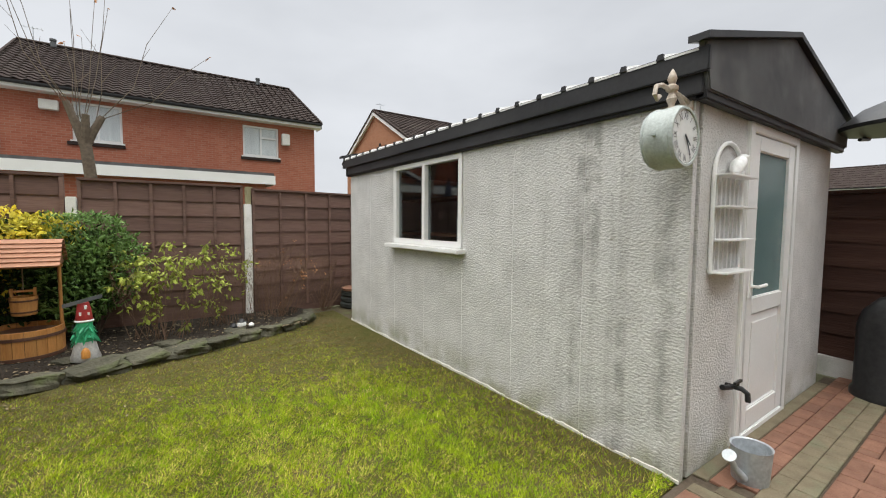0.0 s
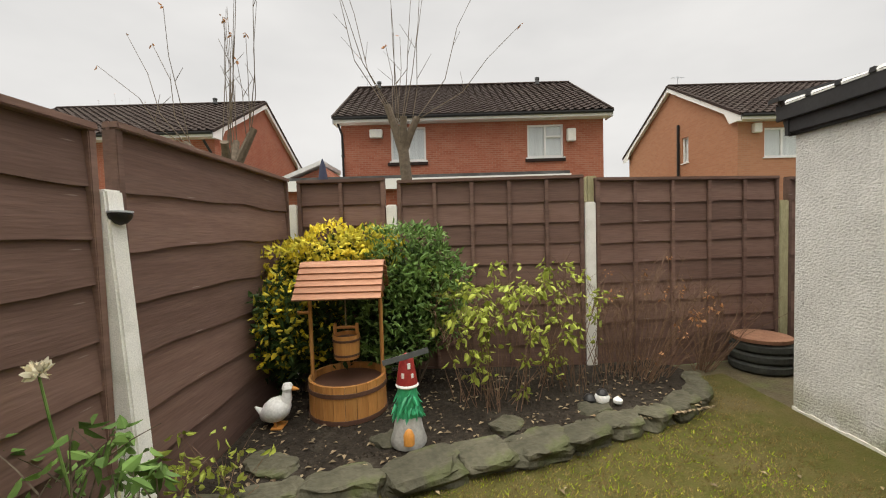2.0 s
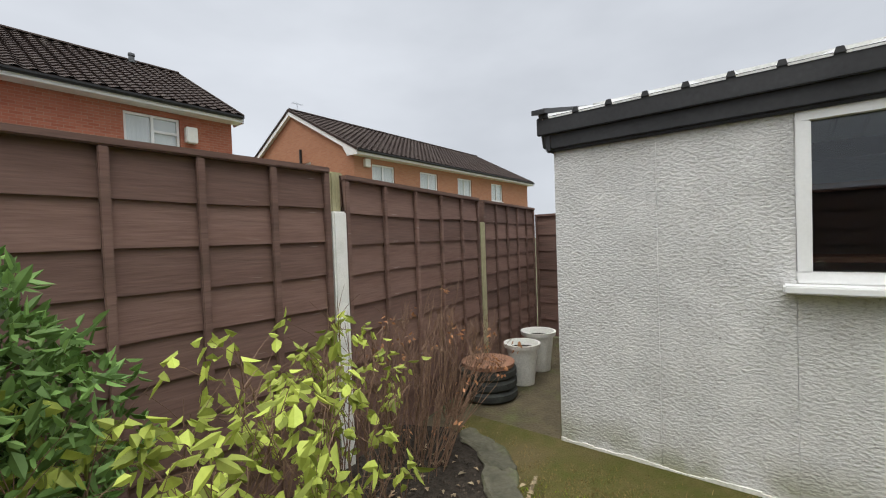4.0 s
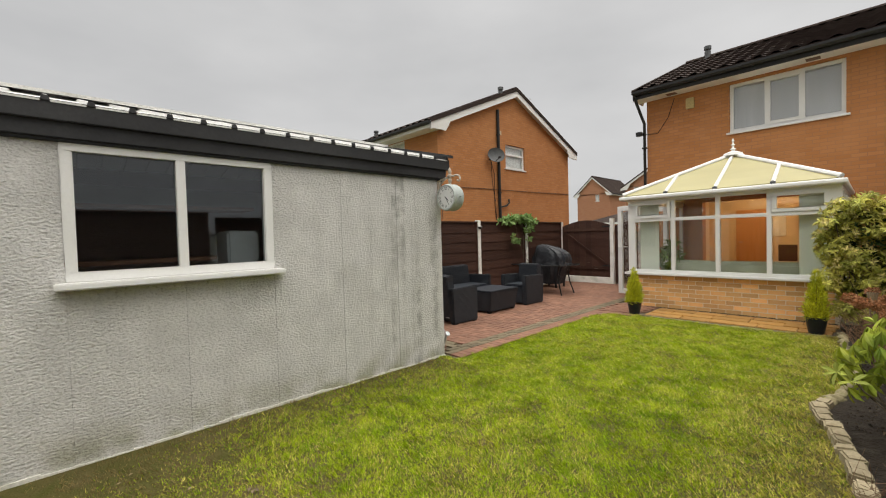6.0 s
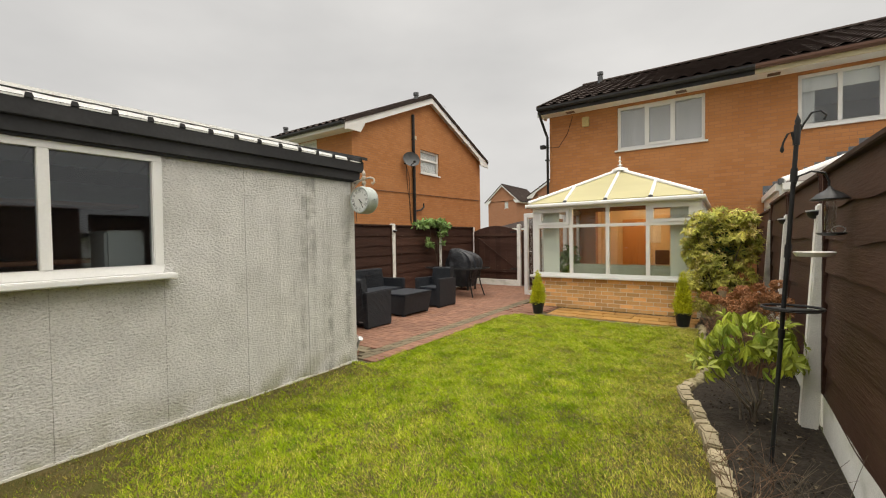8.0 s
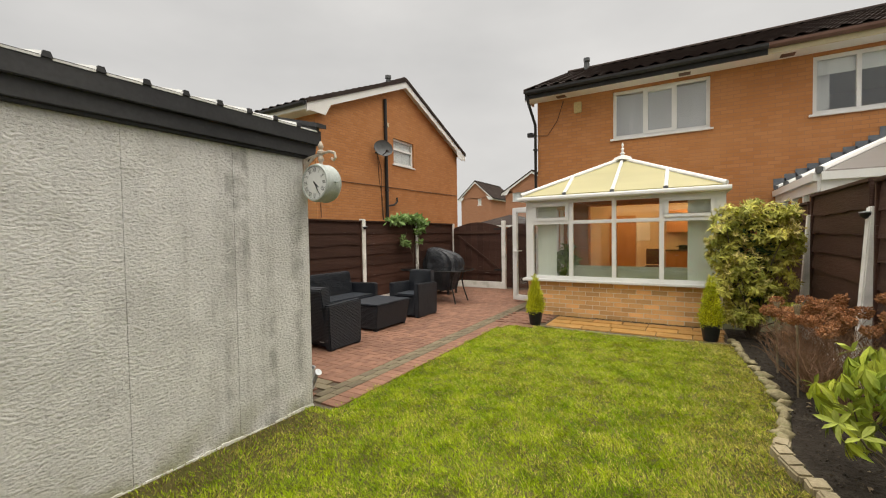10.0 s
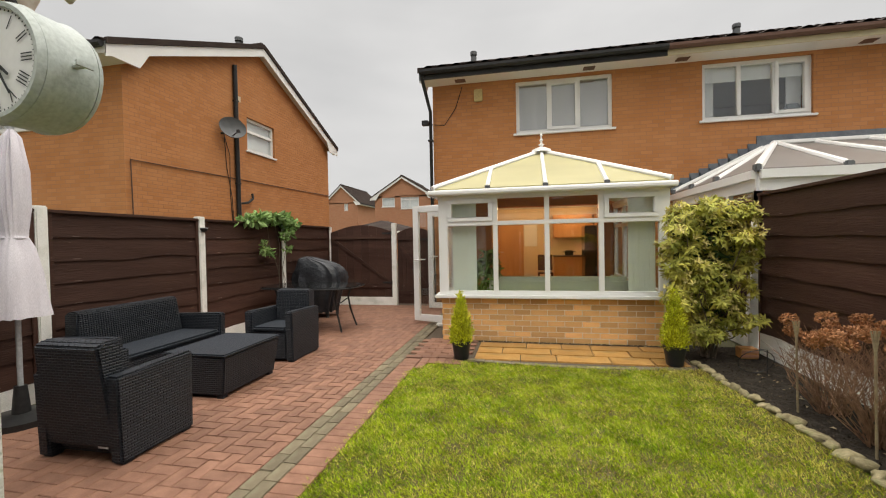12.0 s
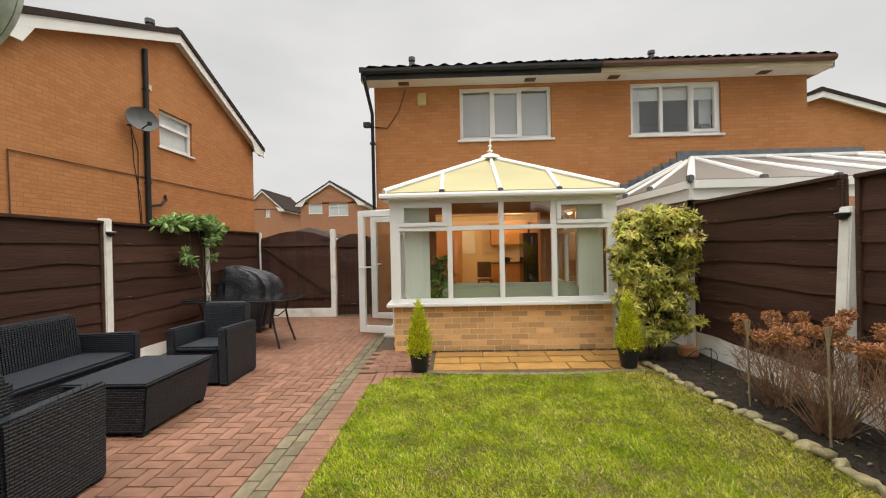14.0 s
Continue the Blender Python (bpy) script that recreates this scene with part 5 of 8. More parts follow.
# watering can
can = thing("watering_can", (0.36, -0.22, 0.004), "small galvanised watering can on the paving", "watering can")
part("body", B().lathe([(0.085, 0.0), (0.09, 0.01), (0.10, 0.2), (0.104, 0.21), (0.095, 0.205), (0.082, 0.02), (0.01, 0.015)], 24), M_GALV, can, smooth=True)
part("spout", B().tube([(-0.09, 0, 0.05), (-0.16, 0.02, 0.12), (-0.20, 0.03, 0.19)], 0.022, 10, 0.014), M_GALV, can, smooth=True)
part("rose", B().lathe([(0.014, 0), (0.035, 0.03), (0.034, 0.036), (0.004, 0.038)], 14, Matrix.Translation((-0.2, 0.03, 0.19)) @ pose(0, 0, 0, 0, -45, 0)), M_GALV, can, smooth=True)
part("handle", B().tube([(0.1, 0, 0.19), (0.16, 0, 0.16), (0.16, 0, 0.08), (0.095, 0, 0.04)], 0.009, 8), M_GALV, can, smooth=True)


# ---- station clock on its bracket ----
clock = thing("station_clock", (-0.20, 0.03, 1.905), "pale grey two-faced station clock on a scrolled bracket", "clock")
R, TH = 0.153, 0.068
ym = pose(0, 0, 0, 90, 0, 0)
part("case", B().lathe([(R * 0.93, -TH), (R, -TH + 0.006), (R + 0.004, -TH + 0.02), (R, -TH + 0.035), (R, TH - 0.035), (R + 0.004, TH - 0.02), (R, TH - 0.006), (R * 0.93, TH)], 48, ym), M_CLOCK, clock, smooth=True)
for s in (-1, 1):
    rim = part("bezel", B().lathe([(R * 0.86, TH), (R * 0.88, TH + 0.012), (R * 0.95, TH + 0.012), (R, TH - 0.004)], 48, ym if s < 0 else pose(0, 0, 0, -90, 0, 0)), M_CLOCK, clock, smooth=True)
    dial = part("dial", B().lathe([(R * 0.87, 0.0), (R * 0.87, 0.004), (0.002, 0.0045)], 48, pose(0, s * (TH + 0.001), 0, -90 * s, 0, 0)), M_DIAL, clock, "white dial with roman numerals")
    yf = s * (TH + 0.0075)
    ring = B()
    for k in range(60):
        a = 2 * math.pi * k / 60
        ring.box(-0.0008, -0.0008, R * 0.82, 0.0008, 0.0008, R * 0.85, Matrix.Translation((0, yf, 0)) @ pose(0, 0, 0, 0, math.degrees(a), 0))
    part("minute_track", ring, M_INK, dial)
    for k, num in enumerate(("XII", "I", "II", "III", "IIII", "V", "VI", "VII", "VIII", "IX", "X", "XI")):
        cu = bpy.data.curves.new("numeral", "FONT")
        cu.body, cu.size, cu.align_x, cu.align_y = num, 0.042, "CENTER", "CENTER"
        tmp = bpy.data.objects.new("numeral", cu)
        scene.collection.objects.link(tmp)
        bpy.context.view_layer.update()
        me = bpy.data.meshes.new_from_object(tmp.evaluated_get(bpy.context.evaluated_depsgraph_get()))
        bpy.data.objects.remove(tmp)
        me.materials.clear()
        me.materials.append(M_INK)
        a = 2 * math.pi * k / 12
        # numerals stand upright along the radius on each face
        face = pose(0, yf, 0, 90, 0, 0) if s < 0 else pose(0, yf, 0, 90, 0, 180)
        part("numeral", me, M_INK, dial, m=face @ pose(0, 0, 0, 0, 0, -math.degrees(a)) @ Matrix.Translation((0, R * 0.66, 0)) @ Matrix.Diagonal((0.8, 1.25, 1, 1)))
    for ang, ln, wd, nm in ((130, 0.062, 0.006, "hour_hand"), (150, 0.10, 0.0042, "minute_hand")):
        part(nm, B().add([(-wd, -0.012, 0), (wd, -0.012, 0), (wd * 0.5, ln, 0), (-wd * 0.5, ln, 0), (-wd, -0.012, 0.0015), (wd, -0.012, 0.0015), (wd * 0.5, ln, 0.0015), (-wd * 0.5, ln, 0.0015)],
                         [(3, 2, 1, 0), (4, 5, 6, 7), (0, 1, 5, 4), (1, 2, 6, 5), (2, 3, 7, 6), (3, 0, 4, 7)]), M_INK, dial, m=face @ pose(0, 0, 0.003, 0, 0, -ang))
part("wing_nut", B().tube([(-R - 0.002, 0, 0.0), (-R - 0.03, 0, 0.0)], 0.008, 8).box(-R - 0.035, -0.022, -0.006, -R - 0.028, 0.022, 0.006), M_CLOCK, clock)
br = part("bracket", B().tube([(0.19, 0, 0.12), (0.16, 0, 0.17), (0.08, 0, 0.225), (-0.02, 0, 0.245), (-0.10, 0, 0.252), (-0.155, 0, 0.235), (-0.165, 0, 0.195), (-0.14, 0, 0.175), (-0.12, 0, 0.195)], 0.011, 8)
          .tube([(0.19, 0, 0.215), (0.10, 0, 0.23), (0.0, 0, 0.245)], 0.011, 8).tube([(0.19, 0, 0.05), (0.185, 0, 0.075), (0.15, 0, 0.065), (0.16, 0, 0.035), (0.19, 0, 0.03)], 0.008, 8)
          .box(0.18, -0.02, 0.0, 0.20, 0.02, 0.26), M_RUST, clock, "rust-spotted scrolled iron bracket", smooth=True)
part("finial", B().lathe([(0.02, 0.15), (0.014, 0.17), (0.026, 0.2), (0.014, 0.23), (0.03, 0.245), (0.03, 0.262), (0.014, 0.275), (0.024, 0.30), (0.016, 0.325), (0.003, 0.35)], 14), M_RUST, br, smooth=True)


# ---- conservatory ----
CX0, CX1, CY, CH = -0.28, -3.30, -4.80, 7.97
cons = thing("conservatory", (-1.8, -6.4, 0), "white framed conservatory with a cream roof on a brick dwarf wall", "conservatory")
dwarf = part("dwarf_wall", B().box(CX1 + 0.03, CY - 0.19, 0, CX0 - 0.03, CY - 0.03, 0.62).box(CX1 + 0.03, -7.95, 0, CX1 + 0.19, CY - 0.19, 0.62).box(CX0 - 0.19, -5.72, 0, CX0 - 0.03, CY - 0.19, 0.62), M_MORTAR, cons, "buff brick dwarf wall", world=True)
sillp = part("sill", B().box(CX1 - 0.05, CY - 0.16, 0.62, CX0 + 0.06, CY + 0.06, 0.665).box(CX0 - 0.14, -5.72, 0.62, CX0 + 0.06, CY - 0.16, 0.665).box(CX1 - 0.05, -7.95, 0.62, CX1 + 0.14, CY - 0.16, 0.665), M_UPVC, cons, "white projecting sill", world=True, bevel=0.008)
MUL = [-0.345, -1.08, -1.775, -2.47, -3.235]
zs, zt, zh = 0.665, 1.66, 2.03
fr = B()
for k, x in enumerate(MUL):
    w = 0.065 if k in (0, 4) else 0.033
    fr.box(x - w, CY - 0.07, zs, x + w, CY, zh + 0.02)
fr.box(MUL[4], CY - 0.068, zs, MUL[0], CY - 0.002, zs + 0.055).box(MUL[4], CY - 0.068, zh - 0.03, MUL[0], CY - 0.002, zh + 0.03)
part("front_frame", fr, M_UPVC, cons, world=True, bevel=0.006)
part("transom", B().box(MUL[4], CY - 0.066, zt - 0.03, MUL[0], CY + 0.002, zt + 0.03), M_UPVC, cons, world=True, bevel=0.005)
for a, b_ in ((0, 1), (3, 4)):
    x0, x1 = MUL[b_] + 0.035, MUL[a] - 0.035
    if a == 0:
        x1 -= 0.03
    else:
        x0 += 0.03
    part("top_sash", B().box(x0, CY - 0.06, zt + 0.03, x1, CY + 0.018, zt + 0.085).box(x0, CY - 0.06, zh - 0.085, x1, CY + 0.018, zh - 0.03).box(x0, CY - 0.06, zt + 0.085, x0 + 0.06, CY + 0.018, zh - 0.085).box(x1 - 0.06, CY - 0.06, zt + 0.085, x1, CY + 0.018, zh - 0.085), M_UPVC, cons, "white opening top light", world=True, bevel=0.006)
for a, b_ in zip(MUL, MUL[1:]):
    glassy(part("pane", B().box(b_, CY - 0.045, zs, a, CY - 0.038, zt), M_GLASS, cons, world=True))
    glassy(part("pane", B().box(b_, CY - 0.045, zt, a, CY - 0.038, zh), M_GLASS, cons, world=True))
# sides
sd = B()
for y in (-4.87, -5.72, -7.22, -7.9):
    sd.box(CX0 - 0.07, y - 0.04, zs if y > -5.7 else 0.0, CX0, y + 0.04, zh + 0.02)
sd.box(CX0 - 0.068, -7.9, zh - 0.03, CX0 - 0.002, -4.87, zh + 0.03).box(CX0 - 0.068, -5.72, zt - 0.03, CX0 - 0.002, -4.87, zt + 0.03).box(CX0 - 0.068, -7.22, 0.0, CX0 - 0.002, -5.72, 0.05)
for y in (-4.87, -5.6, -6.4, -7.15, -7.9):
    sd.box(CX1, y - 0.04, zs, CX1 + 0.07, y + 0.04, zh + 0.02)
sd.box(CX1 + 0.002, -7.9, zh - 0.03, CX1 + 0.068, -4.87, zh + 0.03).box(CX1 + 0.002, -7.9, zt - 0.03, CX1 + 0.068, -4.87, zt + 0.03).box(CX1 + 0.002, -7.9, zs, CX1 + 0.068, -4.87, zs + 0.05)
part("side_frame", sd, M_UPVC, cons, world=True, bevel=0.005)
glassy(part("pane", B().box(CX0 - 0.045, -5.72, zs, CX0 - 0.038, -4.87, zh), M_GLASS, cons, world=True))
glassy(part("pane", B().box(CX0 - 0.045, -7.9, 0.05, CX0 - 0.038, -7.22, zh), M_GLASS, cons, world=True))
glassy(part("pane", B().box(CX1 + 0.038, -7.9, zs, CX1 + 0.045, -4.87, zh), M_GLASS, cons, world=True))
# eaves, gutter and hipped roof
AP, EVZ = Vector((-1.76, -6.05, 2.83)), 2.125
ev = [Vector((CX0 + 0.06, CY + 0.08, EVZ)), Vector((CX1 + 0.0, CY + 0.08, EVZ)), Vector((CX1 + 0.0, -7.95, EVZ)), Vector((CX0 + 0.06, -7.95, EVZ))]
part("eaves_beam", B().box(CX1 - 0.02, CY - 0.09, zh + 0.02, CX0 + 0.02, CY + 0.03, zh + 0.10).box(CX0 - 0.09, -7.95, zh + 0.02, CX0 + 0.02, CY - 0.09, zh + 0.10).box(CX1 - 0.02, -7.95, zh + 0.02, CX1 + 0.09, CY - 0.09, zh + 0.10), M_UPVC, cons, world=True, bevel=0.006)
gp = [(0.0, 0.0), (0.09, 0.0), (0.10, 0.02), (0.10, 0.055), (0.085, 0.075), (0.02, 0.075)]
part("gutter", B().prism([(CY + 0.03 + a, zh + 0.025 + c) for a, c in gp], "x", CX1 - 0.06, CX0 + 0.12).prism([(CX0 + 0.02 + a, zh + 0.025 + c) for a, c in gp], "y", -7.95, CY + 0.12).prism([(CX1 + 0.04 - a, zh + 0.025 + c) for a, c in gp], "y", -7.95, CY + 0.12), M_UPVC, cons, "white ogee gutter", world=True, bevel=0.006)
back = Vector((AP.x, -7.95, AP.z))
for nm, quad in (("roof_panel", [ev[0], ev[1], AP]), ("roof_panel", [ev[0], AP, back, ev[3]]), ("roof_panel", [ev[1], ev[2], back, AP])):
    nn = (quad[1] - quad[0]).cross(quad[2] - quad[0]).normalized()
    nn = nn if nn.z > 0 else -nn
    k = len(quad)
    part(nm, B().add(quad + [q + nn * 0.025 for q in quad], [tuple(range(k))[::-1], tuple(range(k, 2 * k))] + [(i, (i + 1) % k, k + (i + 1) % k, k + i) for i in range(k)]), M_POLY, cons, "cream polycarbonate roof panel", world=True)


def bar(p, q, r=0.03):
    return B().tube([p + Vector((0, 0, 0.035)), q + Vector((0, 0, 0.035))], r, 8)


for p in (ev[0], ev[1]):
    part("hip_bar", bar(p, AP, 0.04), M_UPVC, cons, "white hip rafter capping", world=True, smooth=True)
for f in (0.25, 0.5, 0.75):
    e = ev[0].lerp(ev[1], f)
    hip = AP if f == 0.5 else (ev[0].lerp(AP, 2 * f) if f < 0.5 else ev[1].lerp(AP, 2 * (1 - f)))
    part("glazing_bar", bar(e, hip, 0.03), M_UPVC, cons, "white glazing bar", world=True, smooth=True)
    part("bar_end", B().box(e.x - 0.035, e.y - 0.01, e.z - 0.01, e.x + 0.035, e.y + 0.02, e.z + 0.045), M_GREYDISH, cons, world=True)
for s, y in ((0, -5.5), (0, -6.2), (0, -6.9), (0, -7.5), (1, -5.5), (1, -6.2), (1, -6.9), (1, -7.5)):
    e = Vector((ev[s].x, y, EVZ))
    f = (y - ev[s].y) / (AP.y - ev[s].y)
    part("glazing_bar", bar(e, ev[s].lerp(AP, f) if f < 1 else Vector((AP.x, y, AP.z)), 0.03), M_UPVC, cons, world=True, smooth=True)
part("ridge", B().box(AP.x - 0.07, -7.95, AP.z + 0.01, AP.x + 0.07, AP.y + 0.05, AP.z + 0.07), M_UPVC, cons, world=True, bevel=0.02)
part("ridge_cap", B().lathe([(0.17, 0.0), (0.15, 0.05), (0.06, 0.085), (0.02, 0.09)], 20, Matrix.Translation(AP + Vector((0, 0, 0.01)))), M_UPVC, cons, world=True, smooth=True)
part("finial", B().lathe([(0.03, 0.09), (0.025, 0.12), (0.05, 0.14), (0.02, 0.16), (0.016, 0.2), (0.034, 0.22), (0.014, 0.24), (0.012, 0.275), (0.024, 0.29), (0.006, 0.34)], 14, Matrix.Translation(AP)), M_UPVC, cons, "white turned roof finial", world=True, smooth=True)


def glazed_leaf(hx, hy, ex, ey, label):
    """A glazed door leaf standing open from its hinge to its free edge."""
    d = Vector((ex - hx, ey - hy, 0))
    w = d.length
    t = thing("glazed_door", pose(hx, hy, 0.06, 0, 0, math.degrees(math.atan2(d.y, d.x))), label, "door", "conservatory doors")
    part("leaf_frame", B().box(0, -0.03, 0, 0.11, 0.03, 1.97).box(w - 0.11, -0.03, 0, w, 0.03, 1.97).box(0.11, -0.03, 0, w - 0.11, 0.03, 0.11).box(0.11, -0.03, 1.86, w - 0.11, 0.03, 1.97), M_UPVC, t, bevel=0.01)
    glassy(part("pane", B().box(0.1, -0.006, 0.1, w - 0.1, 0.006, 1.87), M_GLASS, t))
    for s in (-1, 1):
        part("handle", B().box(w - 0.075, s * 0.03, 0.92, w - 0.035, s * 0.04, 1.12).tube([(w - 0.055, s * 0.035, 1.05), (w - 0.055, s * 0.075, 1.05), (w - 0.17, s * 0.08, 1.05)], 0.011, 8), M_UPVC, t, "white lever handle", smooth=True)


glazed_leaf(-0.26, -5.78, 0.42, -5.98, "white glazed conservatory door standing open over the paving")
glazed_leaf(-0.26, -7.16, 0.48, -7.30, "white glazed conservatory door standing open, the far leaf")
single("door_step", B().box(-0.22, -7.2, 0, 0.0, -5.75, 0.05), M_CONCRETE, "grey concrete step at the open conservatory doors", "step", bevel=0.01)

# inside the conservatory
single("conservatory_floor", B().box(CX1 + 0.19, -7.97, 0, CX0 - 0.08, CY - 0.19, 0.03), M_FLOORWOOD, "wooden conservatory floor", "floor", kind="structure")
sofa_in = thing("indoor_sofa", (-1.9, -5.35, 0.03), "sage green fabric sofa with its back to the glass", "sofa")
part("back", B().box(-1.0, 0.12, 0.1, 1.0, 0.30, 0.86), M_SOFAGREEN, sofa_in, bevel=0.06)
part("seat", B().box(-1.0, -0.5, 0.1, 1.0, 0.12, 0.45), M_SOFAGREEN, sofa_in, bevel=0.05)
for s in (-1, 1):
    part("arm", B().box(s * 1.0, -0.5, 0.1, s * 1.18, 0.3, 0.62), M_SOFAGREEN, sofa_in, bevel=0.06)
for x0, n, nm in ((-0.50, 5, "near the doors"), (-3.12, 5, "at the far corner")):
    t = thing("vertical_blind", (x0, CY - 0.13, 0.67), "pale green vertical blind gathered " + nm, "blind", "vertical blinds")
    part("head_rail", B().box(-0.02, -0.02, 1.33, 0.42 if x0 < -2 else 0.05, 0.02, 1.36).box(-0.40 if x0 > -2 else -0.02, -0.02, 1.33, 0.42 if x0 < -2 else 0.05, 0.02, 1.36), M_UPVC, t)
    for k in range(n):
        x = k * 0.066 * (1 if x0 < -2 else -1)
        part("slat", B().box(-0.037, -0.002, 0.0, 0.037, 0.002, 1.33), M_BLIND, t, m=pose(x, 0, 0, 0, 0, 9))
plant = thing("house_plant", (-0.92, -5.2, 0.03), "tall leafy green house plant in a pot", "plant")
part("pot", B().lathe([(0.1, 0), (0.14, 0.26), (0.13, 0.26), (0.01, 0.22)], 18), M_TERRACOTTA, plant, smooth=True)
part("stem", stems(B(), (0, 0, 0.24), [(0.05, 0.05, 1.1), (-0.1, 0, 0.9), (0.1, -0.05, 0.8), (-0.02, 0.08, 1.25)], 0.008, 3), M_TWIG, plant)
part("foliage", leaves([(0, 0, 0.85, 0.17, 0.15, 0.42), (-0.1, 0, 0.62, 0.16, 0.12, 0.2)], 420, 0.13, 0.055, L_GREEN, "foliage", 5, droop=0.7), L_GREEN, plant)

# kitchen seen through the opening
KX0, KX1, KY0, KY1 = 0.15, -4.1, -8.25, -12.4
single("kitchen_floor", B().box(KX1, KY1, 0, KX0, -7.97, 0.03), M_FLOORWOOD, "wooden kitchen floor", "floor", kind="structure")
single("kitchen_ceiling", B().box(KX1, KY1, 2.38, KX0, KY0, 2.42), M_CEIL, "white kitchen ceiling", "ceiling", kind="structure")
single("kitchen_wall", B().box(KX1, KY1 - 0.1, 0, KX0, KY1, 2.4), M_PLASTER, "cream rear kitchen wall", "wall", kind="structure")
single("kitchen_wall", B().box(KX1 - 0.1, KY1, 0, KX1, KY0, 2.4), M_PLASTER, "cream party wall of the kitchen", "wall", kind="structure")
single("kitchen_wall", B().box(KX0, KY1, 0, KX0 + 0.1, KY0, 2.4), M_PLASTER, "cream outer wall of the kitchen", "wall", kind="structure")


def unit(x0, x1, z0, z1, d, label, doors=2):
    t = thing("kitchen_unit", (x0, KY1, z0), label, "cabinet", "kitchen units")
    w, h = x1 - x0, z1 - z0
    part("carcass", B().box(0, 0, 0, w, d - 0.02, h), M_PINEUNIT, t)
    for k in range(doors):
        dr = part("door", B().box(w * k / doors + 0.004, d - 0.02, 0.01, w * (k + 1) / doors - 0.004, d, h - 0.01), M_PINEUNIT, t, bevel=0.008)
        part("handle", B().tube([(w * (k + 0.5) / doors - 0.05, d + 0.02, h * 0.85), (w * (k + 0.5) / doors + 0.05, d + 0.02, h * 0.85)], 0.006, 6), M_GALV, dr)


unit(-3.45, -2.3, 0.1, 0.88, 0.58, "honey oak kitchen base unit")
unit(-3.45, -2.3, 1.45, 2.15, 0.32, "honey oak kitchen wall unit")
unit(-4.05, -3.5, 1.45, 2.15, 0.32, "honey oak kitchen wall unit", 1)
single("worktop", B().box(-4.05, KY1, 0.88, -2.28, KY1 + 0.62, 0.92), M_BROWNGUTTER, "brown laminate kitchen worktop on oak units", "worktop", bevel=0.006)
frg = thing("fridge_freezer", (-3.28, -10.1, 0.03), "tall black fridge freezer with a rounded door", "fridge")
part("body", B().box(-0.33, -0.62, 0, 0.33, 0, 1.72), M_BLACKGLASS, frg, bevel=0.02)
part("door", B().box(-0.33, 0.005, 0.02, 0.33, 0.06, 0.66).box(-0.33, 0.005, 0.68, 0.33, 0.06, 1.71), M_BLACKGLASS, frg, bevel=0.015)
part("handle", B().tube([(-0.25, 0.09, 0.8), (-0.25, 0.09, 1.4)], 0.012, 8), M_GALV, frg)
pot = thing("cooking_pot", (-2.75, -12.05, 0.92), "black cooking pot on the worktop", "pot")
part("body", B().lathe([(0.12, 0), (0.13, 0.13), (0.135, 0.135), (0.02, 0.16)], 18), M_BLACKMETAL, pot, smooth=True)
part("handle", B().box(-0.2, -0.02, 0.09, 0.2, 0.02, 0.11), M_BLACKMETAL, pot)
dr_in = thing("indoor_door", (-1.0, KY1 + 0.01, 0.03), "honey oak panelled door beside the kitchen", "door")
part("leaf", B().box(-0.4, 0, 0, 0.4, 0.05, 2.0), M_PINEUNIT, dr_in, bevel=0.006)
for x in (-0.2, 0.2):
    for z0, z1 in ((0.2, 0.85), (1.0, 1.85)):
        part("panel", B().box(x - 0.13, 0.05, z0, x + 0.13, 0.06, z1), M_PINEUNIT, dr_in, bevel=0.006)
part("handle", B().tube([(0.32, 0.05, 1.0), (0.32, 0.1, 1.0), (0.22, 0.1, 1.0)], 0.01, 8), M_GALV, dr_in)
brd = thing("memo_board", (-1.62, KY1 + 0.012, 1.2), "white paper notice on the kitchen wall", "notice board")
part("sheet", B().box(-0.2, 0, 0, 0.2, 0.01, 0.75), M_DIAL, brd)
chair_in = thing("kitchen_chair", (-2.0, -10.9, 0.03), "dark kitchen chair beside a side table", "chair")
part("seat", B().box(-0.2, -0.2, 0.43, 0.2, 0.2, 0.47), M_BROWNGUTTER, chair_in, bevel=0.01)
part("backrest", B().box(-0.2, -0.22, 0.5, 0.2, -0.19, 0.95), M_BROWNGUTTER, chair_in, bevel=0.01)
for x in (-0.18, 0.18):
    for y in (-0.18, 0.18):
        part("leg", B().box(x - 0.02, y - 0.02, 0, x + 0.02, y + 0.02, 0.43), M_BROWNGUTTER, chair_in)
for x, y in ((-1.2, -9.2), (-2.6, -9.2), (-1.2, -11.2), (-2.9, -11.4)):
    t = thing("downlight", (x, y, 2.37), "warm recessed ceiling downlight in the kitchen", "lamp", "kitchen downlights")
    part("ring", B().lathe([(0.03, 0), (0.05, -0.008), (0.05, 0.0), (0.03, 0.004)], 14), M_GALV, t)
    part("bulb", B().lathe([(0.03, -0.002), (0.02, -0.01), (0.002, -0.012)], 12), emit_mat("warm_bulb", (1.0, 0.62, 0.28), 25.0), t)
    ld = bpy.data.lights.new("downlight_glow", "POINT")
    ld.energy, ld.color, ld.shadow_soft_size = 17.0, (1.0, 0.60, 0.27), 0.06
    lo = new("downlight_glow", ld)
    lo.location = (x, y, 2.2)
tl = thing("ceiling_lamp", (0.0 - 1.95, -9.6, 4.55), "warm glowing ceiling lamp in the upstairs room", "lamp")
part("shade", B().lathe([(0.05, 0.1), (0.22, 0.0), (0.2, -0.03), (0.02, -0.05)], 20), emit_mat("lamp_shade_glow", (1.0, 0.75, 0.45), 3.0), tl, smooth=True)
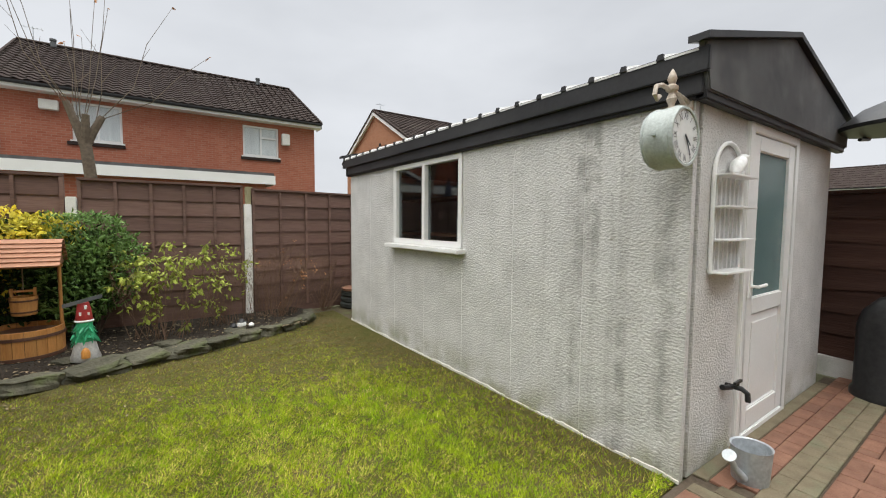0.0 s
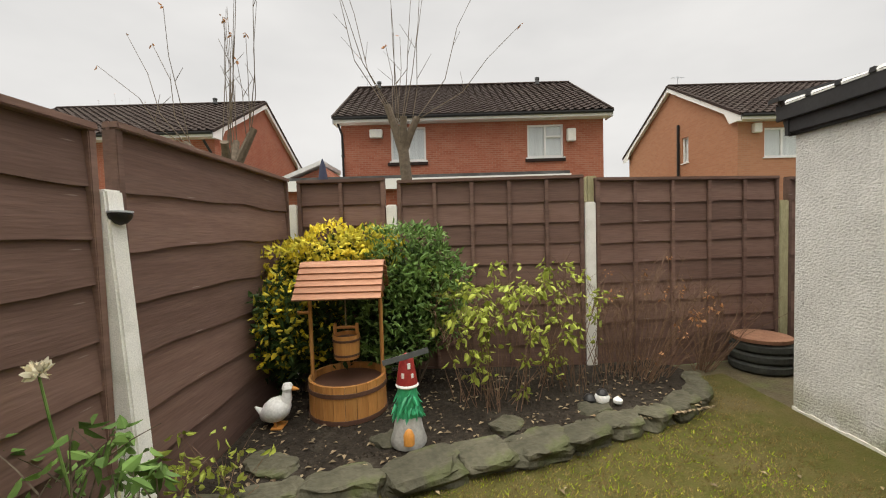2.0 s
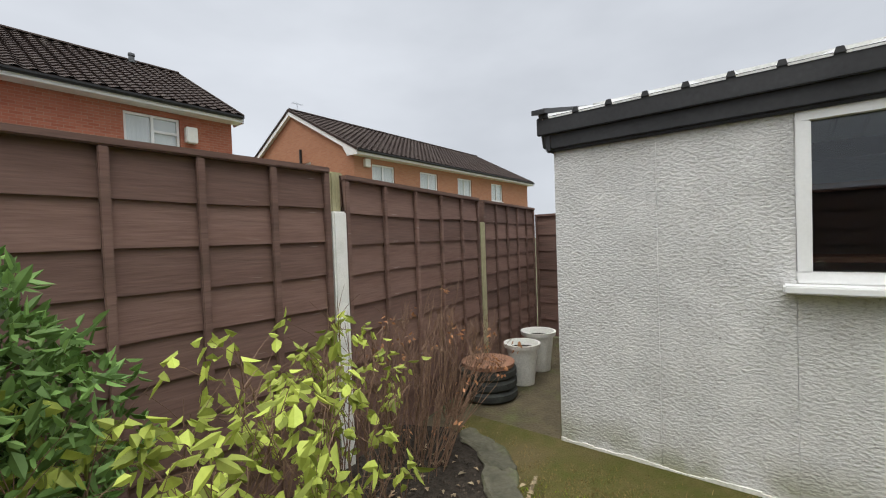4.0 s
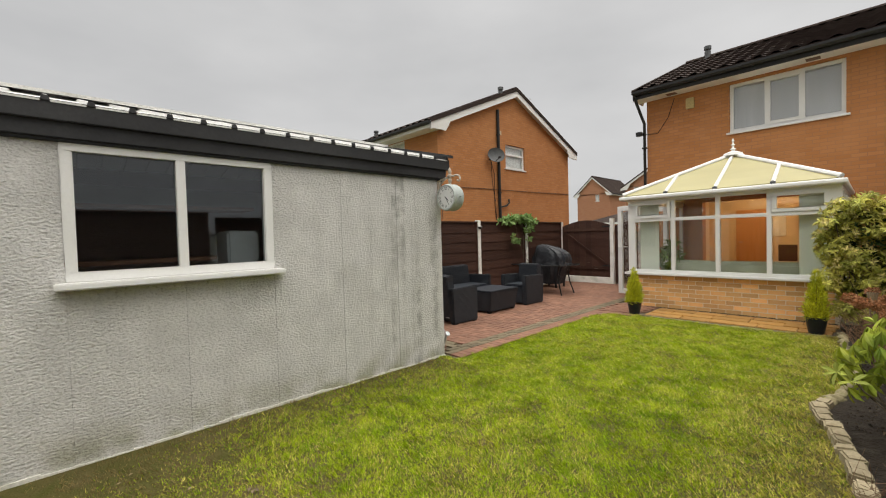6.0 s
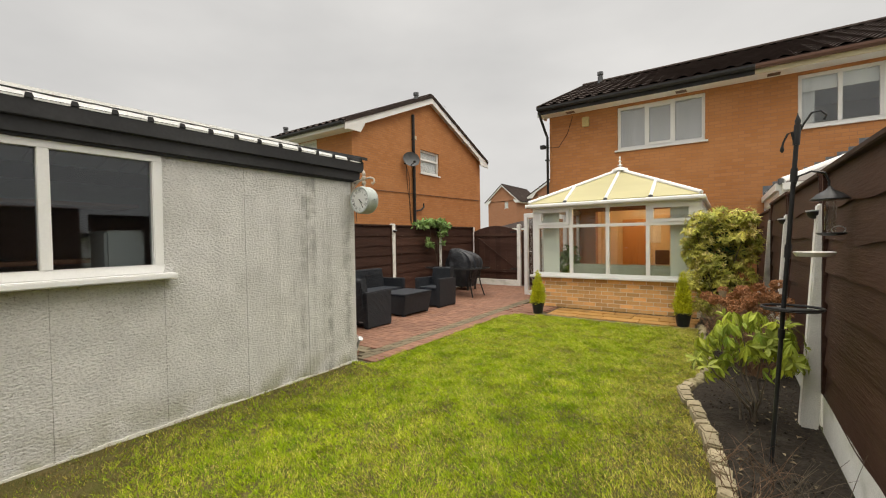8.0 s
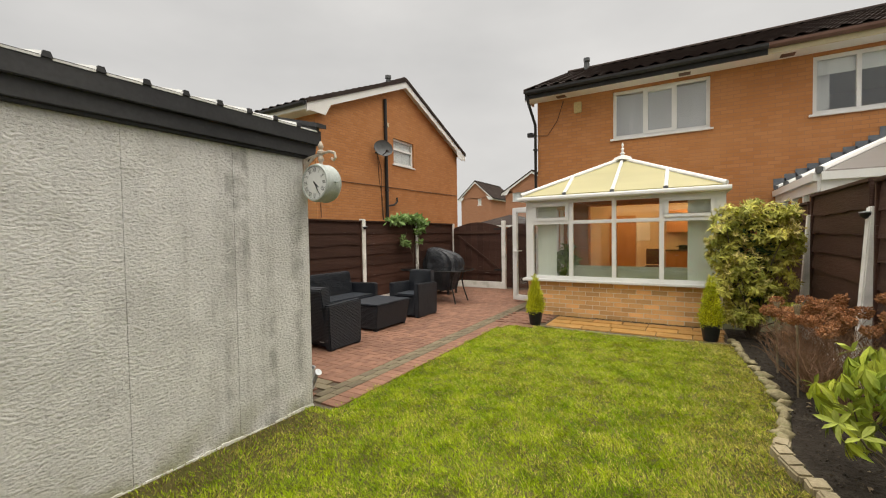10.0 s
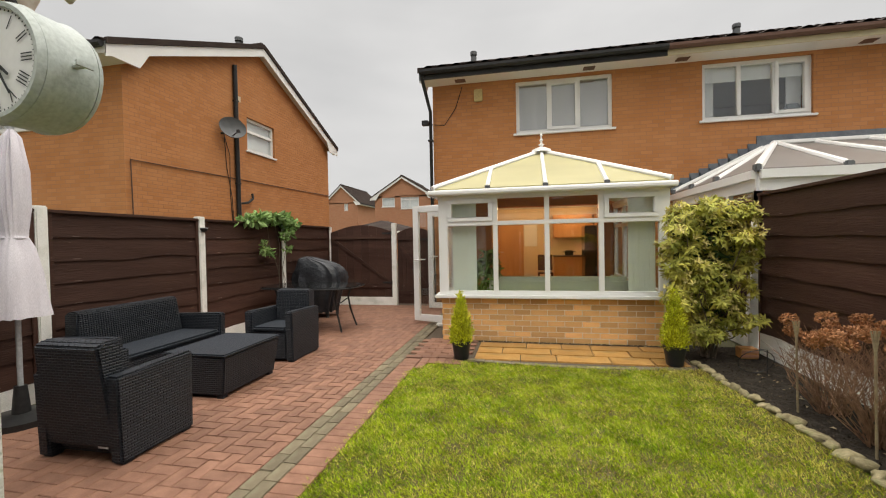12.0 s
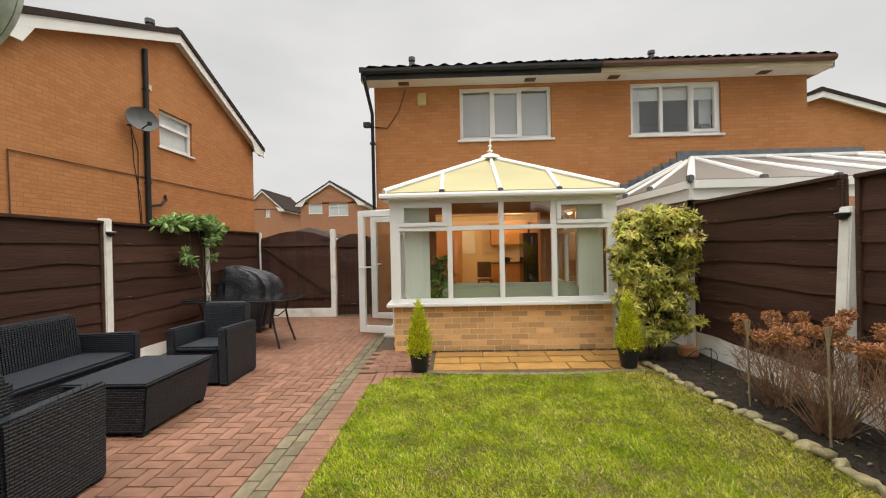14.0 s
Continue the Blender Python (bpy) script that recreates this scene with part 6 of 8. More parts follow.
single("upper_floor", B().box(-8.2, -15.7, 2.5, 0.2, -8.26, 2.62), M_CEIL, "floor between the storeys of the house", "floor", kind="structure")
single("upper_ceiling", B().box(-8.2, -15.7, 4.86, 0.2, -8.26, 4.9), M_CEIL, "upstairs ceiling", "ceiling", kind="structure")
single("upper_wall", B().box(-8.2, -11.6, 2.62, 0.2, -11.5, 4.86), M_CEIL, "pale upstairs wall seen through the windows", "wall", kind="structure")
single("upper_party_wall", B().box(-4.25, -11.5, 2.62, -4.1, -8.26, 4.86), M_CEIL, "pale wall between the two upstairs rooms", "wall", kind="structure")

# neighbour's conservatory over the fence
nc = thing("neighbour_conservatory", (-7.0, -6.5, 0), "neighbouring white conservatory with a grey glazed roof", "conservatory")
o = [Vector(p) for p in ((-4.36, -7.94, 2.27), (-4.36, -4.95, 2.24), (-9.6, -4.95, 2.24), (-9.6, -7.94, 2.24))]
rg = [Vector((-5.90, -7.6, 3.03)), Vector((-9.6, -7.6, 3.03)), Vector((-5.90, -7.94, 3.03)), Vector((-9.6, -7.94, 3.03))]
b = B()
for poly in ([o[0], o[1], rg[0], rg[2]], [o[1], o[2], rg[1], rg[0]], [rg[0], rg[1], rg[3], rg[2]]):
    k = len(poly)
    b.add(poly + [p + Vector((0, 0, 0.025)) for p in poly], [tuple(range(k))[::-1], tuple(range(k, 2 * k))] + [(i, (i + 1) % k, k + (i + 1) % k, k + i) for i in range(k)])
part("roof", b, M_POLY_GREY, nc, "grey translucent roof panels", world=True)
for p, q, r_ in ((o[0], rg[2], 0.05), (o[0].lerp(o[1], 0.62), rg[0], 0.04), (o[0].lerp(o[1], 0.3), rg[0].lerp(rg[2], 0.5), 0.035), (o[1], rg[0], 0.055)):
    part("glazing_bar", bar(p, q, r_), M_UPVC, nc, "white glazing bar", world=True, smooth=True)
    e = p + Vector((0.02, 0, 0.03))
    part("bar_end", B().box(e.x - 0.04, e.y - 0.04, e.z - 0.05, e.x + 0.03, e.y + 0.05, e.z + 0.045), M_GREYDISH, nc, world=True, bevel=0.01)
for xf, xr in ((-5.32, -5.98), (-6.3, -6.55), (-7.25, -7.35), (-8.2, -8.2), (-9.1, -9.1)):
    part("glazing_bar", bar(Vector((xf, -4.95, 2.24)), Vector((xr, -7.6, 3.03)), 0.045), M_UPVC, nc, "white glazing bar", world=True, smooth=True)
    part("bar_end", B().box(xf - 0.045, -4.97, 2.225, xf + 0.045, -4.90, 2.30), M_GREYDISH, nc, world=True, bevel=0.01)
part("ridge", B().box(-9.6, -7.66, 3.04, -5.86, -7.54, 3.12), M_UPVC, nc, world=True, bevel=0.02)
for p, q in ((o[0], o[1]), (o[1], o[2])):
    d = (q - p).normalized()
    s = Vector((d.y, -d.x, 0))
    for zz, hh, mt, nm in ((2.13, 0.11, M_UPVC, "gutter"), (1.98, 0.15, M_UPVC, "eaves_beam")):
        w = 0.08 if nm == "gutter" else 0.03
        vs = [p + s * w, q + s * w, q - s * w, p - s * w]
        part(nm, B().add([(v.x, v.y, zz) for v in vs] + [(v.x, v.y, zz + hh) for v in vs], [(3, 2, 1, 0), (4, 5, 6, 7), (0, 1, 5, 4), (1, 2, 6, 5), (2, 3, 7, 6), (3, 0, 4, 7)]), mt, nc, world=True)
    n = max(1, round((q - p).length / 0.75))
    for k in range(n + 1):
        c = p.lerp(q, k / n)
        part("post", B().box(c.x - 0.035, c.y - 0.035, 0.6, c.x + 0.035, c.y + 0.035, 1.98), M_UPVC, nc, world=True)
    vs = [p + s * 0.06, q + s * 0.06, q - s * 0.06, p - s * 0.06]
    part("dwarf_wall", B().add([(v.x, v.y, 0) for v in vs] + [(v.x, v.y, 0.6) for v in vs], [(3, 2, 1, 0), (4, 5, 6, 7), (0, 1, 5, 4), (1, 2, 6, 5), (2, 3, 7, 6), (3, 0, 4, 7)]), M_BRICK, nc, world=True)
    vs = [p + s * 0.003, q + s * 0.003, q - s * 0.003, p - s * 0.003]
    glassy(part("pane", B().add([(v.x, v.y, 0.6) for v in vs] + [(v.x, v.y, 1.98) for v in vs], [(3, 2, 1, 0), (4, 5, 6, 7), (0, 1, 5, 4), (1, 2, 6, 5), (2, 3, 7, 6), (3, 0, 4, 7)]), M_GLASS, nc, world=True))
part("flashing", B().box(-9.6, -7.968, 3.05, -5.80, -7.945, 3.30), M_LEAD, nc, "grey lead flashing", world=True)
for k in range(9):
    a = Vector((-4.30, 0, 2.30)).lerp(Vector((-5.82, 0, 3.05)), k / 9)
    part("flashing_step", B().box(a.x - 0.2, -7.968, a.z, a.x, -7.952, a.z + 0.19), M_LEAD, nc, world=True)


# ---- patio furniture ----
def woven(m, w=0.016, h=0.008):
    """Adds a moulded weave to a plastic."""
    n, l = m.node_tree.nodes, m.node_tree.links
    bs, co = n["Principled BSDF"], n["Texture Coordinate"]
    sp, ad, cb, bt, bp = n.new("ShaderNodeSeparateXYZ"), n.new("ShaderNodeMath"), n.new("ShaderNodeCombineXYZ"), n.new("ShaderNodeTexBrick"), n.new("ShaderNodeBump")
    l.new(co.outputs["Object"], sp.inputs[0])
    l.new(sp.outputs["X"], ad.inputs[0])
    l.new(sp.outputs["Y"], ad.inputs[1])
    l.new(ad.outputs[0], cb.inputs["X"])
    l.new(sp.outputs["Z"], cb.inputs["Y"])
    for k, v in (("Scale", 1.0), ("Brick Width", w), ("Row Height", h), ("Mortar Size", 0.005), ("Mortar Smooth", 1.0)):
        bt.inputs[k].default_value = v
    l.new(cb.outputs[0], bt.inputs["Vector"])
    bp.invert = True
    bp.inputs["Strength"].default_value, bp.inputs["Distance"].default_value = 1.0, 0.009
    l.new(bt.outputs["Fac"], bp.inputs["Height"])
    l.new(bp.outputs[0], bs.inputs["Normal"])


woven(M_RATTAN, 0.046, 0.019)


def rattan_seat(m, w, d, label, name="garden_armchair", category="armchair", group="rattan lounge set"):
    """A moulded rattan seat: x along its width from -w/2, front at +y = d/2, back at -d/2."""
    t = thing(name, m, label, category, group)
    aw, hb, ha, hs = 0.095, 0.80, 0.605, 0.36
    inset = 0.07 if w > 1 else 0.03
    x0, x1, y0, y1 = -w / 2, w / 2, -d / 2, d / 2
    part("base", B().box(x0 + aw, y0 + 0.08, 0.03, x1 - aw, y1 - 0.015, hs), M_RATTAN, t, bevel=0.012)
    for s in (-1, 1):
        xa, xb = (x0, x0 + aw) if s < 0 else (x1 - aw, x1)
        part("arm", B().prism([(y0 + 0.01, 0.012), (y1 - 0.01, 0.012), (y1, ha - 0.02), (y1 - 0.01, ha), (y0 - 0.01, ha - 0.02)], "x", xa, xb), M_RATTAN, t, bevel=0.014)
        for y in (y0 + 0.07, y1 - 0.07):
            xm = (xa + xb) / 2
            part("foot", B().box(xm - 0.035, y - 0.035, 0, xm + 0.035, y + 0.035, 0.03), M_RATTAN, t)
    xl, xr = x0 + aw * 0.6, x1 - aw * 0.6
    prof = [(y0 + 0.02, 0.10), (y0 + 0.16, 0.10), (y0 + 0.10, hb), (y0 + 0.0, hb + 0.01), (y0 - 0.06, hb - 0.02)]
    shrink = [0.0, 0.0, inset, inset, inset]
    k5 = len(prof)
    part("backrest", B().add([(xl + i_, y, z) for (y, z), i_ in zip(prof, shrink)] + [(xr - i_, y, z) for (y, z), i_ in zip(prof, shrink)],
                             [tuple(range(k5))[::-1], tuple(range(k5, 2 * k5))] + [(k, (k + 1) % k5, k5 + (k + 1) % k5, k5 + k) for k in range(k5)]), M_RATTAN, t, bevel=0.014)
    rib_mesh = B().prism([(y0 + 0.140, 0.40), (y0 + 0.147, 0.40), (y0 + 0.107, hb - 0.025), (y0 + 0.100, hb - 0.025)], "x", -0.007, 0.007).mesh("rib", M_RATTAN)
    n_ribs = int((xr - xl - 2 * inset - 0.02) / 0.024)
    for k in range(n_ribs):
        part("rib", rib_mesh, M_RATTAN, t, m=Matrix.Translation(((xl + xr) / 2 + (k - (n_ribs - 1) / 2) * 0.024, 0, 0)))
    part("cushion", B().box(x0 + aw + 0.004, y0 + 0.15, hs, x1 - aw - 0.004, y1 - 0.005, hs + 0.055), M_RATTAN_TOP, t, "dark grey seat pad", bevel=0.02)
    part("maker_plate", B().box(x1 - 0.2, y0 + 0.02, 0.10, x1 - 0.12, y0 + 0.024, 0.115) if w < 1 else B().box(x1 - 0.2, y1 - 0.02, 0.1, x1 - 0.12, y1 - 0.012, 0.115), M_GALV, t, "small silver plate")
    return t


rattan_seat(pose(1.40, -1.52, 0.016, 0, 0, 180), 0.69, 0.60, "graphite rattan-effect garden armchair with its back to the garage")
rattan_seat(pose(1.55, -3.79, 0.016, 0, 0, 0), 0.64, 0.64, "graphite rattan-effect garden armchair beside the glass table")
rattan_seat(pose(2.41, -2.73, 0.016, 0, 0, 90), 1.38, 0.66, "graphite rattan-effect two-seat garden sofa against the fence", "garden_sofa", "sofa")
ct = thing("coffee_table", (1.505, -2.715, 0.016), "graphite rattan-effect garden coffee table with a flat top", "coffee table", "rattan lounge set")
part("body", B().add([(-0.275, -0.385, 0.03), (0.275, -0.385, 0.03), (0.275, 0.385, 0.03), (-0.275, 0.385, 0.03), (-0.33, -0.42, 0.395), (0.33, -0.42, 0.395), (0.33, 0.42, 0.395), (-0.33, 0.42, 0.395)],
                     [(3, 2, 1, 0), (4, 5, 6, 7), (0, 1, 5, 4), (1, 2, 6, 5), (2, 3, 7, 6), (3, 0, 4, 7)]), M_RATTAN, ct, bevel=0.012)
part("tabletop", B().box(-0.335, -0.425, 0.395, 0.335, 0.425, 0.422), M_RATTAN_TOP, ct, "dark grey table top", bevel=0.012)
for x in (-0.235, 0.235):
    for y in (-0.345, 0.345):
        part("foot", B().box(x - 0.03, y - 0.03, 0, x + 0.03, y + 0.03, 0.04), M_RATTAN, ct)

gt = thing("glass_table", (1.99, -5.36, 0.016), "black glass garden dining table with curved metal legs", "table")
rr = [(0.80 * math.copysign(abs(math.cos(a)) ** 0.45, math.cos(a)), 0.46 * math.copysign(abs(math.sin(a)) ** 0.45, math.sin(a))) for a in (2 * math.pi * k / 40 for k in range(40))]
part("tabletop", B().prism(rr, "z", 0.705, 0.718), M_BLACKGLASS, gt, "black tempered glass top", bevel=0.003)
part("rim", B().tube([(x * 0.99, y * 0.99, 0.695) for x, y in rr + rr[:1]], 0.014, 8, caps=False), M_BLACKMETAL, gt, smooth=True)
for sx in (-1, 1):
    for sy in (-1, 1):
        part("leg", B().tube([(sx * 0.55, sy * 0.27, 0.70), (sx * 0.50, sy * 0.24, 0.5), (sx * 0.53, sy * 0.25, 0.3), (sx * 0.62, sy * 0.29, 0.0)], 0.016, 8), M_BLACKMETAL, gt, smooth=True)
    part("stretcher", B().tube([(sx * 0.5, -0.24, 0.48), (sx * 0.47, 0, 0.42), (sx * 0.5, 0.24, 0.48)], 0.01, 8), M_BLACKMETAL, gt, smooth=True)


def draped(seed, prof, sx, sy, n=44, wob=0.05, q=0.55, lean=0.0):
    """A loose cover: rings of (scale, height) with folds."""
    vs, m = [], len(prof)
    for s, z in prof:
        for k in range(n):
            a = 2 * math.pi * k / n
            c, d = math.cos(a), math.sin(a)
            f = 1 + wob * (1.2 - z) * noise.noise(Vector((math.cos(a) * 3 + seed, math.sin(a) * 3, z * 1.2)))
            f += 0.02 * math.sin(a * 9 + 2 * noise.noise(Vector((a, z * 2, seed)))) * (1.1 - z)
            vs.append((sx * s * f * math.copysign(abs(c) ** q, c) + lean * max(0, z - 0.7), sy * s * f * math.copysign(abs(d) ** q, d), z + 0.012 * noise.noise(Vector((c * 4, d * 4, z * 5 + seed)))))
    fs = [(i * n + k, i * n + (k + 1) % n, (i + 1) * n + (k + 1) % n, (i + 1) * n + k) for i in range(m - 1) for k in range(n)] + [tuple(range((m - 1) * n, m * n))]
    return B().add(vs, fs)


def barbecue_cover(rows, depth, n=96):
    """A creased cover: rows of (height, left, right, share of the depth), with sharp hanging folds."""
    vs = []
    for z, xa, xb, sy in rows:
        for k in range(n):
            a = 2 * math.pi * k / n
            c, d = math.cos(a), math.sin(a)
            hang = max(0.0, min(1.0, (1.15 - z) * 2.2))
            fold = 1 - 0.17 * (0.25 + 0.75 * hang) * abs(math.sin(a * 5.5 + 1.4 * noise.noise(Vector((c * 2, d * 2, z * 0.9)))))
            fold += 0.09 * noise.noise(Vector((c * 3, d * 3, z * 4 + 5)))
            vs.append(((xa + xb) / 2 + (xb - xa) / 2 * fold * math.copysign(abs(c) ** 0.55, c), depth * sy * fold * math.copysign(abs(d) ** 0.55, d), z + 0.02 * noise.noise(Vector((c * 4, d * 4, z * 3)))))
    m = len(rows)
    return B().add(vs, [(i * n + k, i * n + (k + 1) % n, (i + 1) * n + (k + 1) % n, (i + 1) * n + k) for i in range(m - 1) for k in range(n)] + [tuple(range((m - 1) * n, m * n))])


bq = thing("covered_barbecue", (2.42, -6.42, 0.016), "barbecue under a creased black tarpaulin cover", "barbecue")
part("cover", barbecue_cover([(0.10, -0.30, 0.34, 0.8), (0.30, -0.33, 0.36, 0.85), (0.50, -0.40, 0.42, 0.92), (0.64, -0.50, 0.50, 1.0), (0.74, -0.52, 0.51, 1.0), (0.84, -0.49, 0.50, 0.98),
                              (0.92, -0.42, 0.49, 0.92), (0.99, -0.32, 0.47, 0.84), (1.05, -0.18, 0.45, 0.74), (1.09, 0.0, 0.43, 0.62), (1.125, 0.12, 0.40, 0.46), (1.145, 0.2, 0.36, 0.25), (1.15, 0.25, 0.31, 0.05)], 0.34), M_COVER, bq, smooth=True)
for x in (-0.22, 0.24):
    for y in (-0.2, 0.2):
        part("leg", B().tube([(x, y, 0), (x, y, 0.2)], 0.03, 8), M_BLACKMETAL, bq)

pl = thing("parasol", (2.56, -1.66, 0.016), "closed pale lilac garden parasol tied round its pole", "parasol")
part("pole", B().tube([(0, 0, 0.05), (0, 0, 2.42)], 0.019, 10), M_GALV, pl, smooth=True)
part("canopy", draped(9, [(1.15, 0.86), (1.05, 1.0), (0.95, 1.2), (0.70, 1.42), (0.48, 1.5), (0.50, 1.56), (0.62, 1.75), (0.55, 2.05), (0.30, 2.32), (0.1, 2.38)], 0.15, 0.15, n=60, wob=0.5), M_LILAC, pl, smooth=True)
part("tie", B().lathe([(0.078, 1.485), (0.084, 1.50), (0.078, 1.515)], 20), M_LILAC, pl)
part("finial", B().lathe([(0.02, 2.38), (0.03, 2.41), (0.01, 2.46)], 10), M_GALV, pl, smooth=True)
part("base", B().lathe([(0.25, 0.0), (0.25, 0.05), (0.06, 0.08), (0.04, 0.3), (0.03, 0.3)], 24), M_BLACKMETAL, pl, "black round parasol base", smooth=True)

ht = thing("patio_heater", (2.62, -0.47, 0.003), "black mushroom patio heater beside the garage door", "heater")
part("base", B().lathe([(0.25, 0.0), (0.25, 0.06), (0.23, 0.09), (0.23, 0.62), (0.20, 0.74), (0.10, 0.86), (0.04, 0.88)], 28), M_BLACKMETAL, ht, smooth=True)
part("post", B().tube([(0, 0, 0.86), (0, 0, 2.05)], 0.03, 10), M_BLACKMETAL, ht, smooth=True)
part("burner", B().lathe([(0.05, 2.0), (0.09, 2.05), (0.09, 2.24), (0.06, 2.28)], 16), M_GALV, ht, smooth=True)
part("reflector", B().lathe([(0.44, 2.25), (0.45, 2.28), (0.30, 2.42), (0.10, 2.51), (0.02, 2.52)], 32), M_BLACKMETAL, ht, smooth=True)


# ---- conifers in pots ----
def conifer(m, label, seed, h=0.50):
    t = thing("potted_conifer", m, label, "potted plant", "potted conifers")
    part("pot", B().lathe([(0.075, 0), (0.085, 0.01), (0.115, 0.20), (0.122, 0.20), (0.122, 0.22), (0.108, 0.22), (0.1, 0.19), (0.01, 0.185)], 24), M_POT, t, smooth=True)
    part("trunk", B().tube([(0, 0, 0.18), (0, 0, 0.2 + h * 0.8)], 0.01, 6, 0.004), M_TWIG, t)
    cs = [(0.0, 0.0, 0.24 + h * k / 9, 0.148 * (1 - k / 9.5) ** 0.8 * (0.85 if k == 0 else 1), 0.148 * (1 - k / 9.5) ** 0.8, 0.085) for k in range(9)]
    part("foliage", leaves(cs, 2800, 0.045, 0.013, L_CONIFER, "foliage", seed, up=1.4, shell=0.6, radial=True), L_CONIFER, t)


conifer((-0.72, -3.93, 0.012), "small golden conifer in a black pot by the lawn", 11, 0.54)
conifer((-3.08, -3.99, 0.012), "small golden conifer in a black pot by the large shrub", 12, 0.58)


# ---- planting ----
def shrub(name, base, lobes, n, ln, wd, material, label, seed, stem_mat=None, tips=10, r=0.012, up=0.3, shell=0.5, droop=0.0, category="shrub"):
    """Lobes are in the shrub's own coordinates, above its base."""
    t = thing(name, base, label, category)
    rg_ = random.Random(seed)
    tp = []
    for k in range(tips):
        c = lobes[k % len(lobes)]
        tp.append((c[0] + rg_.uniform(-.6, .6) * c[3], c[1] + rg_.uniform(-.6, .6) * c[4], c[2] + rg_.uniform(0, .7) * c[5]))
    part("branchwork", stems(B(), (0, 0, 0.0), tp, r, seed), stem_mat or M_TWIG, t)
    part("foliage", leaves(lobes, n, ln, wd, material, "foliage", seed, up, shell, droop), material, t)
    return t


def whorls(lobes, n, per, length, width, material, name, seed, rise=0.35, droop=0.0):
    """n rosettes of pointed leaves about the shells of ellipsoids, each rosette facing outwards."""
    rng = np.random.default_rng(seed)
    vol = np.array([c[3] * c[4] * c[5] for c in lobes]) ** 0.67
    c = np.array(lobes)[rng.choice(len(lobes), n, p=vol / vol.sum())]
    d = rng.normal(size=(n, 3))
    d /= np.linalg.norm(d, axis=1)[:, None]
    p = c[:, :3] + d * c[:, 3:] * (0.78 + 0.3 * rng.random(n))[:, None]
    p[:, 2] = np.maximum(p[:, 2], 0.05)
    ax = d * 0.7 + np.array([0, 0, 0.55]) + rng.normal(size=(n, 3)) * 0.25
    ax /= np.linalg.norm(ax, axis=1)[:, None]
    u = np.cross(ax, rng.normal(size=(n, 3)))
    u /= np.linalg.norm(u, axis=1)[:, None]
    w = np.cross(ax, u)
    vs, fs = [], []
    for k in range(per):
        a = 2 * np.pi * k / per + rng.random(n) * 0.6
        el = rise + rng.normal(size=n) * 0.25
        out = (u * np.cos(a)[:, None] + w * np.sin(a)[:, None]) * np.cos(el)[:, None] + ax * np.sin(el)[:, None]
        out[:, 2] -= droop
        out /= np.linalg.norm(out, axis=1)[:, None]
        sd = np.cross(out, ax)
        sd /= np.linalg.norm(sd, axis=1)[:, None]
        nn = np.cross(sd, out)
        ln = (length * (0.65 + 0.6 * rng.random(n)))[:, None]
        wd = (width * (0.75 + 0.5 * rng.random(n)))[:, None]
        q = np.stack([p, p + out * ln * 0.35 + sd * wd * 0.40, p + out * ln * 0.7 + sd * wd * 0.42 - nn * ln * 0.05, p + out * ln - nn * ln * 0.2,
                      p + out * ln * 0.7 - sd * wd * 0.42 - nn * ln * 0.05, p + out * ln * 0.35 - sd * wd * 0.40, p + out * ln * 0.5 - nn * wd * 0.12], 1)
        o_ = sum(len(x) for x in vs)
        vs.append(q.reshape(-1, 3))
        for i in range(n):
            b_ = o_ + 7 * i
            fs += [(b_, b_ + 1, b_ + 6), (b_ + 1, b_ + 2, b_ + 6), (b_ + 2, b_ + 3, b_ + 6), (b_ + 3, b_ + 4, b_ + 6), (b_ + 4, b_ + 5, b_ + 6), (b_ + 5, b_, b_ + 6)]
    return raw_mesh(name, np.concatenate(vs).tolist(), fs, material)


# olive evergreen against the conservatory corner
rg_ = random.Random(19)
BIG = [(0.0, 0.0, 1.45, 0.40, 0.26, 0.28), (-0.22, 0, 1.68, 0.26, 0.22, 0.16), (0.24, 0.0, 1.60, 0.22, 0.22, 0.22), (0.30, 0.05, 1.15, 0.20, 0.22, 0.26), (-0.32, 0.0, 1.30, 0.20, 0.22, 0.26), (0.05, 0.08, 0.95, 0.30, 0.24, 0.22), (0.30, 0.05, 0.75, 0.20, 0.2, 0.18), (-0.08, 0.06, 0.6, 0.28, 0.2, 0.22), (0.12, 0.08, 0.32, 0.25, 0.18, 0.14)]
BIG += [(rg_.uniform(-.5, .46), rg_.uniform(-.05, .32), rg_.uniform(.3, 1.82), .10, .10, .05) for _ in range(46)]
big = thing("evergreen_shrub", (-3.56, -4.40, 0.01), "large olive green evergreen shrub beside the conservatory", "shrub")
part("branchwork", stems(B(), (0, 0, 0), [(c[0] * 0.8, c[1], c[2]) for c in BIG[:28]], 0.011, 21), M_TWIG, big)
part("foliage", whorls(BIG, 1150, 9, 0.085, 0.026, L_PIERIS, "foliage", 21, 0.15, 0.25), L_PIERIS, big)
part("young_foliage", whorls(BIG, 480, 7, 0.06, 0.02, L_PIERIS_PALE, "young_foliage", 22, 0.7), L_PIERIS_PALE, big, "pale yellow young leaf tips")
# dark leaves inside put the shade of the gaps into the colour
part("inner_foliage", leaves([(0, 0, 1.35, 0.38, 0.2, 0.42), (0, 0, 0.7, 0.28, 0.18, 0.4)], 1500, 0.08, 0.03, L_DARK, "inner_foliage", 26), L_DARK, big)

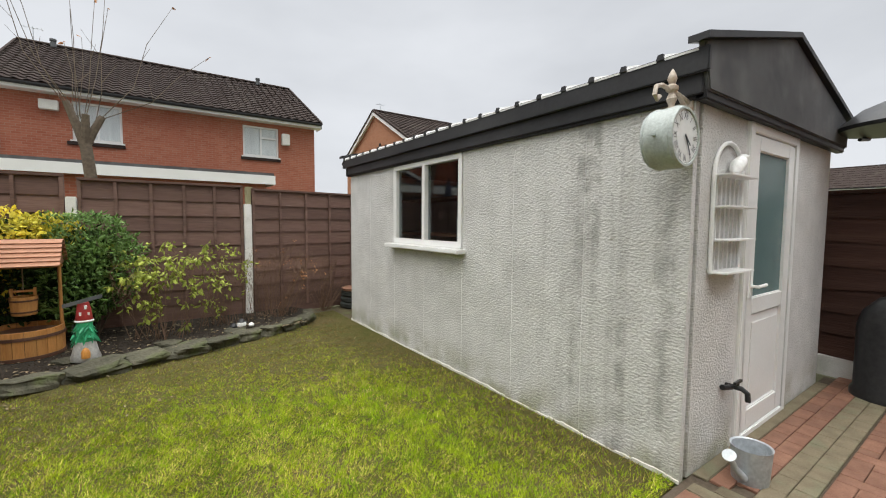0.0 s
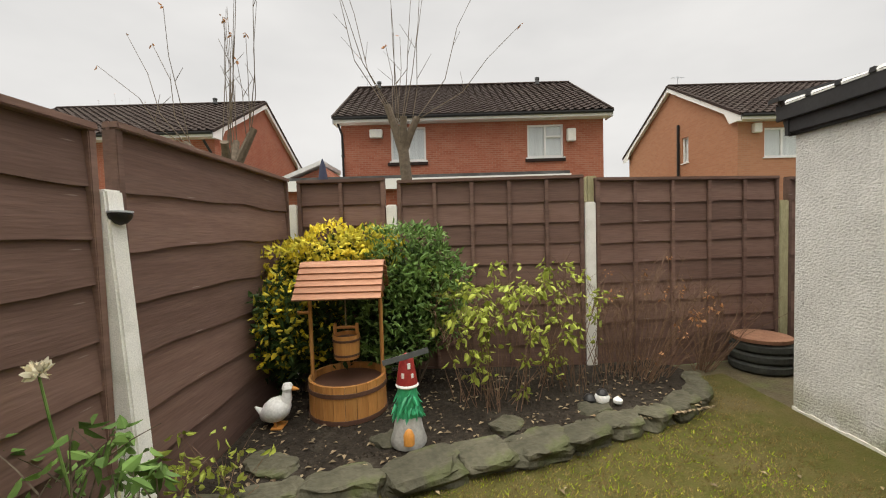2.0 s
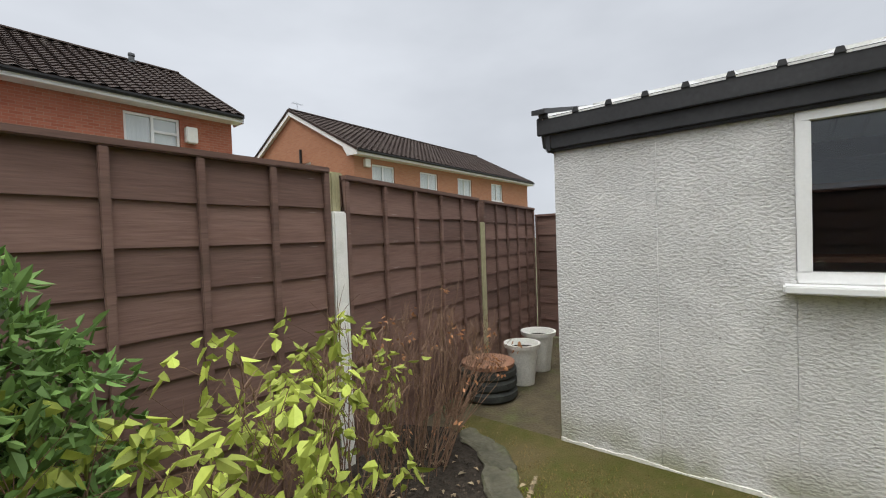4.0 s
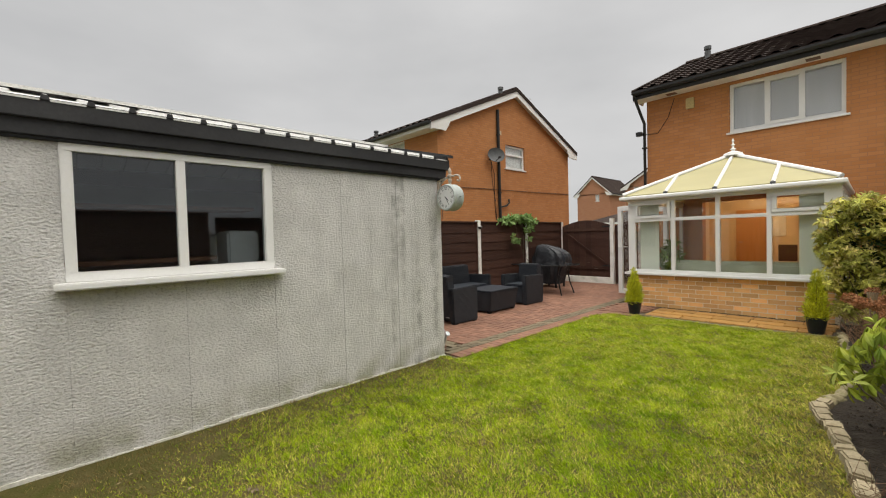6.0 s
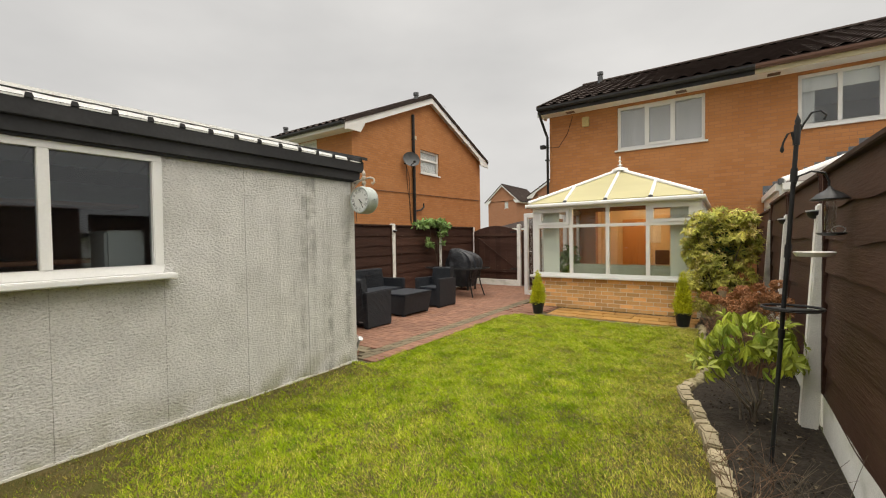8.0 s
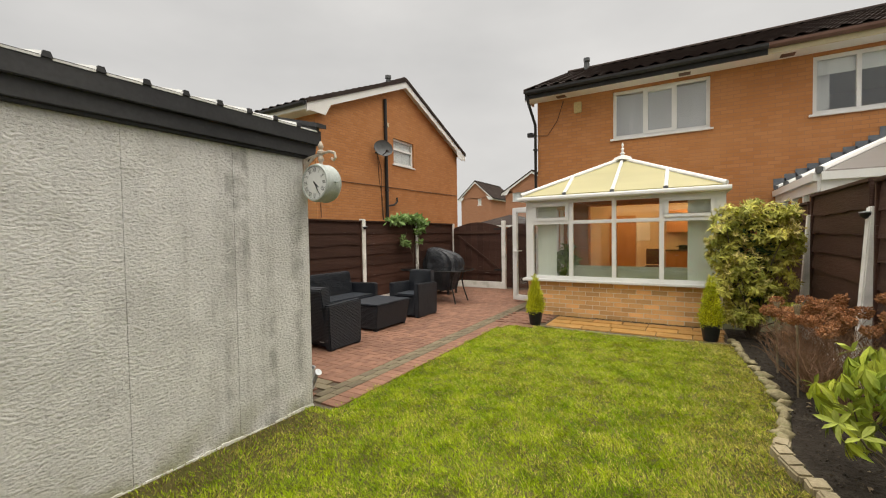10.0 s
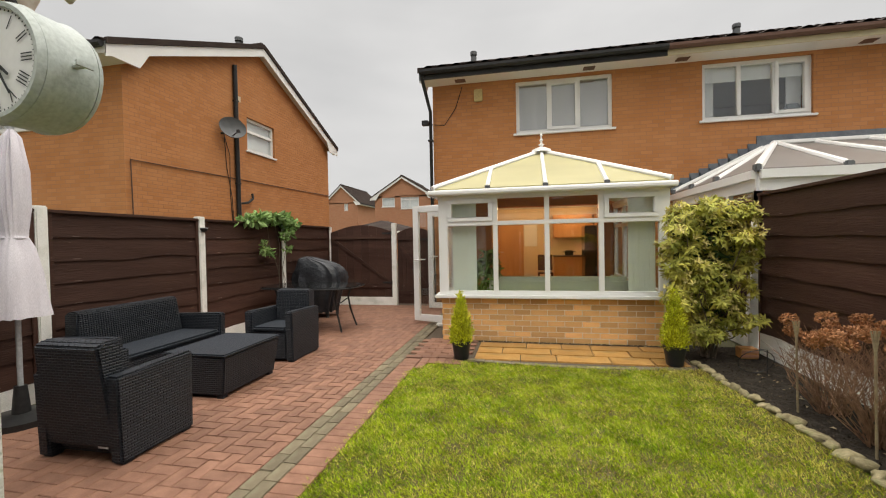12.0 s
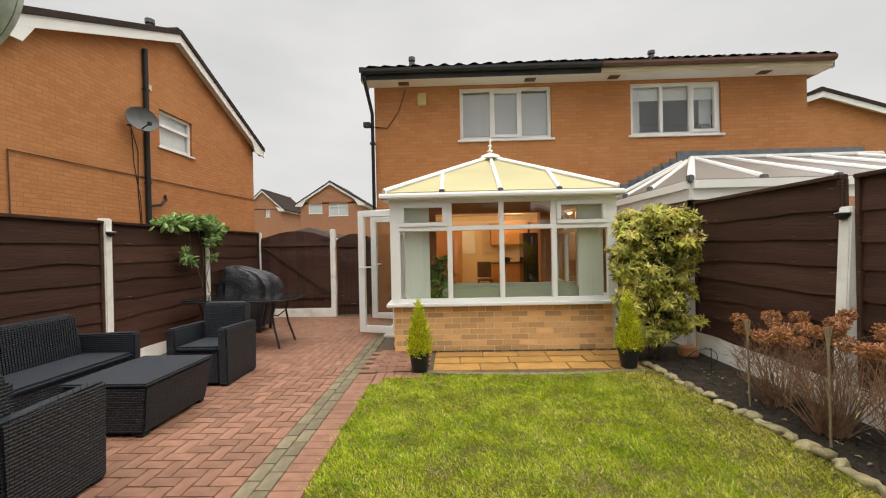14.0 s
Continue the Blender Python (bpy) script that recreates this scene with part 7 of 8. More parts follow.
# yellow variegated and green shrubs behind the wishing well
VAR_TOP = [(-0.06, 0.0, 1.02, 0.38, 0.30, 0.32), (0.28, 0.05, 1.15, 0.40, 0.30, 0.32), (0.62, 0.1, 1.22, 0.30, 0.25, 0.24), (-0.12, -0.1, 0.75, 0.26, 0.24, 0.2)]
VAR_LOW = [(-0.1, -0.05, 0.45, 0.34, 0.28, 0.34), (-0.02, -0.42, 0.72, 0.20, 0.22, 0.36), (0.15, -0.1, 0.6, 0.3, 0.2, 0.3)]
var_shrub = shrub("variegated_shrub", (-4.0, 5.2, 0.09), VAR_TOP, 4300, 0.050, 0.036, L_YELLOW, "bright yellow variegated evergreen shrub by the fence corner", 22, tips=12, shell=0.7)
part("lower_foliage", leaves(VAR_LOW, 800, 0.055, 0.036, L_YELLOW, "lower_foliage", 29, 0.2, 0.75), L_YELLOW, var_shrub)
# dark leaves low down stand in for the shade under the crown
part("shaded_foliage", leaves(VAR_LOW, 1900, 0.055, 0.036, L_DARK, "shaded_foliage", 30, 0.2, 0.55), L_DARK, var_shrub, "dark green inner leaves, coloured as the shrub's shade")
shrub("dark_shrub", (-3.7, 5.25, 0.09), [(0.0, 0.0, 0.5, 0.5, 0.28, 0.45), (0.5, 0.05, 0.6, 0.4, 0.25, 0.5)], 3000, 0.065, 0.034, L_DARK, "dark green leafy shrub behind the wishing well", 23)
grn_shrub = shrub("green_shrub", (-3.02, 5.20, 0.09), [(0.0, 0.0, 1.1, 0.42, 0.34, 0.38), (0.2, 0.0, 0.85, 0.34, 0.32, 0.4), (-0.1, -0.05, 0.6, 0.4, 0.32, 0.42)], 4600, 0.062, 0.026, L_GREEN, "rounded fresh green shrub in the rear bed", 24, up=0.2, shell=0.75)

# leaves inside both shrubs coloured dark, so the gaps look shaded
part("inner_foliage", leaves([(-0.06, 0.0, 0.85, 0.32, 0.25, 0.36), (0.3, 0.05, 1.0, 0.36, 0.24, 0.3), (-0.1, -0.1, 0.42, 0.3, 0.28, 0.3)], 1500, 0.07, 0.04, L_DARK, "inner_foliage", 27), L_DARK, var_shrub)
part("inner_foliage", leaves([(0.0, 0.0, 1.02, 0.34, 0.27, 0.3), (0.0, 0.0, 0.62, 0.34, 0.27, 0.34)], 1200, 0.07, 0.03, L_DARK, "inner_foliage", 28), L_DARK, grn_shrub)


def twiggy(name, base, n, hgt, spread, material, label, seed, r=0.006, lean=(0, 0), leaf=None, leaf_n=0, leaf_len=0.055, leaf_w=0.035, forks=3, foot=0.12):
    """Bare upright stems from one foot, each forking, with a few leaves."""
    t = thing(name, base, label, "shrub")
    rg_ = random.Random(seed)
    b = B()
    ends = []
    for k in range(n):
        a = rg_.uniform(0, 2 * math.pi)
        sp = spread * rg_.random() ** 0.6
        h = hgt * rg_.uniform(0.65, 1.0) * (1.05 - 0.35 * sp / spread)
        tip = Vector((math.cos(a) * sp + lean[0] * h, math.sin(a) * sp * 0.7 + lean[1] * h, h))
        p0 = Vector((math.cos(a) * foot * rg_.random(), math.sin(a) * foot * 0.7 * rg_.random(), 0))
        mid = p0.lerp(tip, rg_.uniform(.35, .65)) + Vector((rg_.uniform(-.14, .14), rg_.uniform(-.12, .12), h * 0.08))
        ends.append(mid)
        if leaf:
            ends.append(p0.lerp(mid, rg_.uniform(0.3, 0.9)))
        b.tube([p0, mid, tip], r, 4, r * 0.35, caps=False)
        ends.append(tip)
        for j in range(forks):
            f = rg_.uniform(0.35, 0.9)
            q = mid.lerp(tip, f)
            e = q + Vector((rg_.uniform(-.16, .16), rg_.uniform(-.14, .14), rg_.uniform(0.02, .2)))
            b.tube([q, q.lerp(e, .5) + Vector((0, 0, .01)), e], r * 0.5, 3, r * 0.2, caps=False)
            ends.append(e)
    part("branchwork", b, material, t)
    if leaf:
        cl = [(e.x, e.y, e.z, 0.05, 0.05, 0.05) for e in rg_.sample(ends, min(leaf_n, len(ends)))]
        part("foliage", leaves(cl, len(cl) * 5, leaf_len, leaf_w, leaf, "foliage", seed, 0.0, 0.2, 0.9), leaf, t)
    return t, ends


twiggy("flowering_shrub", (-2.32, 4.84, 0.09), 46, 1.22, 0.66, M_BROWNTWIG, "leggy shrub with lime green leaves and bare brown stems", 31, r=0.0036, leaf=L_LIME, leaf_n=130, forks=5, foot=0.38, leaf_len=0.062, leaf_w=0.040)
twiggy("flowering_shrub", (-1.62, 5.1, 0.09), 40, 1.2, 0.5, M_BROWNTWIG, "leggy brown shrub with sparse lime leaves by the post", 32, r=0.0036, leaf=L_LIME, leaf_n=55, forks=4, foot=0.35, leaf_len=0.055, leaf_w=0.034)
twiggy("bare_shrub", (-0.95, 5.28, 0.09), 92, 1.15, 0.75, M_BROWNTWIG, "dense bare reddish brown shrub by the rear fence", 33, r=0.003, lean=(0.25, 0.0), foot=0.35, leaf=L_BROWN, leaf_n=30, leaf_len=0.03, leaf_w=0.02, forks=4)
twiggy("bare_shrub", (-0.1, 5.62, 0.0), 34, 1.05, 0.6, M_BROWNTWIG, "low bare arching stems behind the garage", 34, r=0.004, lean=(0.35, 0), forks=2)

# dried hydrangeas in the side bed
for k, (x, y, n, h, sp, sd_) in enumerate(((-3.80, -2.30, 130, 0.74, 0.46, 41), (-3.84, -2.85, 90, 0.70, 0.38, 42), (-3.90, -1.75, 105, 0.78, 0.40, 43))):
    t, ends = twiggy("dried_hydrangea", (x, y, 0.01), n, h, sp, M_DRYSTEM, "dried hydrangea with brown papery flower heads", sd_, r=0.0036, forks=3)
    rg_ = random.Random(sd_)
    heads = []
    for e in sorted(ends, key=lambda e: -e.z + 0.25 * rg_.random()):
        if all((e - q).length > 0.115 for q in heads) and len(heads) < 12 and e.z > 0.3:
            heads.append(e)
            s = rg_.uniform(0.75, 1.15)
            part("flower_head", leaves([(e.x, e.y, e.z + 0.02, 0.060 * s, 0.060 * s, 0.045 * s)], 230, 0.021, 0.019, L_BROWN, "flower_head", sd_ + len(heads), 0.2, 0.75), L_BROWN, t, "brown papery flower head")

# rhododendron with drooping whorls
rh = thing("rhododendron", (-3.78, -0.50, 0.01), "young rhododendron with drooping yellow-green leaves", "shrub")
RHODO = [(0.0, -0.05, 0.68, 0.26, 0.30, 0.17), (0.18, -0.1, 0.52, 0.18, 0.25, 0.12), (-0.18, 0.1, 0.56, 0.16, 0.22, 0.16), (0.26, 0.16, 0.44, 0.11, 0.12, 0.08)]
rg_ = random.Random(5)
tips = [(c[0] + rg_.uniform(-.7, .7) * c[3], c[1] + rg_.uniform(-.7, .7) * c[4], c[2]) for c in RHODO for _ in range(2)]
part("branchwork", stems(B(), (0, 0, 0), tips, 0.009, 8, 0.05), M_TWIG, rh)
part("foliage", whorls(RHODO, 74, 8, 0.115, 0.034, L_RHODO, "foliage", 8, -0.35, 1.0), L_RHODO, rh)
part("young_foliage", whorls(RHODO, 26, 6, 0.09, 0.032, L_LIME, "young_foliage", 9, 0.5), L_LIME, rh, "pale lime young leaves")

# rose by the side fence
rose, rose_ends = twiggy("rose_bush", (-4.0, 2.92, 0.01), 13, 1.02, 0.34, M_TWIG, "sparse rose bush with one cream bloom", 51, r=0.007, leaf=L_GREEN, leaf_n=62, leaf_len=0.060, leaf_w=0.036, forks=2)
part("bloom", leaves([(-0.10, 0.02, 1.04, 0.026, 0.026, 0.020)], 46, 0.030, 0.030, L_PETAL, "bloom", 52, 0.4, 0.3), L_PETAL, rose, "cream rose bloom")
part("flower_stem", B().tube([(0.02, 0.0, 0.0), (-0.01, 0.03, 0.5), (-0.07, 0.02, 0.85), (-0.10, 0.02, 1.03)], 0.006, 6, 0.004), L_GREEN, rose)
twiggy("low_weeds", (-3.95, 3.62, 0.05), 12, 0.42, 0.2, M_BROWNTWIG, "low yellow-green leafy weeds by the fence post", 57, r=0.003, leaf=L_LIME, leaf_n=24, leaf_len=0.05, leaf_w=0.03, forks=2)
twiggy("low_weeds", (-3.72, 0.75, 0.01), 26, 0.32, 0.22, M_BROWNTWIG, "low dry reddish stems at the bed edge", 53, r=0.003, forks=2)
twiggy("bare_shrub", (-3.95, 0.9, 0.01), 14, 0.3, 0.2, M_TWIG, "small dark dry stems at the foot of the fence", 54, r=0.004, forks=2)

# ivy over the patio fence
IVY_LOW = [(-0.09, 0.08, -0.45, 0.05, 0.16, 0.07), (-0.09, 0.2, -0.38, 0.04, 0.06, 0.12), (-0.09, -0.40, -0.15, 0.05, 0.08, 0.16), (-0.09, -0.5, -0.42, 0.04, 0.12, 0.04)]
IVY_TOP = [(0, 0.62, 0.06, 0.12, 0.26, 0.06), (0, 0.28, 0.12, 0.15, 0.40, 0.09), (0, -0.1, 0.14, 0.16, 0.38, 0.09), (-0.04, -0.45, 0.08, 0.1, 0.28, 0.06), (-0.08, -0.35, -0.06, 0.05, 0.1, 0.14)]
ivy = thing("ivy", (2.9, -5.65, 0.0), "green ivy spilling over the patio fence and post", "climber")
part("foliage", leaves([(x, y, z + 1.75, *r) for x, y, z, *r in IVY_TOP], 620, 0.10, 0.075, L_IVY, "foliage", 61, 0.2, 0.3, 0.3), L_IVY, ivy)
part("foliage", leaves([(x, y + 0.22, z + 1.75, *r) for x, y, z, *r in IVY_LOW], 150, 0.075, 0.055, L_IVY, "foliage", 63, 0.2, 0.3, 0.3), L_IVY, ivy)
part("branchwork", stems(B(), (-0.06, -0.2, 0.0), [(-0.06, 0.1, 1.85), (-0.06, 0.3, 1.87), (-0.06, -0.3, 1.85), (-0.07, -0.05, 1.35)], 0.006, 62), M_TWIG, ivy)


# ---- bare trees beyond the fences ----
def bare_tree(m, trunk_h, r, limbs, rods, label, seed, rod_len=1.7, spread=1.0):
    """A pollarded tree: stub limbs with long upright rods."""
    t = thing("bare_tree", m, label, "tree")
    rg_ = random.Random(seed)
    top = Vector((rg_.uniform(-.1, .1), 0, trunk_h))
    part("trunk", B().tube([(0, 0, 0), (0.03, 0, trunk_h * 0.5), top], r, 10, r * 0.8), M_TWIG, t, smooth=True)
    b, c, dead = B(), B(), []
    for k in range(limbs):
        a = 2 * math.pi * k / limbs + rg_.uniform(-.4, .4)
        e = top + Vector((math.cos(a) * rg_.uniform(.35, .75) * spread, math.sin(a) * .35 * spread, rg_.uniform(.25, .65)))
        b.tube([top - Vector((0, 0, .1)), top.lerp(e, .45) + Vector((0, 0, -.04)), e], r * .75, 8, r * .5)
        for j in range(rods):
            q = e.lerp(top, rg_.uniform(0, .5)) + Vector((rg_.uniform(-.06, .06), rg_.uniform(-.05, .05), 0))
            out = (e - top).x / spread * rg_.uniform(.3, 1.9) + rg_.uniform(-.25, .25)
            sw = Vector((out, rg_.uniform(-.3, .3), rod_len * rg_.uniform(.4, 1.0)))
            pts_ = [q, q + sw * .3 + Vector((sw.x * .15, 0, 0)), q + sw * .65 + Vector((rg_.uniform(-.06, .06), 0, 0)), q + sw]
            c.tube(pts_, 0.0075, 5, 0.003, caps=False)
            if rg_.random() < 0.6:
                dead.append((*pts_[3], 0.02, 0.02, 0.03))
            for h_ in range(1):
                md = pts_[1].lerp(pts_[2], rg_.random())
                c.tube([md, md + Vector((rg_.uniform(-.3, .3), 0, rg_.uniform(.15, .45)))], 0.005, 4, 0.0025, caps=False)
    part("limb_fork", b, M_TWIG, t, smooth=True)
    part("twig_spray", c, M_TWIG, t)
    if dead:
        part("withered_leaf", leaves(dead, 2 * len(dead), 0.06, 0.035, L_BROWN, "withered_leaf", seed, -0.3, 0.2, 0.4), L_BROWN, t, "last withered leaves at the tips")


bare_tree((-5.62, 7.4, 0), 2.35, 0.10, 4, 4, "bare pollarded tree with tall rods behind the fence", 71, 2.7)
bare_tree((-3.14, 7.5, 0), 2.72, 0.095, 4, 3, "bare pollarded tree trunk with upright shoots", 72, 2.7, 0.3)
bare_tree((-21.0, 26.0, 0), 6.2, 0.2, 5, 9, "distant bare tree over the roofs", 73, 3.2)
fart = thing("evergreen_tree", (16.5, -60, 0), "distant dark evergreen tree between the houses", "tree")
part("trunk", B().tube([(0, 0, 0), (0, 0, 4)], 0.25, 8, 0.15), M_TWIG, fart)
part("crown", leaves([(0, 0, 4.5, 3.0, 2.0, 2.5), (-2, 0, 3.5, 2, 2, 2)], 5000, 0.4, 0.2, L_FAR, "crown", 74), L_FAR, fart)


# ---- wishing well ----
well = thing("wishing_well", Matrix.Translation((-3.49, 4.77, 0.082)) @ Matrix.Diagonal((0.93, 0.95, 1.05, 1.0)), "small varnished wooden wishing well with a slatted roof", "garden ornament")
for k in range(22):
    a0, a1 = 2 * math.pi * k / 22 + 0.006, 2 * math.pi * (k + 1) / 22 - 0.006
    ri, ro, h = 0.298, 0.322, 0.28
    part("stave", B().prism([(ri * math.cos(a0), ri * math.sin(a0)), (ro * math.cos(a0), ro * math.sin(a0)), (ro * math.cos(a1), ro * math.sin(a1)), (ri * math.cos(a1), ri * math.sin(a1))], "z", 0, h), M_WOOD, well)
for z in (0.012, 0.20):
    part("hoop", B().lathe([(0.320, z), (0.329, z), (0.329, z + 0.03), (0.320, z + 0.03)], 44), M_BROWNGUTTER, well, "dark red-brown hoop")
part("soil_fill", B().lathe([(0.295, 0.0), (0.295, 0.18), (0.02, 0.2)], 20), M_SOIL, well)
for x in (-0.298, 0.298):
    part("pole", B().tube([(x, 0, 0.1), (x, 0, 0.90)], 0.017, 10), M_WOOD, well, smooth=True)
part("cross_bar", B().box(-0.325, -0.02, 0.85, 0.325, 0.02, 0.885), M_WOOD, well, bevel=0.004)
part("crank", B().tube([(-0.30, 0, 0.75), (-0.45, 0, 0.75)], 0.014, 8), M_WOOD, well)
for s in (-1, 1):
    for k in range(6):
        f = k / 6
        y, z = s * (0.26 - 0.24 * f), 0.90 + 0.25 * f
        part("roof_slat", B().box(-0.345, -0.03, -0.006, 0.345, 0.03, 0.006), M_REDWOOD, well, m=Matrix.Translation((0, y, z)) @ pose(0, 0, 0, -34 * s, 0, 0))
for x in (-0.30, 0.30):
    part("gable", B().prism([(-0.24, 0.88), (0.24, 0.88), (0.0, 1.12)], "x", x - 0.008, x + 0.008), M_REDWOOD, well)
bk = part("bucket", B().lathe([(0.10, 0.40), (0.105, 0.405), (0.115, 0.58), (0.105, 0.58), (0.095, 0.42), (0.01, 0.42)], 22), M_WOOD, well, smooth=True)
for z, r_ in ((0.425, 0.108), (0.535, 0.116)):
    part("hoop", B().lathe([(r_ - 0.004, z), (r_ + 0.003, z), (r_ + 0.003, z + 0.016), (r_ - 0.004, z + 0.016)], 24), M_BROWNGUTTER, bk)
part("yoke", B().box(-0.105, -0.012, 0.58, -0.08, 0.012, 0.66).box(0.08, -0.012, 0.58, 0.105, 0.012, 0.66).tube([(-0.09, 0, 0.63), (0.09, 0, 0.63)], 0.012, 8), M_WOOD, bk)
part("rope", B().tube([(0, 0, 0.64), (0, 0, 0.86)], 0.006, 6), M_LITTER, well)

# duck
dk = thing("duck_ornament", (-3.96, 4.50, 0.092), "white glazed duck ornament on the soil", "ornament")
part("body", B().lathe([(0.005, -0.125), (0.035, -0.11), (0.078, -0.05), (0.09, 0.01), (0.076, 0.065), (0.04, 0.105), (0.008, 0.12)], 18, Matrix.Translation((0, 0, 0.125)) @ pose(0, 0, 0, 0, 62, 0))
     .tube([(0.06, 0, 0.16), (0.085, 0, 0.21), (0.088, 0, 0.265)], 0.046, 12, 0.030).lathe([(0.004, -0.042), (0.03, -0.03), (0.042, 0), (0.03, 0.03), (0.004, 0.04)], 14, Matrix.Translation((0.092, 0, 0.285))).tube([(-0.085, 0, 0.10), (-0.15, 0, 0.15)], 0.034, 10, 0.006), M_DUCK, dk, smooth=True)
part("beak", B().lathe([(0.018, 0), (0.014, 0.03), (0.003, 0.055)], 10, Matrix.Translation((0.122, 0, 0.28)) @ pose(0, 0, 0, 0, 100, 0)), M_BEAK, dk, smooth=True)
for y in (-0.035, 0.035):
    part("foot", B().tube([(0.0, y, 0.06), (0.01, y, 0.008)], 0.009, 6).prism([(-0.02, y - 0.025), (0.06, y - 0.03), (0.06, y + 0.03), (-0.02, y + 0.025)], "z", 0.0, 0.01), M_BEAK, dk)

# windmill ornament
wm_ = thing("windmill_ornament", Matrix.Translation((-2.97, 4.19, 0.105)) @ Matrix.Diagonal((1.0, 1.0, 1.26, 1.0)), "painted windmill garden ornament, red over green leaves", "ornament")
part("base", B().lathe([(0.115, 0), (0.12, 0.02), (0.10, 0.07), (0.085, 0.13), (0.06, 0.17)], 18), M_GREYRESIN, wm_, "grey stone-effect base", smooth=True)
part("porch", B().lathe([(0.035, 0), (0.035, 0.045), (0.02, 0.07), (0.002, 0.08)], 12, Matrix.Translation((0.01, -0.10, 0.03))), M_BEAK, wm_, smooth=True)
part("skirt", leaves([(0, 0, 0.25, 0.07, 0.07, 0.07), (0, 0, 0.20, 0.085, 0.085, 0.03)], 130, 0.07, 0.028, M_GREENPAINT, "skirt", 9, 0, 0.75, 1.6), M_GREENPAINT, wm_, "green leafy skirt")
part("core", B().lathe([(0.075, 0.14), (0.06, 0.32), (0.01, 0.33)], 16), M_GREENPAINT, wm_, smooth=True)
part("tower", B().lathe([(0.068, 0.30), (0.07, 0.315), (0.046, 0.44), (0.03, 0.46), (0.004, 0.47)], 18), M_REDPAINT, wm_, "red tower", smooth=True)
part("trim", B().lathe([(0.07, 0.298), (0.076, 0.305), (0.07, 0.315)], 18), M_DUCK, wm_)
for a, z in ((-110, 0.35), (-70, 0.40), (-50, 0.345)):
    c_, s_ = math.cos(radians(a)), math.sin(radians(a))
    part("window", B().box(-0.009, -0.004, 0, 0.009, 0.004, 0.028, Matrix.Translation((c_ * 0.058, s_ * 0.058, z)) @ pose(0, 0, 0, 0, 0, a + 90)), M_DUCK, wm_)
for k, a in enumerate((12, 192)):
    part("sail", B().box(0.0, -0.012, -0.014, 0.15, -0.006, 0.014, Matrix.Translation((0, -0.05, 0.465)) @ pose(0, 0, 0, 0, -a, 0)), M_GREYDISH, wm_)
# pebble creature figures at the stone edge
ft = thing("frog_ornament", (-1.50, 4.70, 0.10), "small dark and white ornament among the edging stones", "ornament")
part("body", B().lathe([(0.01, 0), (0.05, 0.015), (0.058, 0.05), (0.04, 0.085), (0.01, 0.10)], 14).lathe([(0.008, 0), (0.032, 0.012), (0.036, 0.036), (0.008, 0.06)], 12, Matrix.Translation((0.11, -0.03, 0.0))), M_DUCK, ft, smooth=True)
part("dark_back", B().lathe([(0.045, 0.06), (0.048, 0.08), (0.03, 0.105), (0.005, 0.115)], 14).lathe([(0.045, 0.0), (0.05, 0.03), (0.03, 0.06), (0.005, 0.07)], 12, Matrix.Translation((-0.09, 0.02, 0.0))), M_BLACKMETAL, ft, "dark glazed back", smooth=True)

# tyres with a terracotta saucer
ty = thing("tyre_planter", (0.47, 5.62, 0.0), "stack of old tyres topped with a terracotta saucer", "planter")
for k in range(3):
    part("tyre", B().lathe([(0.15, 0.0), (0.25, 0.0), (0.275, 0.025), (0.275, 0.075), (0.25, 0.095), (0.15, 0.095), (0.14, 0.05), (0.15, 0.0)], 28, Matrix.Translation((0.01 * k, 0.008 * k, 0.097 * k))), M_RUBBER, ty, smooth=True)
part("saucer", B().lathe([(0.20, 0.295), (0.25, 0.30), (0.255, 0.335), (0.24, 0.34), (0.01, 0.325)], 28), M_TERRACOTTA, ty, smooth=True)
for x, y, s, nm in ((0.95, 5.5, 1.0, "white plastic plant pot standing behind the garage"), (1.45, 5.55, 1.05, "white plastic plant pot further behind the garage")):
    t = thing("plant_pot", (x, y, 0.0), nm, "plant pot", "pots behind the garage")
    part("pot", B().lathe([(0.12 * s, 0), (0.16 * s, 0.38 * s), (0.185 * s, 0.38 * s), (0.19 * s, 0.42 * s), (0.17 * s, 0.42 * s), (0.14 * s, 0.36 * s), (0.01, 0.35 * s)], 24), M_WHITEPLASTIC, t, smooth=True)
    part("soil", B().lathe([(0.15 * s, 0.33 * s), (0.15 * s, 0.36 * s), (0.01, 0.372 * s)], 16), M_SOIL, t)

# bird feeding station
bf = thing("bird_feeder", (-3.866, 0.17, 0.0), "black metal bird feeding pole with trays and hooks", "bird feeder")


def lean(z):
    """Offset of the leaning pole at a height."""
    return -0.056 * z


part("pole", B().tube([(lean(z), 0, z) for z in (0.0, 0.7, 1.4, 2.10)], 0.0125, 10), M_BLACKMETAL, bf, smooth=True)
for za, zb in ((0.80, 0.86), (1.30, 1.38), (1.76, 1.84), (1.98, 2.10)):
    part("collar", B().tube([(lean(za), 0, za), (lean(zb), 0, zb)], 0.018, 10), M_BLACKMETAL, bf, smooth=True)
part("finial", B().lathe([(0.012, 0.0), (0.016, 0.02), (0.006, 0.05), (0.001, 0.07)], 10, Matrix.Translation((lean(2.1), 0, 2.10))), M_BLACKMETAL, bf, smooth=True)
part("hook", B().tube([(lean(2.03), 0, 2.03), (-0.145, 0, 2.10), (-0.18, 0, 2.16), (-0.22, 0, 2.165), (-0.245, 0, 2.135), (-0.235, 0, 2.11)], 0.006, 8), M_BLACKMETAL, bf, smooth=True)
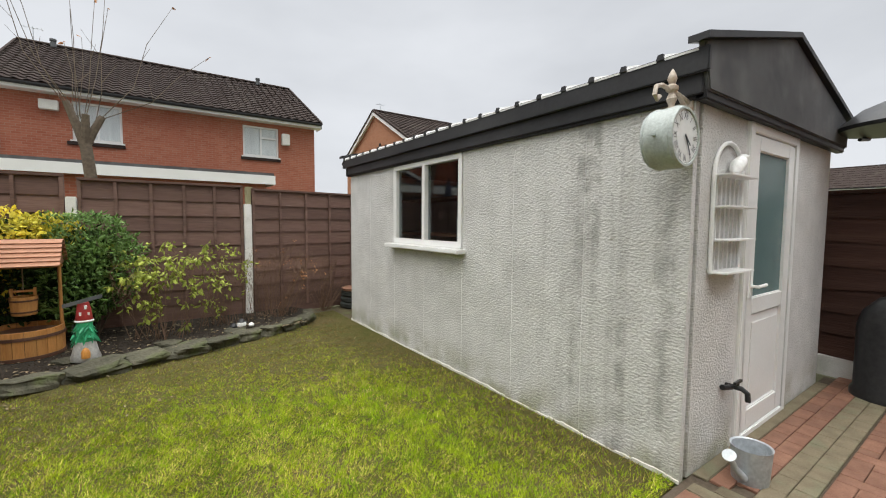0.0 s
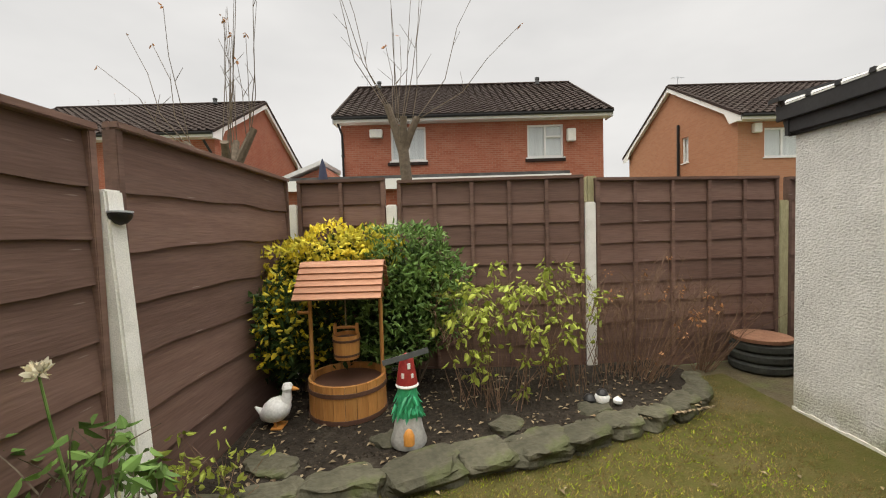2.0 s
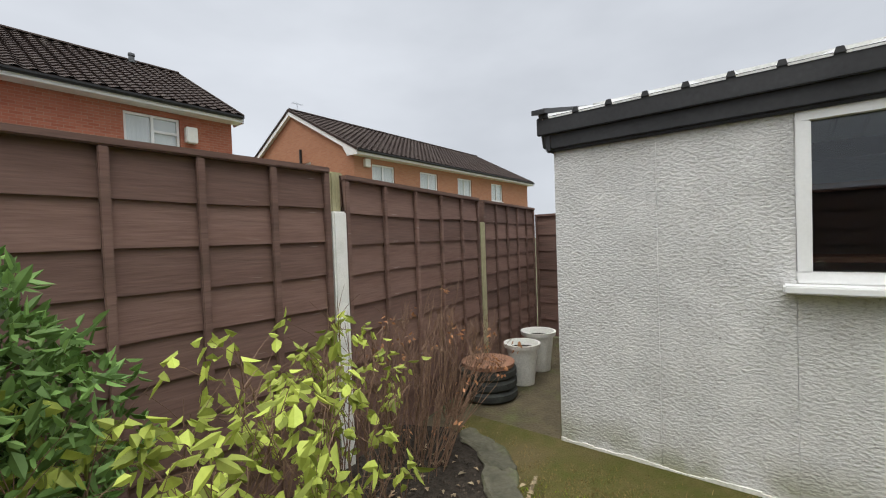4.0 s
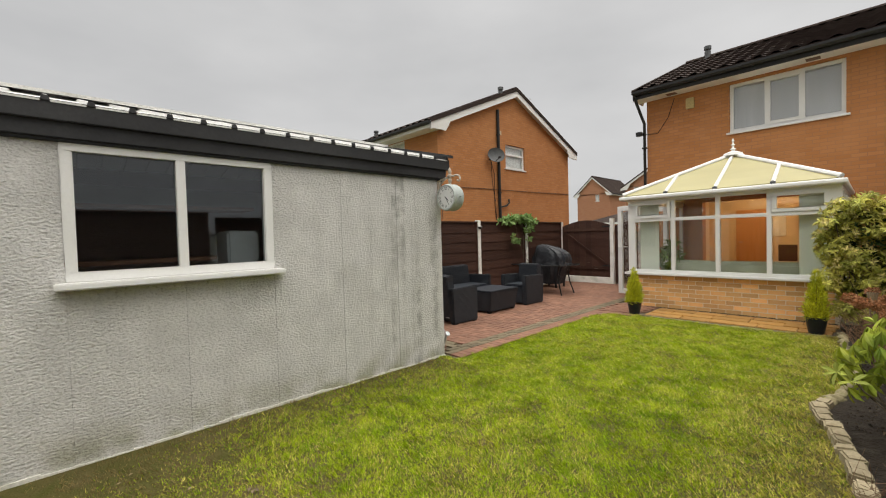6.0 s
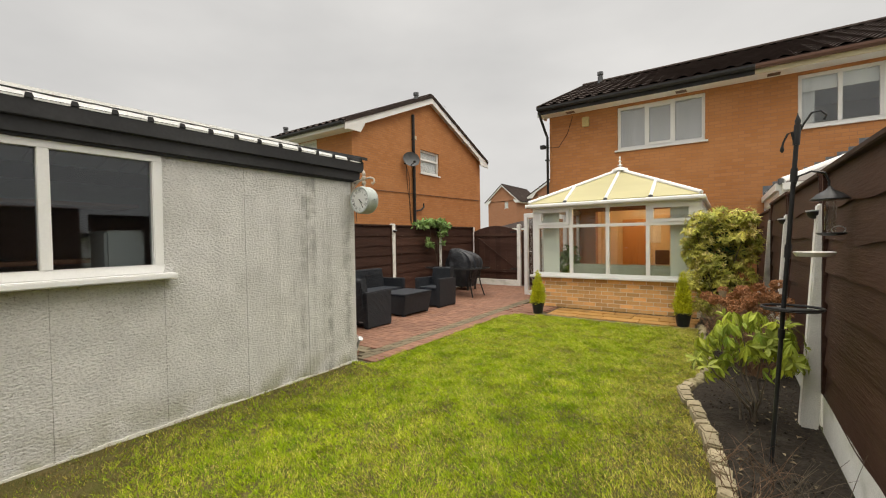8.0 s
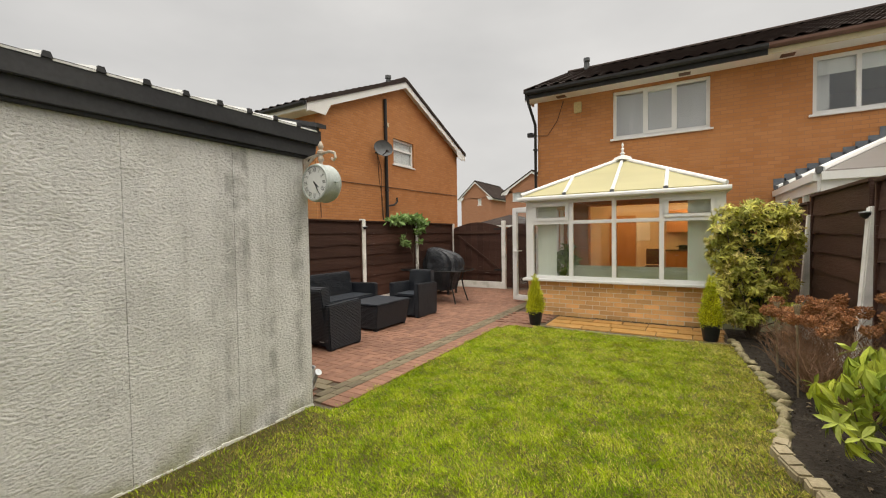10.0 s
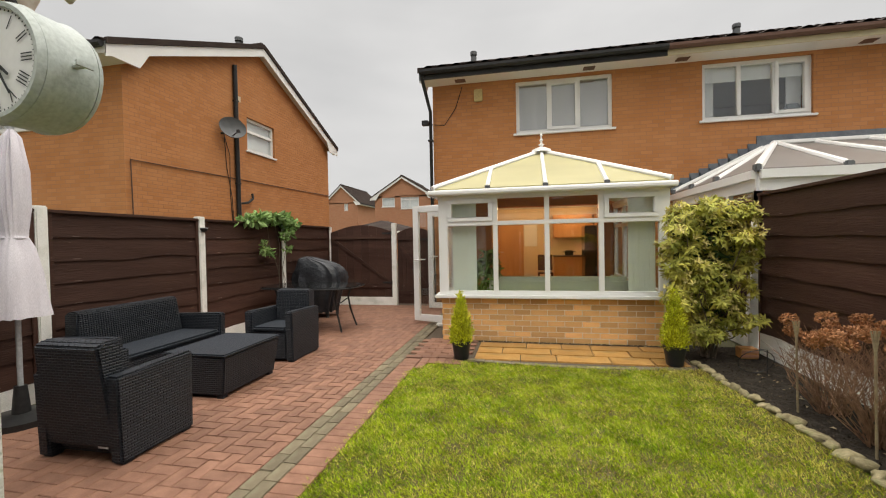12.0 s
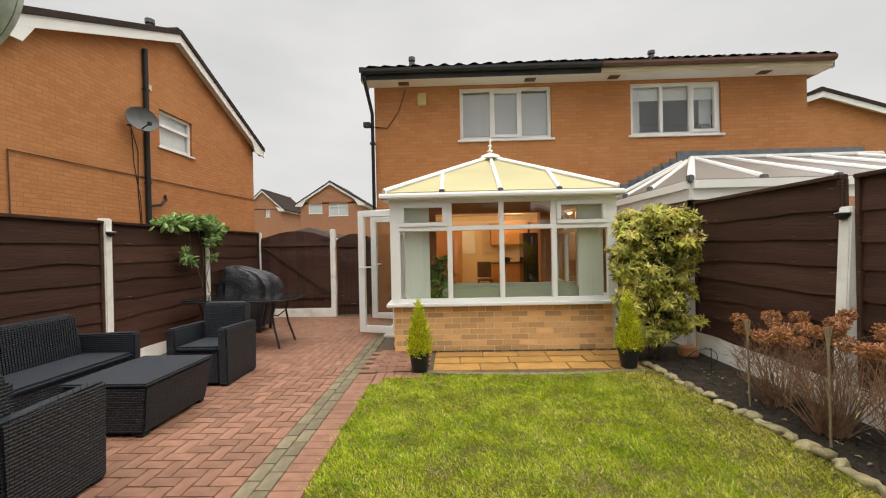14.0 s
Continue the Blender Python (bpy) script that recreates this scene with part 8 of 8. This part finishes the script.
part("hook", B().tube([(lean(1.95), 0, 1.95), (-0.09, 0, 2.06), (-0.07, 0, 2.05), (-0.05, 0, 2.0), (-0.045, 0, 1.97)], 0.006, 8), M_BLACKMETAL, bf, smooth=True)
part("hook_weight", B().lathe([(0.004, 0.0), (0.012, 0.015), (0.006, 0.04)], 10, Matrix.Translation((-0.045, 0, 1.94))), M_BLACKMETAL, bf, smooth=True)
part("hook", B().tube([(lean(1.70), 0, 1.70), (-0.12, 0, 1.79), (-0.18, 0, 1.815), (-0.24, 0, 1.80), (-0.258, 0, 1.75), (-0.258, 0, 1.72)], 0.006, 8), M_BLACKMETAL, bf, smooth=True)
tray = part("tray", B().tube([(-0.095 + 0.15 * math.cos(a), 0.12 * math.sin(a), 0.995) for a in (2 * math.pi * k / 24 for k in range(25))], 0.008, 6, caps=False), M_BLACKMETAL, bf, "black mesh seed tray")
part("mesh_floor", B().lathe([(0.14, 0.978), (0.14, 0.983), (0.01, 0.981)], 20, Matrix.Translation((-0.095, 0, 0)), sy=0.8), M_BLACKMETAL, tray)
part("water_dish", B().lathe([(0.01, 1.305), (0.085, 1.31), (0.10, 1.335), (0.096, 1.338), (0.08, 1.322), (0.01, 1.315)], 24, Matrix.Translation((-0.195, 0, 0))), M_WHITEPLASTIC, bf, "pale shallow water dish", smooth=True)
hang = part("seed_feeder", B().lathe([(0.088, 1.64), (0.09, 1.645), (0.06, 1.675), (0.02, 1.70), (0.006, 1.72)], 24, Matrix.Translation((-0.262, 0, 0))), M_BLACKMETAL, bf, "hooded black seed feeder", smooth=True)
part("perch_dish", B().lathe([(0.02, 1.43), (0.06, 1.436), (0.07, 1.447), (0.066, 1.450), (0.02, 1.442)], 20, Matrix.Translation((-0.270, 0, 0))), M_BLACKMETAL, hang, smooth=True)
part("perch_ring", B().tube([(-0.30 + 0.03 * math.cos(a), 0.0, 1.465 + 0.022 * math.sin(a)) for a in (2 * math.pi * k / 16 for k in range(17))], 0.0025, 5, caps=False), M_GALV, hang)
glassy(part("tube", B().lathe([(0.026, 1.44), (0.026, 1.65), (0.024, 1.65), (0.024, 1.44)], 18, Matrix.Translation((-0.264, 0, 0))), M_GLASS, hang, smooth=True))

# small things in the side bed
bx = thing("insect_box", (-3.98, -4.42, 0.012), "small wooden insect box on the soil", "box")
part("box", B().box(-0.09, -0.07, 0, 0.09, 0.07, 0.12), M_WOOD, bx, bevel=0.008)
part("slatting", B().box(-0.085, 0.07, 0.02, 0.085, 0.08, 0.05).box(-0.085, 0.07, 0.07, 0.085, 0.08, 0.10), M_REDWOOD, bx)
for x, y, h, nm in ((-3.60, -2.83, 0.62, "split bamboo plant stake with a white clip"), (-3.63, -2.12, 0.70, "split bamboo plant stake among dried stems")):
    t = thing("plant_stake", (x, y, 0.0), nm, "stake", "plant stakes")
    part("cane", B().tube([(0, 0, 0), (0.015, 0.01, h)], 0.008, 8), M_LITTER, t, smooth=True)
    for k in range(5):
        part("prong", B().tube([(0.015, 0.01, h - 0.04), (0.015 + 0.012 * (k - 2), 0.01 + 0.006 * (k % 2), h + 0.12)], 0.005, 5), M_LITTER, t)
hp = thing("wire_hoop", (-3.75, -3.75, 0.012), "thin black wire plant hoop lying in the bed", "plant support")
part("hoop", B().tube([(0.16 * math.cos(a), 0.16 * math.sin(a) * .4, 0.14 + 0.13 * math.sin(a)) for a in (2 * math.pi * k / 24 for k in range(25))], 0.004, 5, caps=False).tube([(-0.1, 0, 0), (-0.1, 0, 0.26), (-0.02, 0.02, 0.27)], 0.005, 5), M_BLACKMETAL, hp)


# ---- edging and stones ----
ed = thing("bed_edging", (-3.45, -1.0, 0.0), "row of mossy buff stones edging the side bed", "edging", kind="structure")
EDGE = [(-3.33, -4.06), (-3.38, -3.3), (-3.45, -2.6), (-3.50, -1.9), (-3.40, -1.25), (-3.31, -0.85), (-3.41, -0.5), (-3.55, 0.1), (-3.62, 0.55), (-3.66, 1.5)]
stone_meshes = []
for k in range(4):
    bm = blob(k + 1, 0.058, 0.55, (0.85, 1.15, 0.70), 2)
    me = bpy.data.meshes.new("stone")
    bm.to_mesh(me)
    bm.free()
    me.materials.append(M_EDGING)
    me.shade_smooth()
    stone_meshes.append(me)
cube_meshes = []
for k in range(3):
    b = B().box(-0.048, -0.055, -0.045, 0.048, 0.055, 0.045)
    b.v = [(x * (1 + 0.22 * noise.noise(Vector((x * 40, y * 40, k * 3.1)))), y * (1 + 0.2 * noise.noise(Vector((y * 40, z * 40, k * 5.7)))), z * (1 + 0.2 * noise.noise(Vector((z * 40, x * 40, k * 2.3))))) for x, y, z in b.v]
    cube_meshes.append(b.mesh("stone", M_SETT, bevel=0.012))
rg_ = random.Random(77)
count = 0
for (xa, ya), (xb, yb) in zip(EDGE, EDGE[1:]):
    n = max(1, round(math.hypot(xb - xa, yb - ya) / 0.118))
    for k in range(n):
        f = k / n
        x, y = xa + (xb - xa) * f, ya + (yb - ya) * f
        if y > -1.0:
            part("stone", cube_meshes[count % 3], M_SETT, ed, m=Matrix.Translation((x + 3.45 + rg_.uniform(-.012, .012), y + 1.0, 0.026 + rg_.uniform(-.012, .010))) @ pose(0, 0, 0, rg_.uniform(-9, 9), rg_.uniform(-9, 9), math.degrees(math.atan2(yb - ya, xb - xa)) + 90 + rg_.uniform(-14, 14)))
        else:
            part("stone", stone_meshes[count % 4], M_EDGING, ed, m=Matrix.Translation((x + rg_.uniform(-.012, .012) + 3.45, y + 1.0, 0.012 + rg_.uniform(-.012, .010))) @ pose(0, 0, 0, rg_.uniform(-12, 12), rg_.uniform(-12, 12), rg_.uniform(0, 360)) @ Matrix.Diagonal((rg_.uniform(0.7, 1.15), rg_.uniform(0.8, 1.35), rg_.uniform(0.7, 1.1), 1.0)))
        count += 1
rk = thing("rock_edging", (-2.5, 4.2, 0.0), "flat mossy slate rocks edging the rear bed", "rockery", kind="structure")
ROCKS = [(-4.02, 3.60, 0.17, 10), (-3.68, 3.70, 0.15, 30), (-3.30, 3.82, 0.20, 16), (-2.88, 3.93, 0.19, 14), (-2.50, 4.05, 0.17, 8), (-2.14, 4.14, 0.17, 22), (-1.80, 4.28, 0.16, 33), (-1.48, 4.42, 0.15, 20), (-1.18, 4.54, 0.14, 32), (-0.90, 4.68, 0.14, 38), (-0.66, 4.87, 0.13, 50), (-0.52, 5.10, 0.12, 75),
         (-3.80, 3.98, 0.16, -20), (-2.3, 4.40, 0.13, 60), (-1.6, 4.62, 0.12, 15), (-3.1, 4.25, 0.12, 40)]
for k, (x, y, r, a) in enumerate(ROCKS):
    bm = bmesh.new()
    bmesh.ops.create_cube(bm, size=1)
    bmesh.ops.subdivide_edges(bm, edges=bm.edges, cuts=4, use_grid_fill=True)
    for v in bm.verts:
        q = v.co.copy()
        q.x *= 1 - 0.25 * abs(2 * q.y) ** 3
        d = 1 + 0.42 * noise.noise(q * 1.8 + Vector((k * 5.1, 0, 0))) + 0.12 * noise.noise(q * 5 + Vector((0, k * 3.3, 0)))
        v.co = Vector((q.x * r * 2.35 * d, q.y * r * 1.45 * d, q.z * 0.135 * (1 + 0.35 * noise.noise(q * 2 + Vector((0, 0, k)))) ))
    bmesh.ops.bevel(bm, geom=[e for e in bm.edges if e.calc_face_angle(0) > 0.9], offset=0.012, segments=1, affect="EDGES")
    me = bpy.data.meshes.new("rock")
    bm.to_mesh(me)
    bm.free()
    me.materials.append(M_ROCK)
    part("rock", me, M_ROCK, rk, m=Matrix.Translation((x + 2.5, y - 4.2, 0.050)) @ pose(0, 0, 0, rg_.uniform(-9, 9), rg_.uniform(-7, 7), a))

# fallen leaves on the beds and the worn lawn
rng = np.random.default_rng(3)
lv, lf = [], []
for k in range(760):
    if k < 600:
        x, y = rng.uniform(-4.05, -0.7), rng.uniform(3.75, 5.4)
        y = max(y, 3.75 + 0.25 * (x + 4.0))
        z = 0.096
    elif k < 650:
        x, y, z = rng.uniform(-3.5, -0.2), rng.uniform(2.6, 3.9), 0.016
    else:
        x, y, z = rng.uniform(-4.1, -3.65), rng.uniform(-3.8, 3.3), 0.018
    a, s = rng.uniform(0, 6.28), rng.uniform(0.012, 0.028)
    c, d = math.cos(a) * s, math.sin(a) * s
    o_ = len(lv)
    lv += [(x - c, y - d, z), (x - d * .5, y + c * .5, z + s * .5), (x + c, y + d, z + 0.004), (x + d * .5, y - c * .5, z + s * .4)]
    lf += [(o_, o_ + 1, o_ + 2), (o_, o_ + 2, o_ + 3)]
single("leaf_litter", raw_mesh("leaf_litter", lv, lf, M_LITTER), M_LITTER, "pale fallen leaves scattered on soil and grass", "leaf litter", kind="stuff")


# crumbs of soil and grit on the beds
cv, cf = [], []
for k in range(5200):
    if k < 2600:
        x, y, z = rng.uniform(-4.12, -0.75), rng.uniform(3.7, 5.55), 0.088
        y = max(y, 3.85 + 0.26 * (x + 4.0))
    else:
        x, y, z = rng.uniform(-4.18, -3.45), rng.uniform(-4.3, 3.4), 0.010
        x = min(x, -3.48 if y < -0.6 else -3.76)
    s = rng.uniform(0.004, 0.016)
    a = rng.uniform(0, 6.28, 4)
    o_ = len(cv)
    cv += [(x + s * math.cos(q), y + s * math.sin(q), z) for q in (a[0], a[0] + 1.9, a[0] + 4.1)] + [(x + 0.3 * s * math.cos(a[1]), y + 0.3 * s * math.sin(a[1]), z + s * rng.uniform(0.7, 1.3))]
    cf += [(o_, o_ + 1, o_ + 3), (o_ + 1, o_ + 2, o_ + 3), (o_ + 2, o_, o_ + 3)]
single("soil_crumbs", raw_mesh("soil_crumbs", cv, cf, M_CRUMB), M_CRUMB, "crumbs of dark soil and grit on the beds", "soil", kind="stuff")


# ---- grass ----
def inside(px, py, poly):
    r = np.zeros(px.shape, bool)
    for (xa, ya), (xb, yb) in zip(poly, poly[1:] + poly[:1]):
        hit = (ya > py) != (yb > py)
        xi = (xb - xa) * (py - ya) / ((yb - ya) or 1e-9) + xa
        r ^= hit & (px < xi)
    return r


N = 760000
gx, gy = rng.uniform(-3.7, 0.05, N), rng.uniform(-4.0, 5.55, N)
keep = inside(gx, gy, LAWN)
gx, gy = gx[keep], gy[keep]


def field(sc, z):
    return np.array([noise.noise(Vector((x * sc, y * sc, z))) for x, y in zip(gx.tolist(), gy.tolist())])


broad, mid, tuft = field(0.9, 3.1), field(4.5, 7.7), field(15, 1.7)
# worn ground: by the garage wall, towards the rear bed, along the bed edging, and in small bare scrapes
by_wall = np.clip(1.0 - np.abs(gx + 0.05) / 0.75, 0, 1) * (gy > 0.1)
by_rear = np.clip((gy - 2.1) / 1.7, 0, 1)
by_bed = np.clip(1.0 - (gx + 3.45) / 0.85, 0, 1) * (gy < 1.5)
by_slab = np.clip(1.0 - np.abs(gy + 3.8) / 0.5, 0, 1)
scrape = np.clip(mid * 1.6 - 0.45, 0, 1)
thin = 0.55 * by_wall + 0.5 * by_rear + 0.2 * by_bed + 0.55 * scrape + np.clip(-0.06 - tuft * 1.0, 0, 0.55)
keep = rng.random(len(gx)) > thin
gx, gy, broad, mid, tuft, by_wall, by_rear, by_bed, by_slab = (a[keep] for a in (gx, gy, broad, mid, tuft, by_wall, by_rear, by_bed, by_slab))
n = len(gx)
hgt = rng.uniform(0.008, 0.030, n) * np.where(gy > 2.6, 0.7, 1.0) * (0.8 + 1.1 * np.clip(tuft + 0.15, 0, 0.7))
ang = rng.uniform(0, 2 * np.pi, n)
wid = rng.uniform(0.0015, 0.0032, n)
# blades lie over in patches, as if combed by feet
la = 2.5 * mid + 2.0 * tuft + rng.normal(size=n) * 1.2
ln = rng.uniform(0.3, 1.5, n) * hgt
base = np.stack([gx, gy, np.full(n, 0.003)], 1)
sd_ = np.stack([np.cos(ang) * wid, np.sin(ang) * wid, np.zeros(n)], 1)
tip = base + np.stack([np.cos(la) * ln, np.sin(la) * ln, hgt], 1)
gv = np.stack([base - sd_, base + sd_, tip], 1)
spent = 0.02 + 0.62 * by_wall + 0.75 * by_rear + 0.22 * by_bed + np.clip(broad * 0.2, 0, 0.12) + np.clip(mid * 0.5 - 0.12, 0, 0.25)
straw = 0.06 + 0.6 * np.clip(0.25 + broad * 0.9, 0, 0.45) * np.clip(0.6 + mid * 1.6, 0, 1) + 0.50 * by_bed + 0.20 * by_slab + np.clip(-mid * 0.5, 0, 0.22)
pick = rng.random(n)
dead = pick < spent
pale = ~dead & (rng.random(n) < straw)
fresh = ~dead & ~pale


def blades(name, v, material, label):
    k = len(v)
    me = bpy.data.meshes.new(name)
    me.vertices.add(3 * k)
    me.vertices.foreach_set("co", v.astype(np.float32).ravel())
    me.loops.add(3 * k)
    me.loops.foreach_set("vertex_index", np.arange(3 * k, dtype=np.int32))
    me.polygons.add(k)
    me.polygons.foreach_set("loop_start", np.arange(0, 3 * k, 3, dtype=np.int32))
    me.update(calc_edges=True)
    me.materials.append(material)
    single(name, me, material, label, "grass", kind="stuff")


blades("grass", gv[fresh], L_GRASS, "short trodden lawn grass, mid green")
blades("straw_grass", gv[pale], L_STRAW, "yellow straw blades among the lawn grass")
blades("dead_grass", gv[dead], L_DEAD, "worn brown dead grass by the garage and rear bed")


# ---- brickwork of the dwarf wall ----
def brick_mesh(w, h, d, name, material):
    return B().box(-w / 2, -d, 0, w / 2, 0, h).mesh(name, material, bevel=0.004)


BM_, BHALF = brick_mesh(0.215, 0.065, 0.03, "brick", M_BRICKPIECE), brick_mesh(0.1025, 0.065, 0.03, "brick", M_BRICKPIECE)
db = WM[dwarf.name].inverted()
for row in range(8):
    z = 0.012 + 0.0755 * row
    for x0, y0, ln_, yaw, face in ((CX0 - 0.03, CY - 0.0255, 2.96, 180, 1), (CX0 - 0.0255, -5.70, 0.87, 90, 2)):
        x = 0.0
        off = 0.1125 if row % 2 else 0.0
        if off:
            cells = [(0.0, BHALF, 0.1025)]
            x = off
        else:
            cells = []
        while x + 0.215 <= ln_ + 0.001:
            cells.append((x, BM_, 0.215))
            x += 0.225
        if ln_ - x > 0.08:
            cells.append((x, BHALF, 0.1025))
        for cx, me_, w_ in cells:
            if face == 1:
                m = Matrix.Translation((x0 - cx - w_ / 2, y0, z))
            else:
                m = Matrix.Translation((x0, y0 + cx + w_ / 2, z)) @ pose(0, 0, 0, 0, 0, -90)
            part("brick", me_, M_BRICKPIECE, dwarf, m=db @ m)

# ---- block paving, laid in herringbone ----
pav = thing("block_paving", (1.4, -4.0, 0.0), "red block paving in herringbone with a grey border band", "pavement", kind="structure")
pm_ = WM[pav.name].inverted()
PL, PW, G = 0.2, 0.1, 0.004
pav_mesh = B().box(-PL / 2 + G / 2, -PW / 2 + G / 2, -0.02, PL / 2 - G / 2, PW / 2 - G / 2, 0.0).mesh("block", M_PAVER, bevel=0.004)
pav_grey = B().box(-PL / 2 + G / 2, -PW / 2 + G / 2, -0.02, PL / 2 - G / 2, PW / 2 - G / 2, 0.0).mesh("block", M_PAVER_GREY, bevel=0.004)
BANDX = (-0.04, 0.16)
spots = []
xs0, ys0 = BANDX[1], -7.80
nx_, ny_ = int((2.9 - xs0) / PW), int((-0.5 - ys0) / PW + 0.01)
for j in range(-2, ny_ + 2):
    for i in range(-2, nx_ + 2):
        k = (i - j) % 4
        if k == 0:
            cells, c = [(i, j), (i + 1, j)], (i + 1.0, j + 0.5, 0)
        elif k == 3:
            cells, c = [(i, j), (i, j + 1)], (i + 0.5, j + 1.0, 90)
        else:
            continue
        ok = [0 <= a < nx_ and 0 <= b2 < ny_ for a, b2 in cells]
        if all(ok):
            spots.append((xs0 + c[0] * PW, ys0 + c[1] * PW, c[2], 1))
        elif any(ok):
            a, b2 = cells[ok.index(True)]
            spots.append((xs0 + (a + 0.5) * PW, ys0 + (b2 + 0.5) * PW, 0, 0))
half_mesh = B().box(-0.048, -0.048, -0.02, 0.048, 0.048, 0.0).mesh("block", M_PAVER, bevel=0.004)
rest = []
made = 0
for x, y, a, full in spots:
    z = 0.018 + rg_.uniform(-.0015, .0015)
    if -4.1 < y < -1.3 and x < 1.35 and made < 265:
        part("block", pav_mesh if full else half_mesh, M_PAVER, pav, m=pm_ @ pose(x, y, z, rg_.uniform(-.5, .5), rg_.uniform(-.5, .5), a))
        made += 1
    else:
        rest.append((x, y, z, a, full))
rv, rf = [], []


def add_block(vs, fs, x, y, z, a, l, w):
    """A block with its top edge eased."""
    c, s = math.cos(radians(a)), math.sin(radians(a))
    o_ = len(vs)
    for inset, zz in ((0.0, z - 0.02), (0.0, z - 0.004), (0.004, z)):
        for px, py in ((-1, -1), (1, -1), (1, 1), (-1, 1)):
            qx, qy = px * (l / 2 - G / 2 - inset), py * (w / 2 - G / 2 - inset)
            vs.append((x + qx * c - qy * s, y + qx * s + qy * c, zz))
    for r in (0, 4):
        fs += [(o_ + r + k, o_ + r + (k + 1) % 4, o_ + r + 4 + (k + 1) % 4, o_ + r + 4 + k) for k in range(4)]
    fs.append((o_ + 8, o_ + 9, o_ + 10, o_ + 11))


for x, y, z, a, full in rest:
    add_block(rv, rf, x, y, z, a, PL if full else PW, PW)
y = -0.1
while y > -7.8:      # soldier course between the band and the lawn
    if y > -3.90:
        add_block(rv, rf, -0.14, y, 0.018 + rg_.uniform(-.001, .001), 0, PL, PW)
    y -= PW
for row in range(10):  # red blocks before the slabs
    for col in range(4):
        x = -0.12 - 0.2 * col - (0.1 if row % 2 else 0)
        yy = -3.95 - 0.1 * row - 0.02 * col
        if x > -0.82 and not (row == 0 and col > 2):
            add_block(rv, rf, x, yy, 0.018, 0, PL, PW)
for x in (-0.295, -0.395, -0.495, -0.595, -0.695):   # blocks round the lawn's corner
    for yy in (-3.40, -3.60, -3.80):
        if not inside(np.array([x + 0.03]), np.array([yy - 0.02]), LAWN)[0]:
            add_block(rv, rf, x, yy, 0.0165, 90, PL, PW)
ev_, ef_ = [], []
for k in range(24):   # small grey blocks in an arc along the slabs' lawn side
    add_block(ev_, ef_, -0.85 - 0.102 * k, -3.80 - 0.13 * ((k - 12) / 12) ** 2, 0.012, 90 + 5 * (k - 12) / 12, 0.09, PW)
for r, yy in enumerate((-0.14, -0.24)):   # red stretcher courses along the garage front
    for k in range(14):
        add_block(rv, rf, 0.26 + 0.1 * r + PL * k, yy, 0.018 + rg_.uniform(-.001, .001), 0, PL, PW)
for k in range(14):
    for r, yy in enumerate((-0.34, -0.44)):
        add_block(ev_, ef_, 0.26 + 0.1 * r + PL * k, yy, 0.018 + rg_.uniform(-.001, .001), 0, PL, PW)
tagged(part("blocks", raw_mesh("blocks", rv, rf, M_PAVER), M_PAVER, pav, world=True), kind="stuff")
tagged(part("edging_blocks", raw_mesh("edging_blocks", ev_, ef_, M_PAVER_GREY), M_PAVER_GREY, pav, "small grey edging and border blocks", world=True), kind="stuff")
band = part("border_band", B().box(BANDX[0], -7.86, -0.01, BANDX[1], -0.05, 0.002), M_JOINT, pav, "grey border band", world=True)
bb = WM[band.name].inverted()
y = -0.15
k = 0
while y > -7.8:
    for x in (BANDX[0] + 0.05, BANDX[1] - 0.05):
        part("grey_block", pav_grey, M_PAVER_GREY, band, m=bb @ pose(x, y - (0.1 if x > 0.05 else 0), 0.018 + rg_.uniform(-.0015, .0015), 0, 0, 90))
    y -= 0.2
single("threshold_strip", B().box(0.15, -0.085, 0.0, SW, -0.004, 0.014), M_PAVER_GREY, "dirty grey mortar strip along the garage front", "pavement", kind="structure", bevel=0.004)
gvv, gff = [], []
for k in range(900):
    x, y, r = rg_.uniform(-3.25, -0.4), rg_.uniform(-4.815, -4.765), rg_.uniform(0.005, 0.012)
    o_ = len(gvv)
    gvv += [(x + r, y, 0.012), (x - 0.5 * r, y + 0.87 * r, 0.012), (x - 0.5 * r, y - 0.87 * r, 0.012), (x, y, 0.012 + r * 1.3)]
    gff += [(o_, o_ + 1, o_ + 3), (o_ + 1, o_ + 2, o_ + 3), (o_ + 2, o_, o_ + 3)]
single("gravel_strip", raw_mesh("gravel_strip", gvv, gff, M_CRUMB), M_CRUMB, "dark grit gathered at the foot of the dwarf wall", "gravel", kind="stuff")
# riven slabs before the conservatory
pat = thing("slab_patio", (-2.0, -4.4, 0.0), "yellow riven stone slabs before the conservatory", "patio", kind="structure")
pt = WM[pat.name].inverted()
rows_ = ((-4.22, -3.945, (0.55, 0.42, 0.6, 0.45, 0.36)), (-4.50, -4.23, (0.32, 0.6, 0.5, 0.42, 0.56)), (-4.76, -4.51, (0.62, 0.45, 0.36, 0.6, 0.4)))
for y0, y1, ws in rows_:
    x = -0.86
    for w_ in ws:
        part("slab", B().box(-w_ / 2 + 0.006, (y0 - y1) / 2 + 0.006, -0.03, w_ / 2 - 0.006, (y1 - y0) / 2 - 0.006, 0.0).mesh("slab", M_SLAB, bevel=0.006), M_SLAB, pat, m=pt @ pose(x - w_ / 2, (y0 + y1) / 2, 0.016 + rg_.uniform(-.003, .003), rg_.uniform(-.4, .4), rg_.uniform(-.4, .4), 0))
        x -= w_
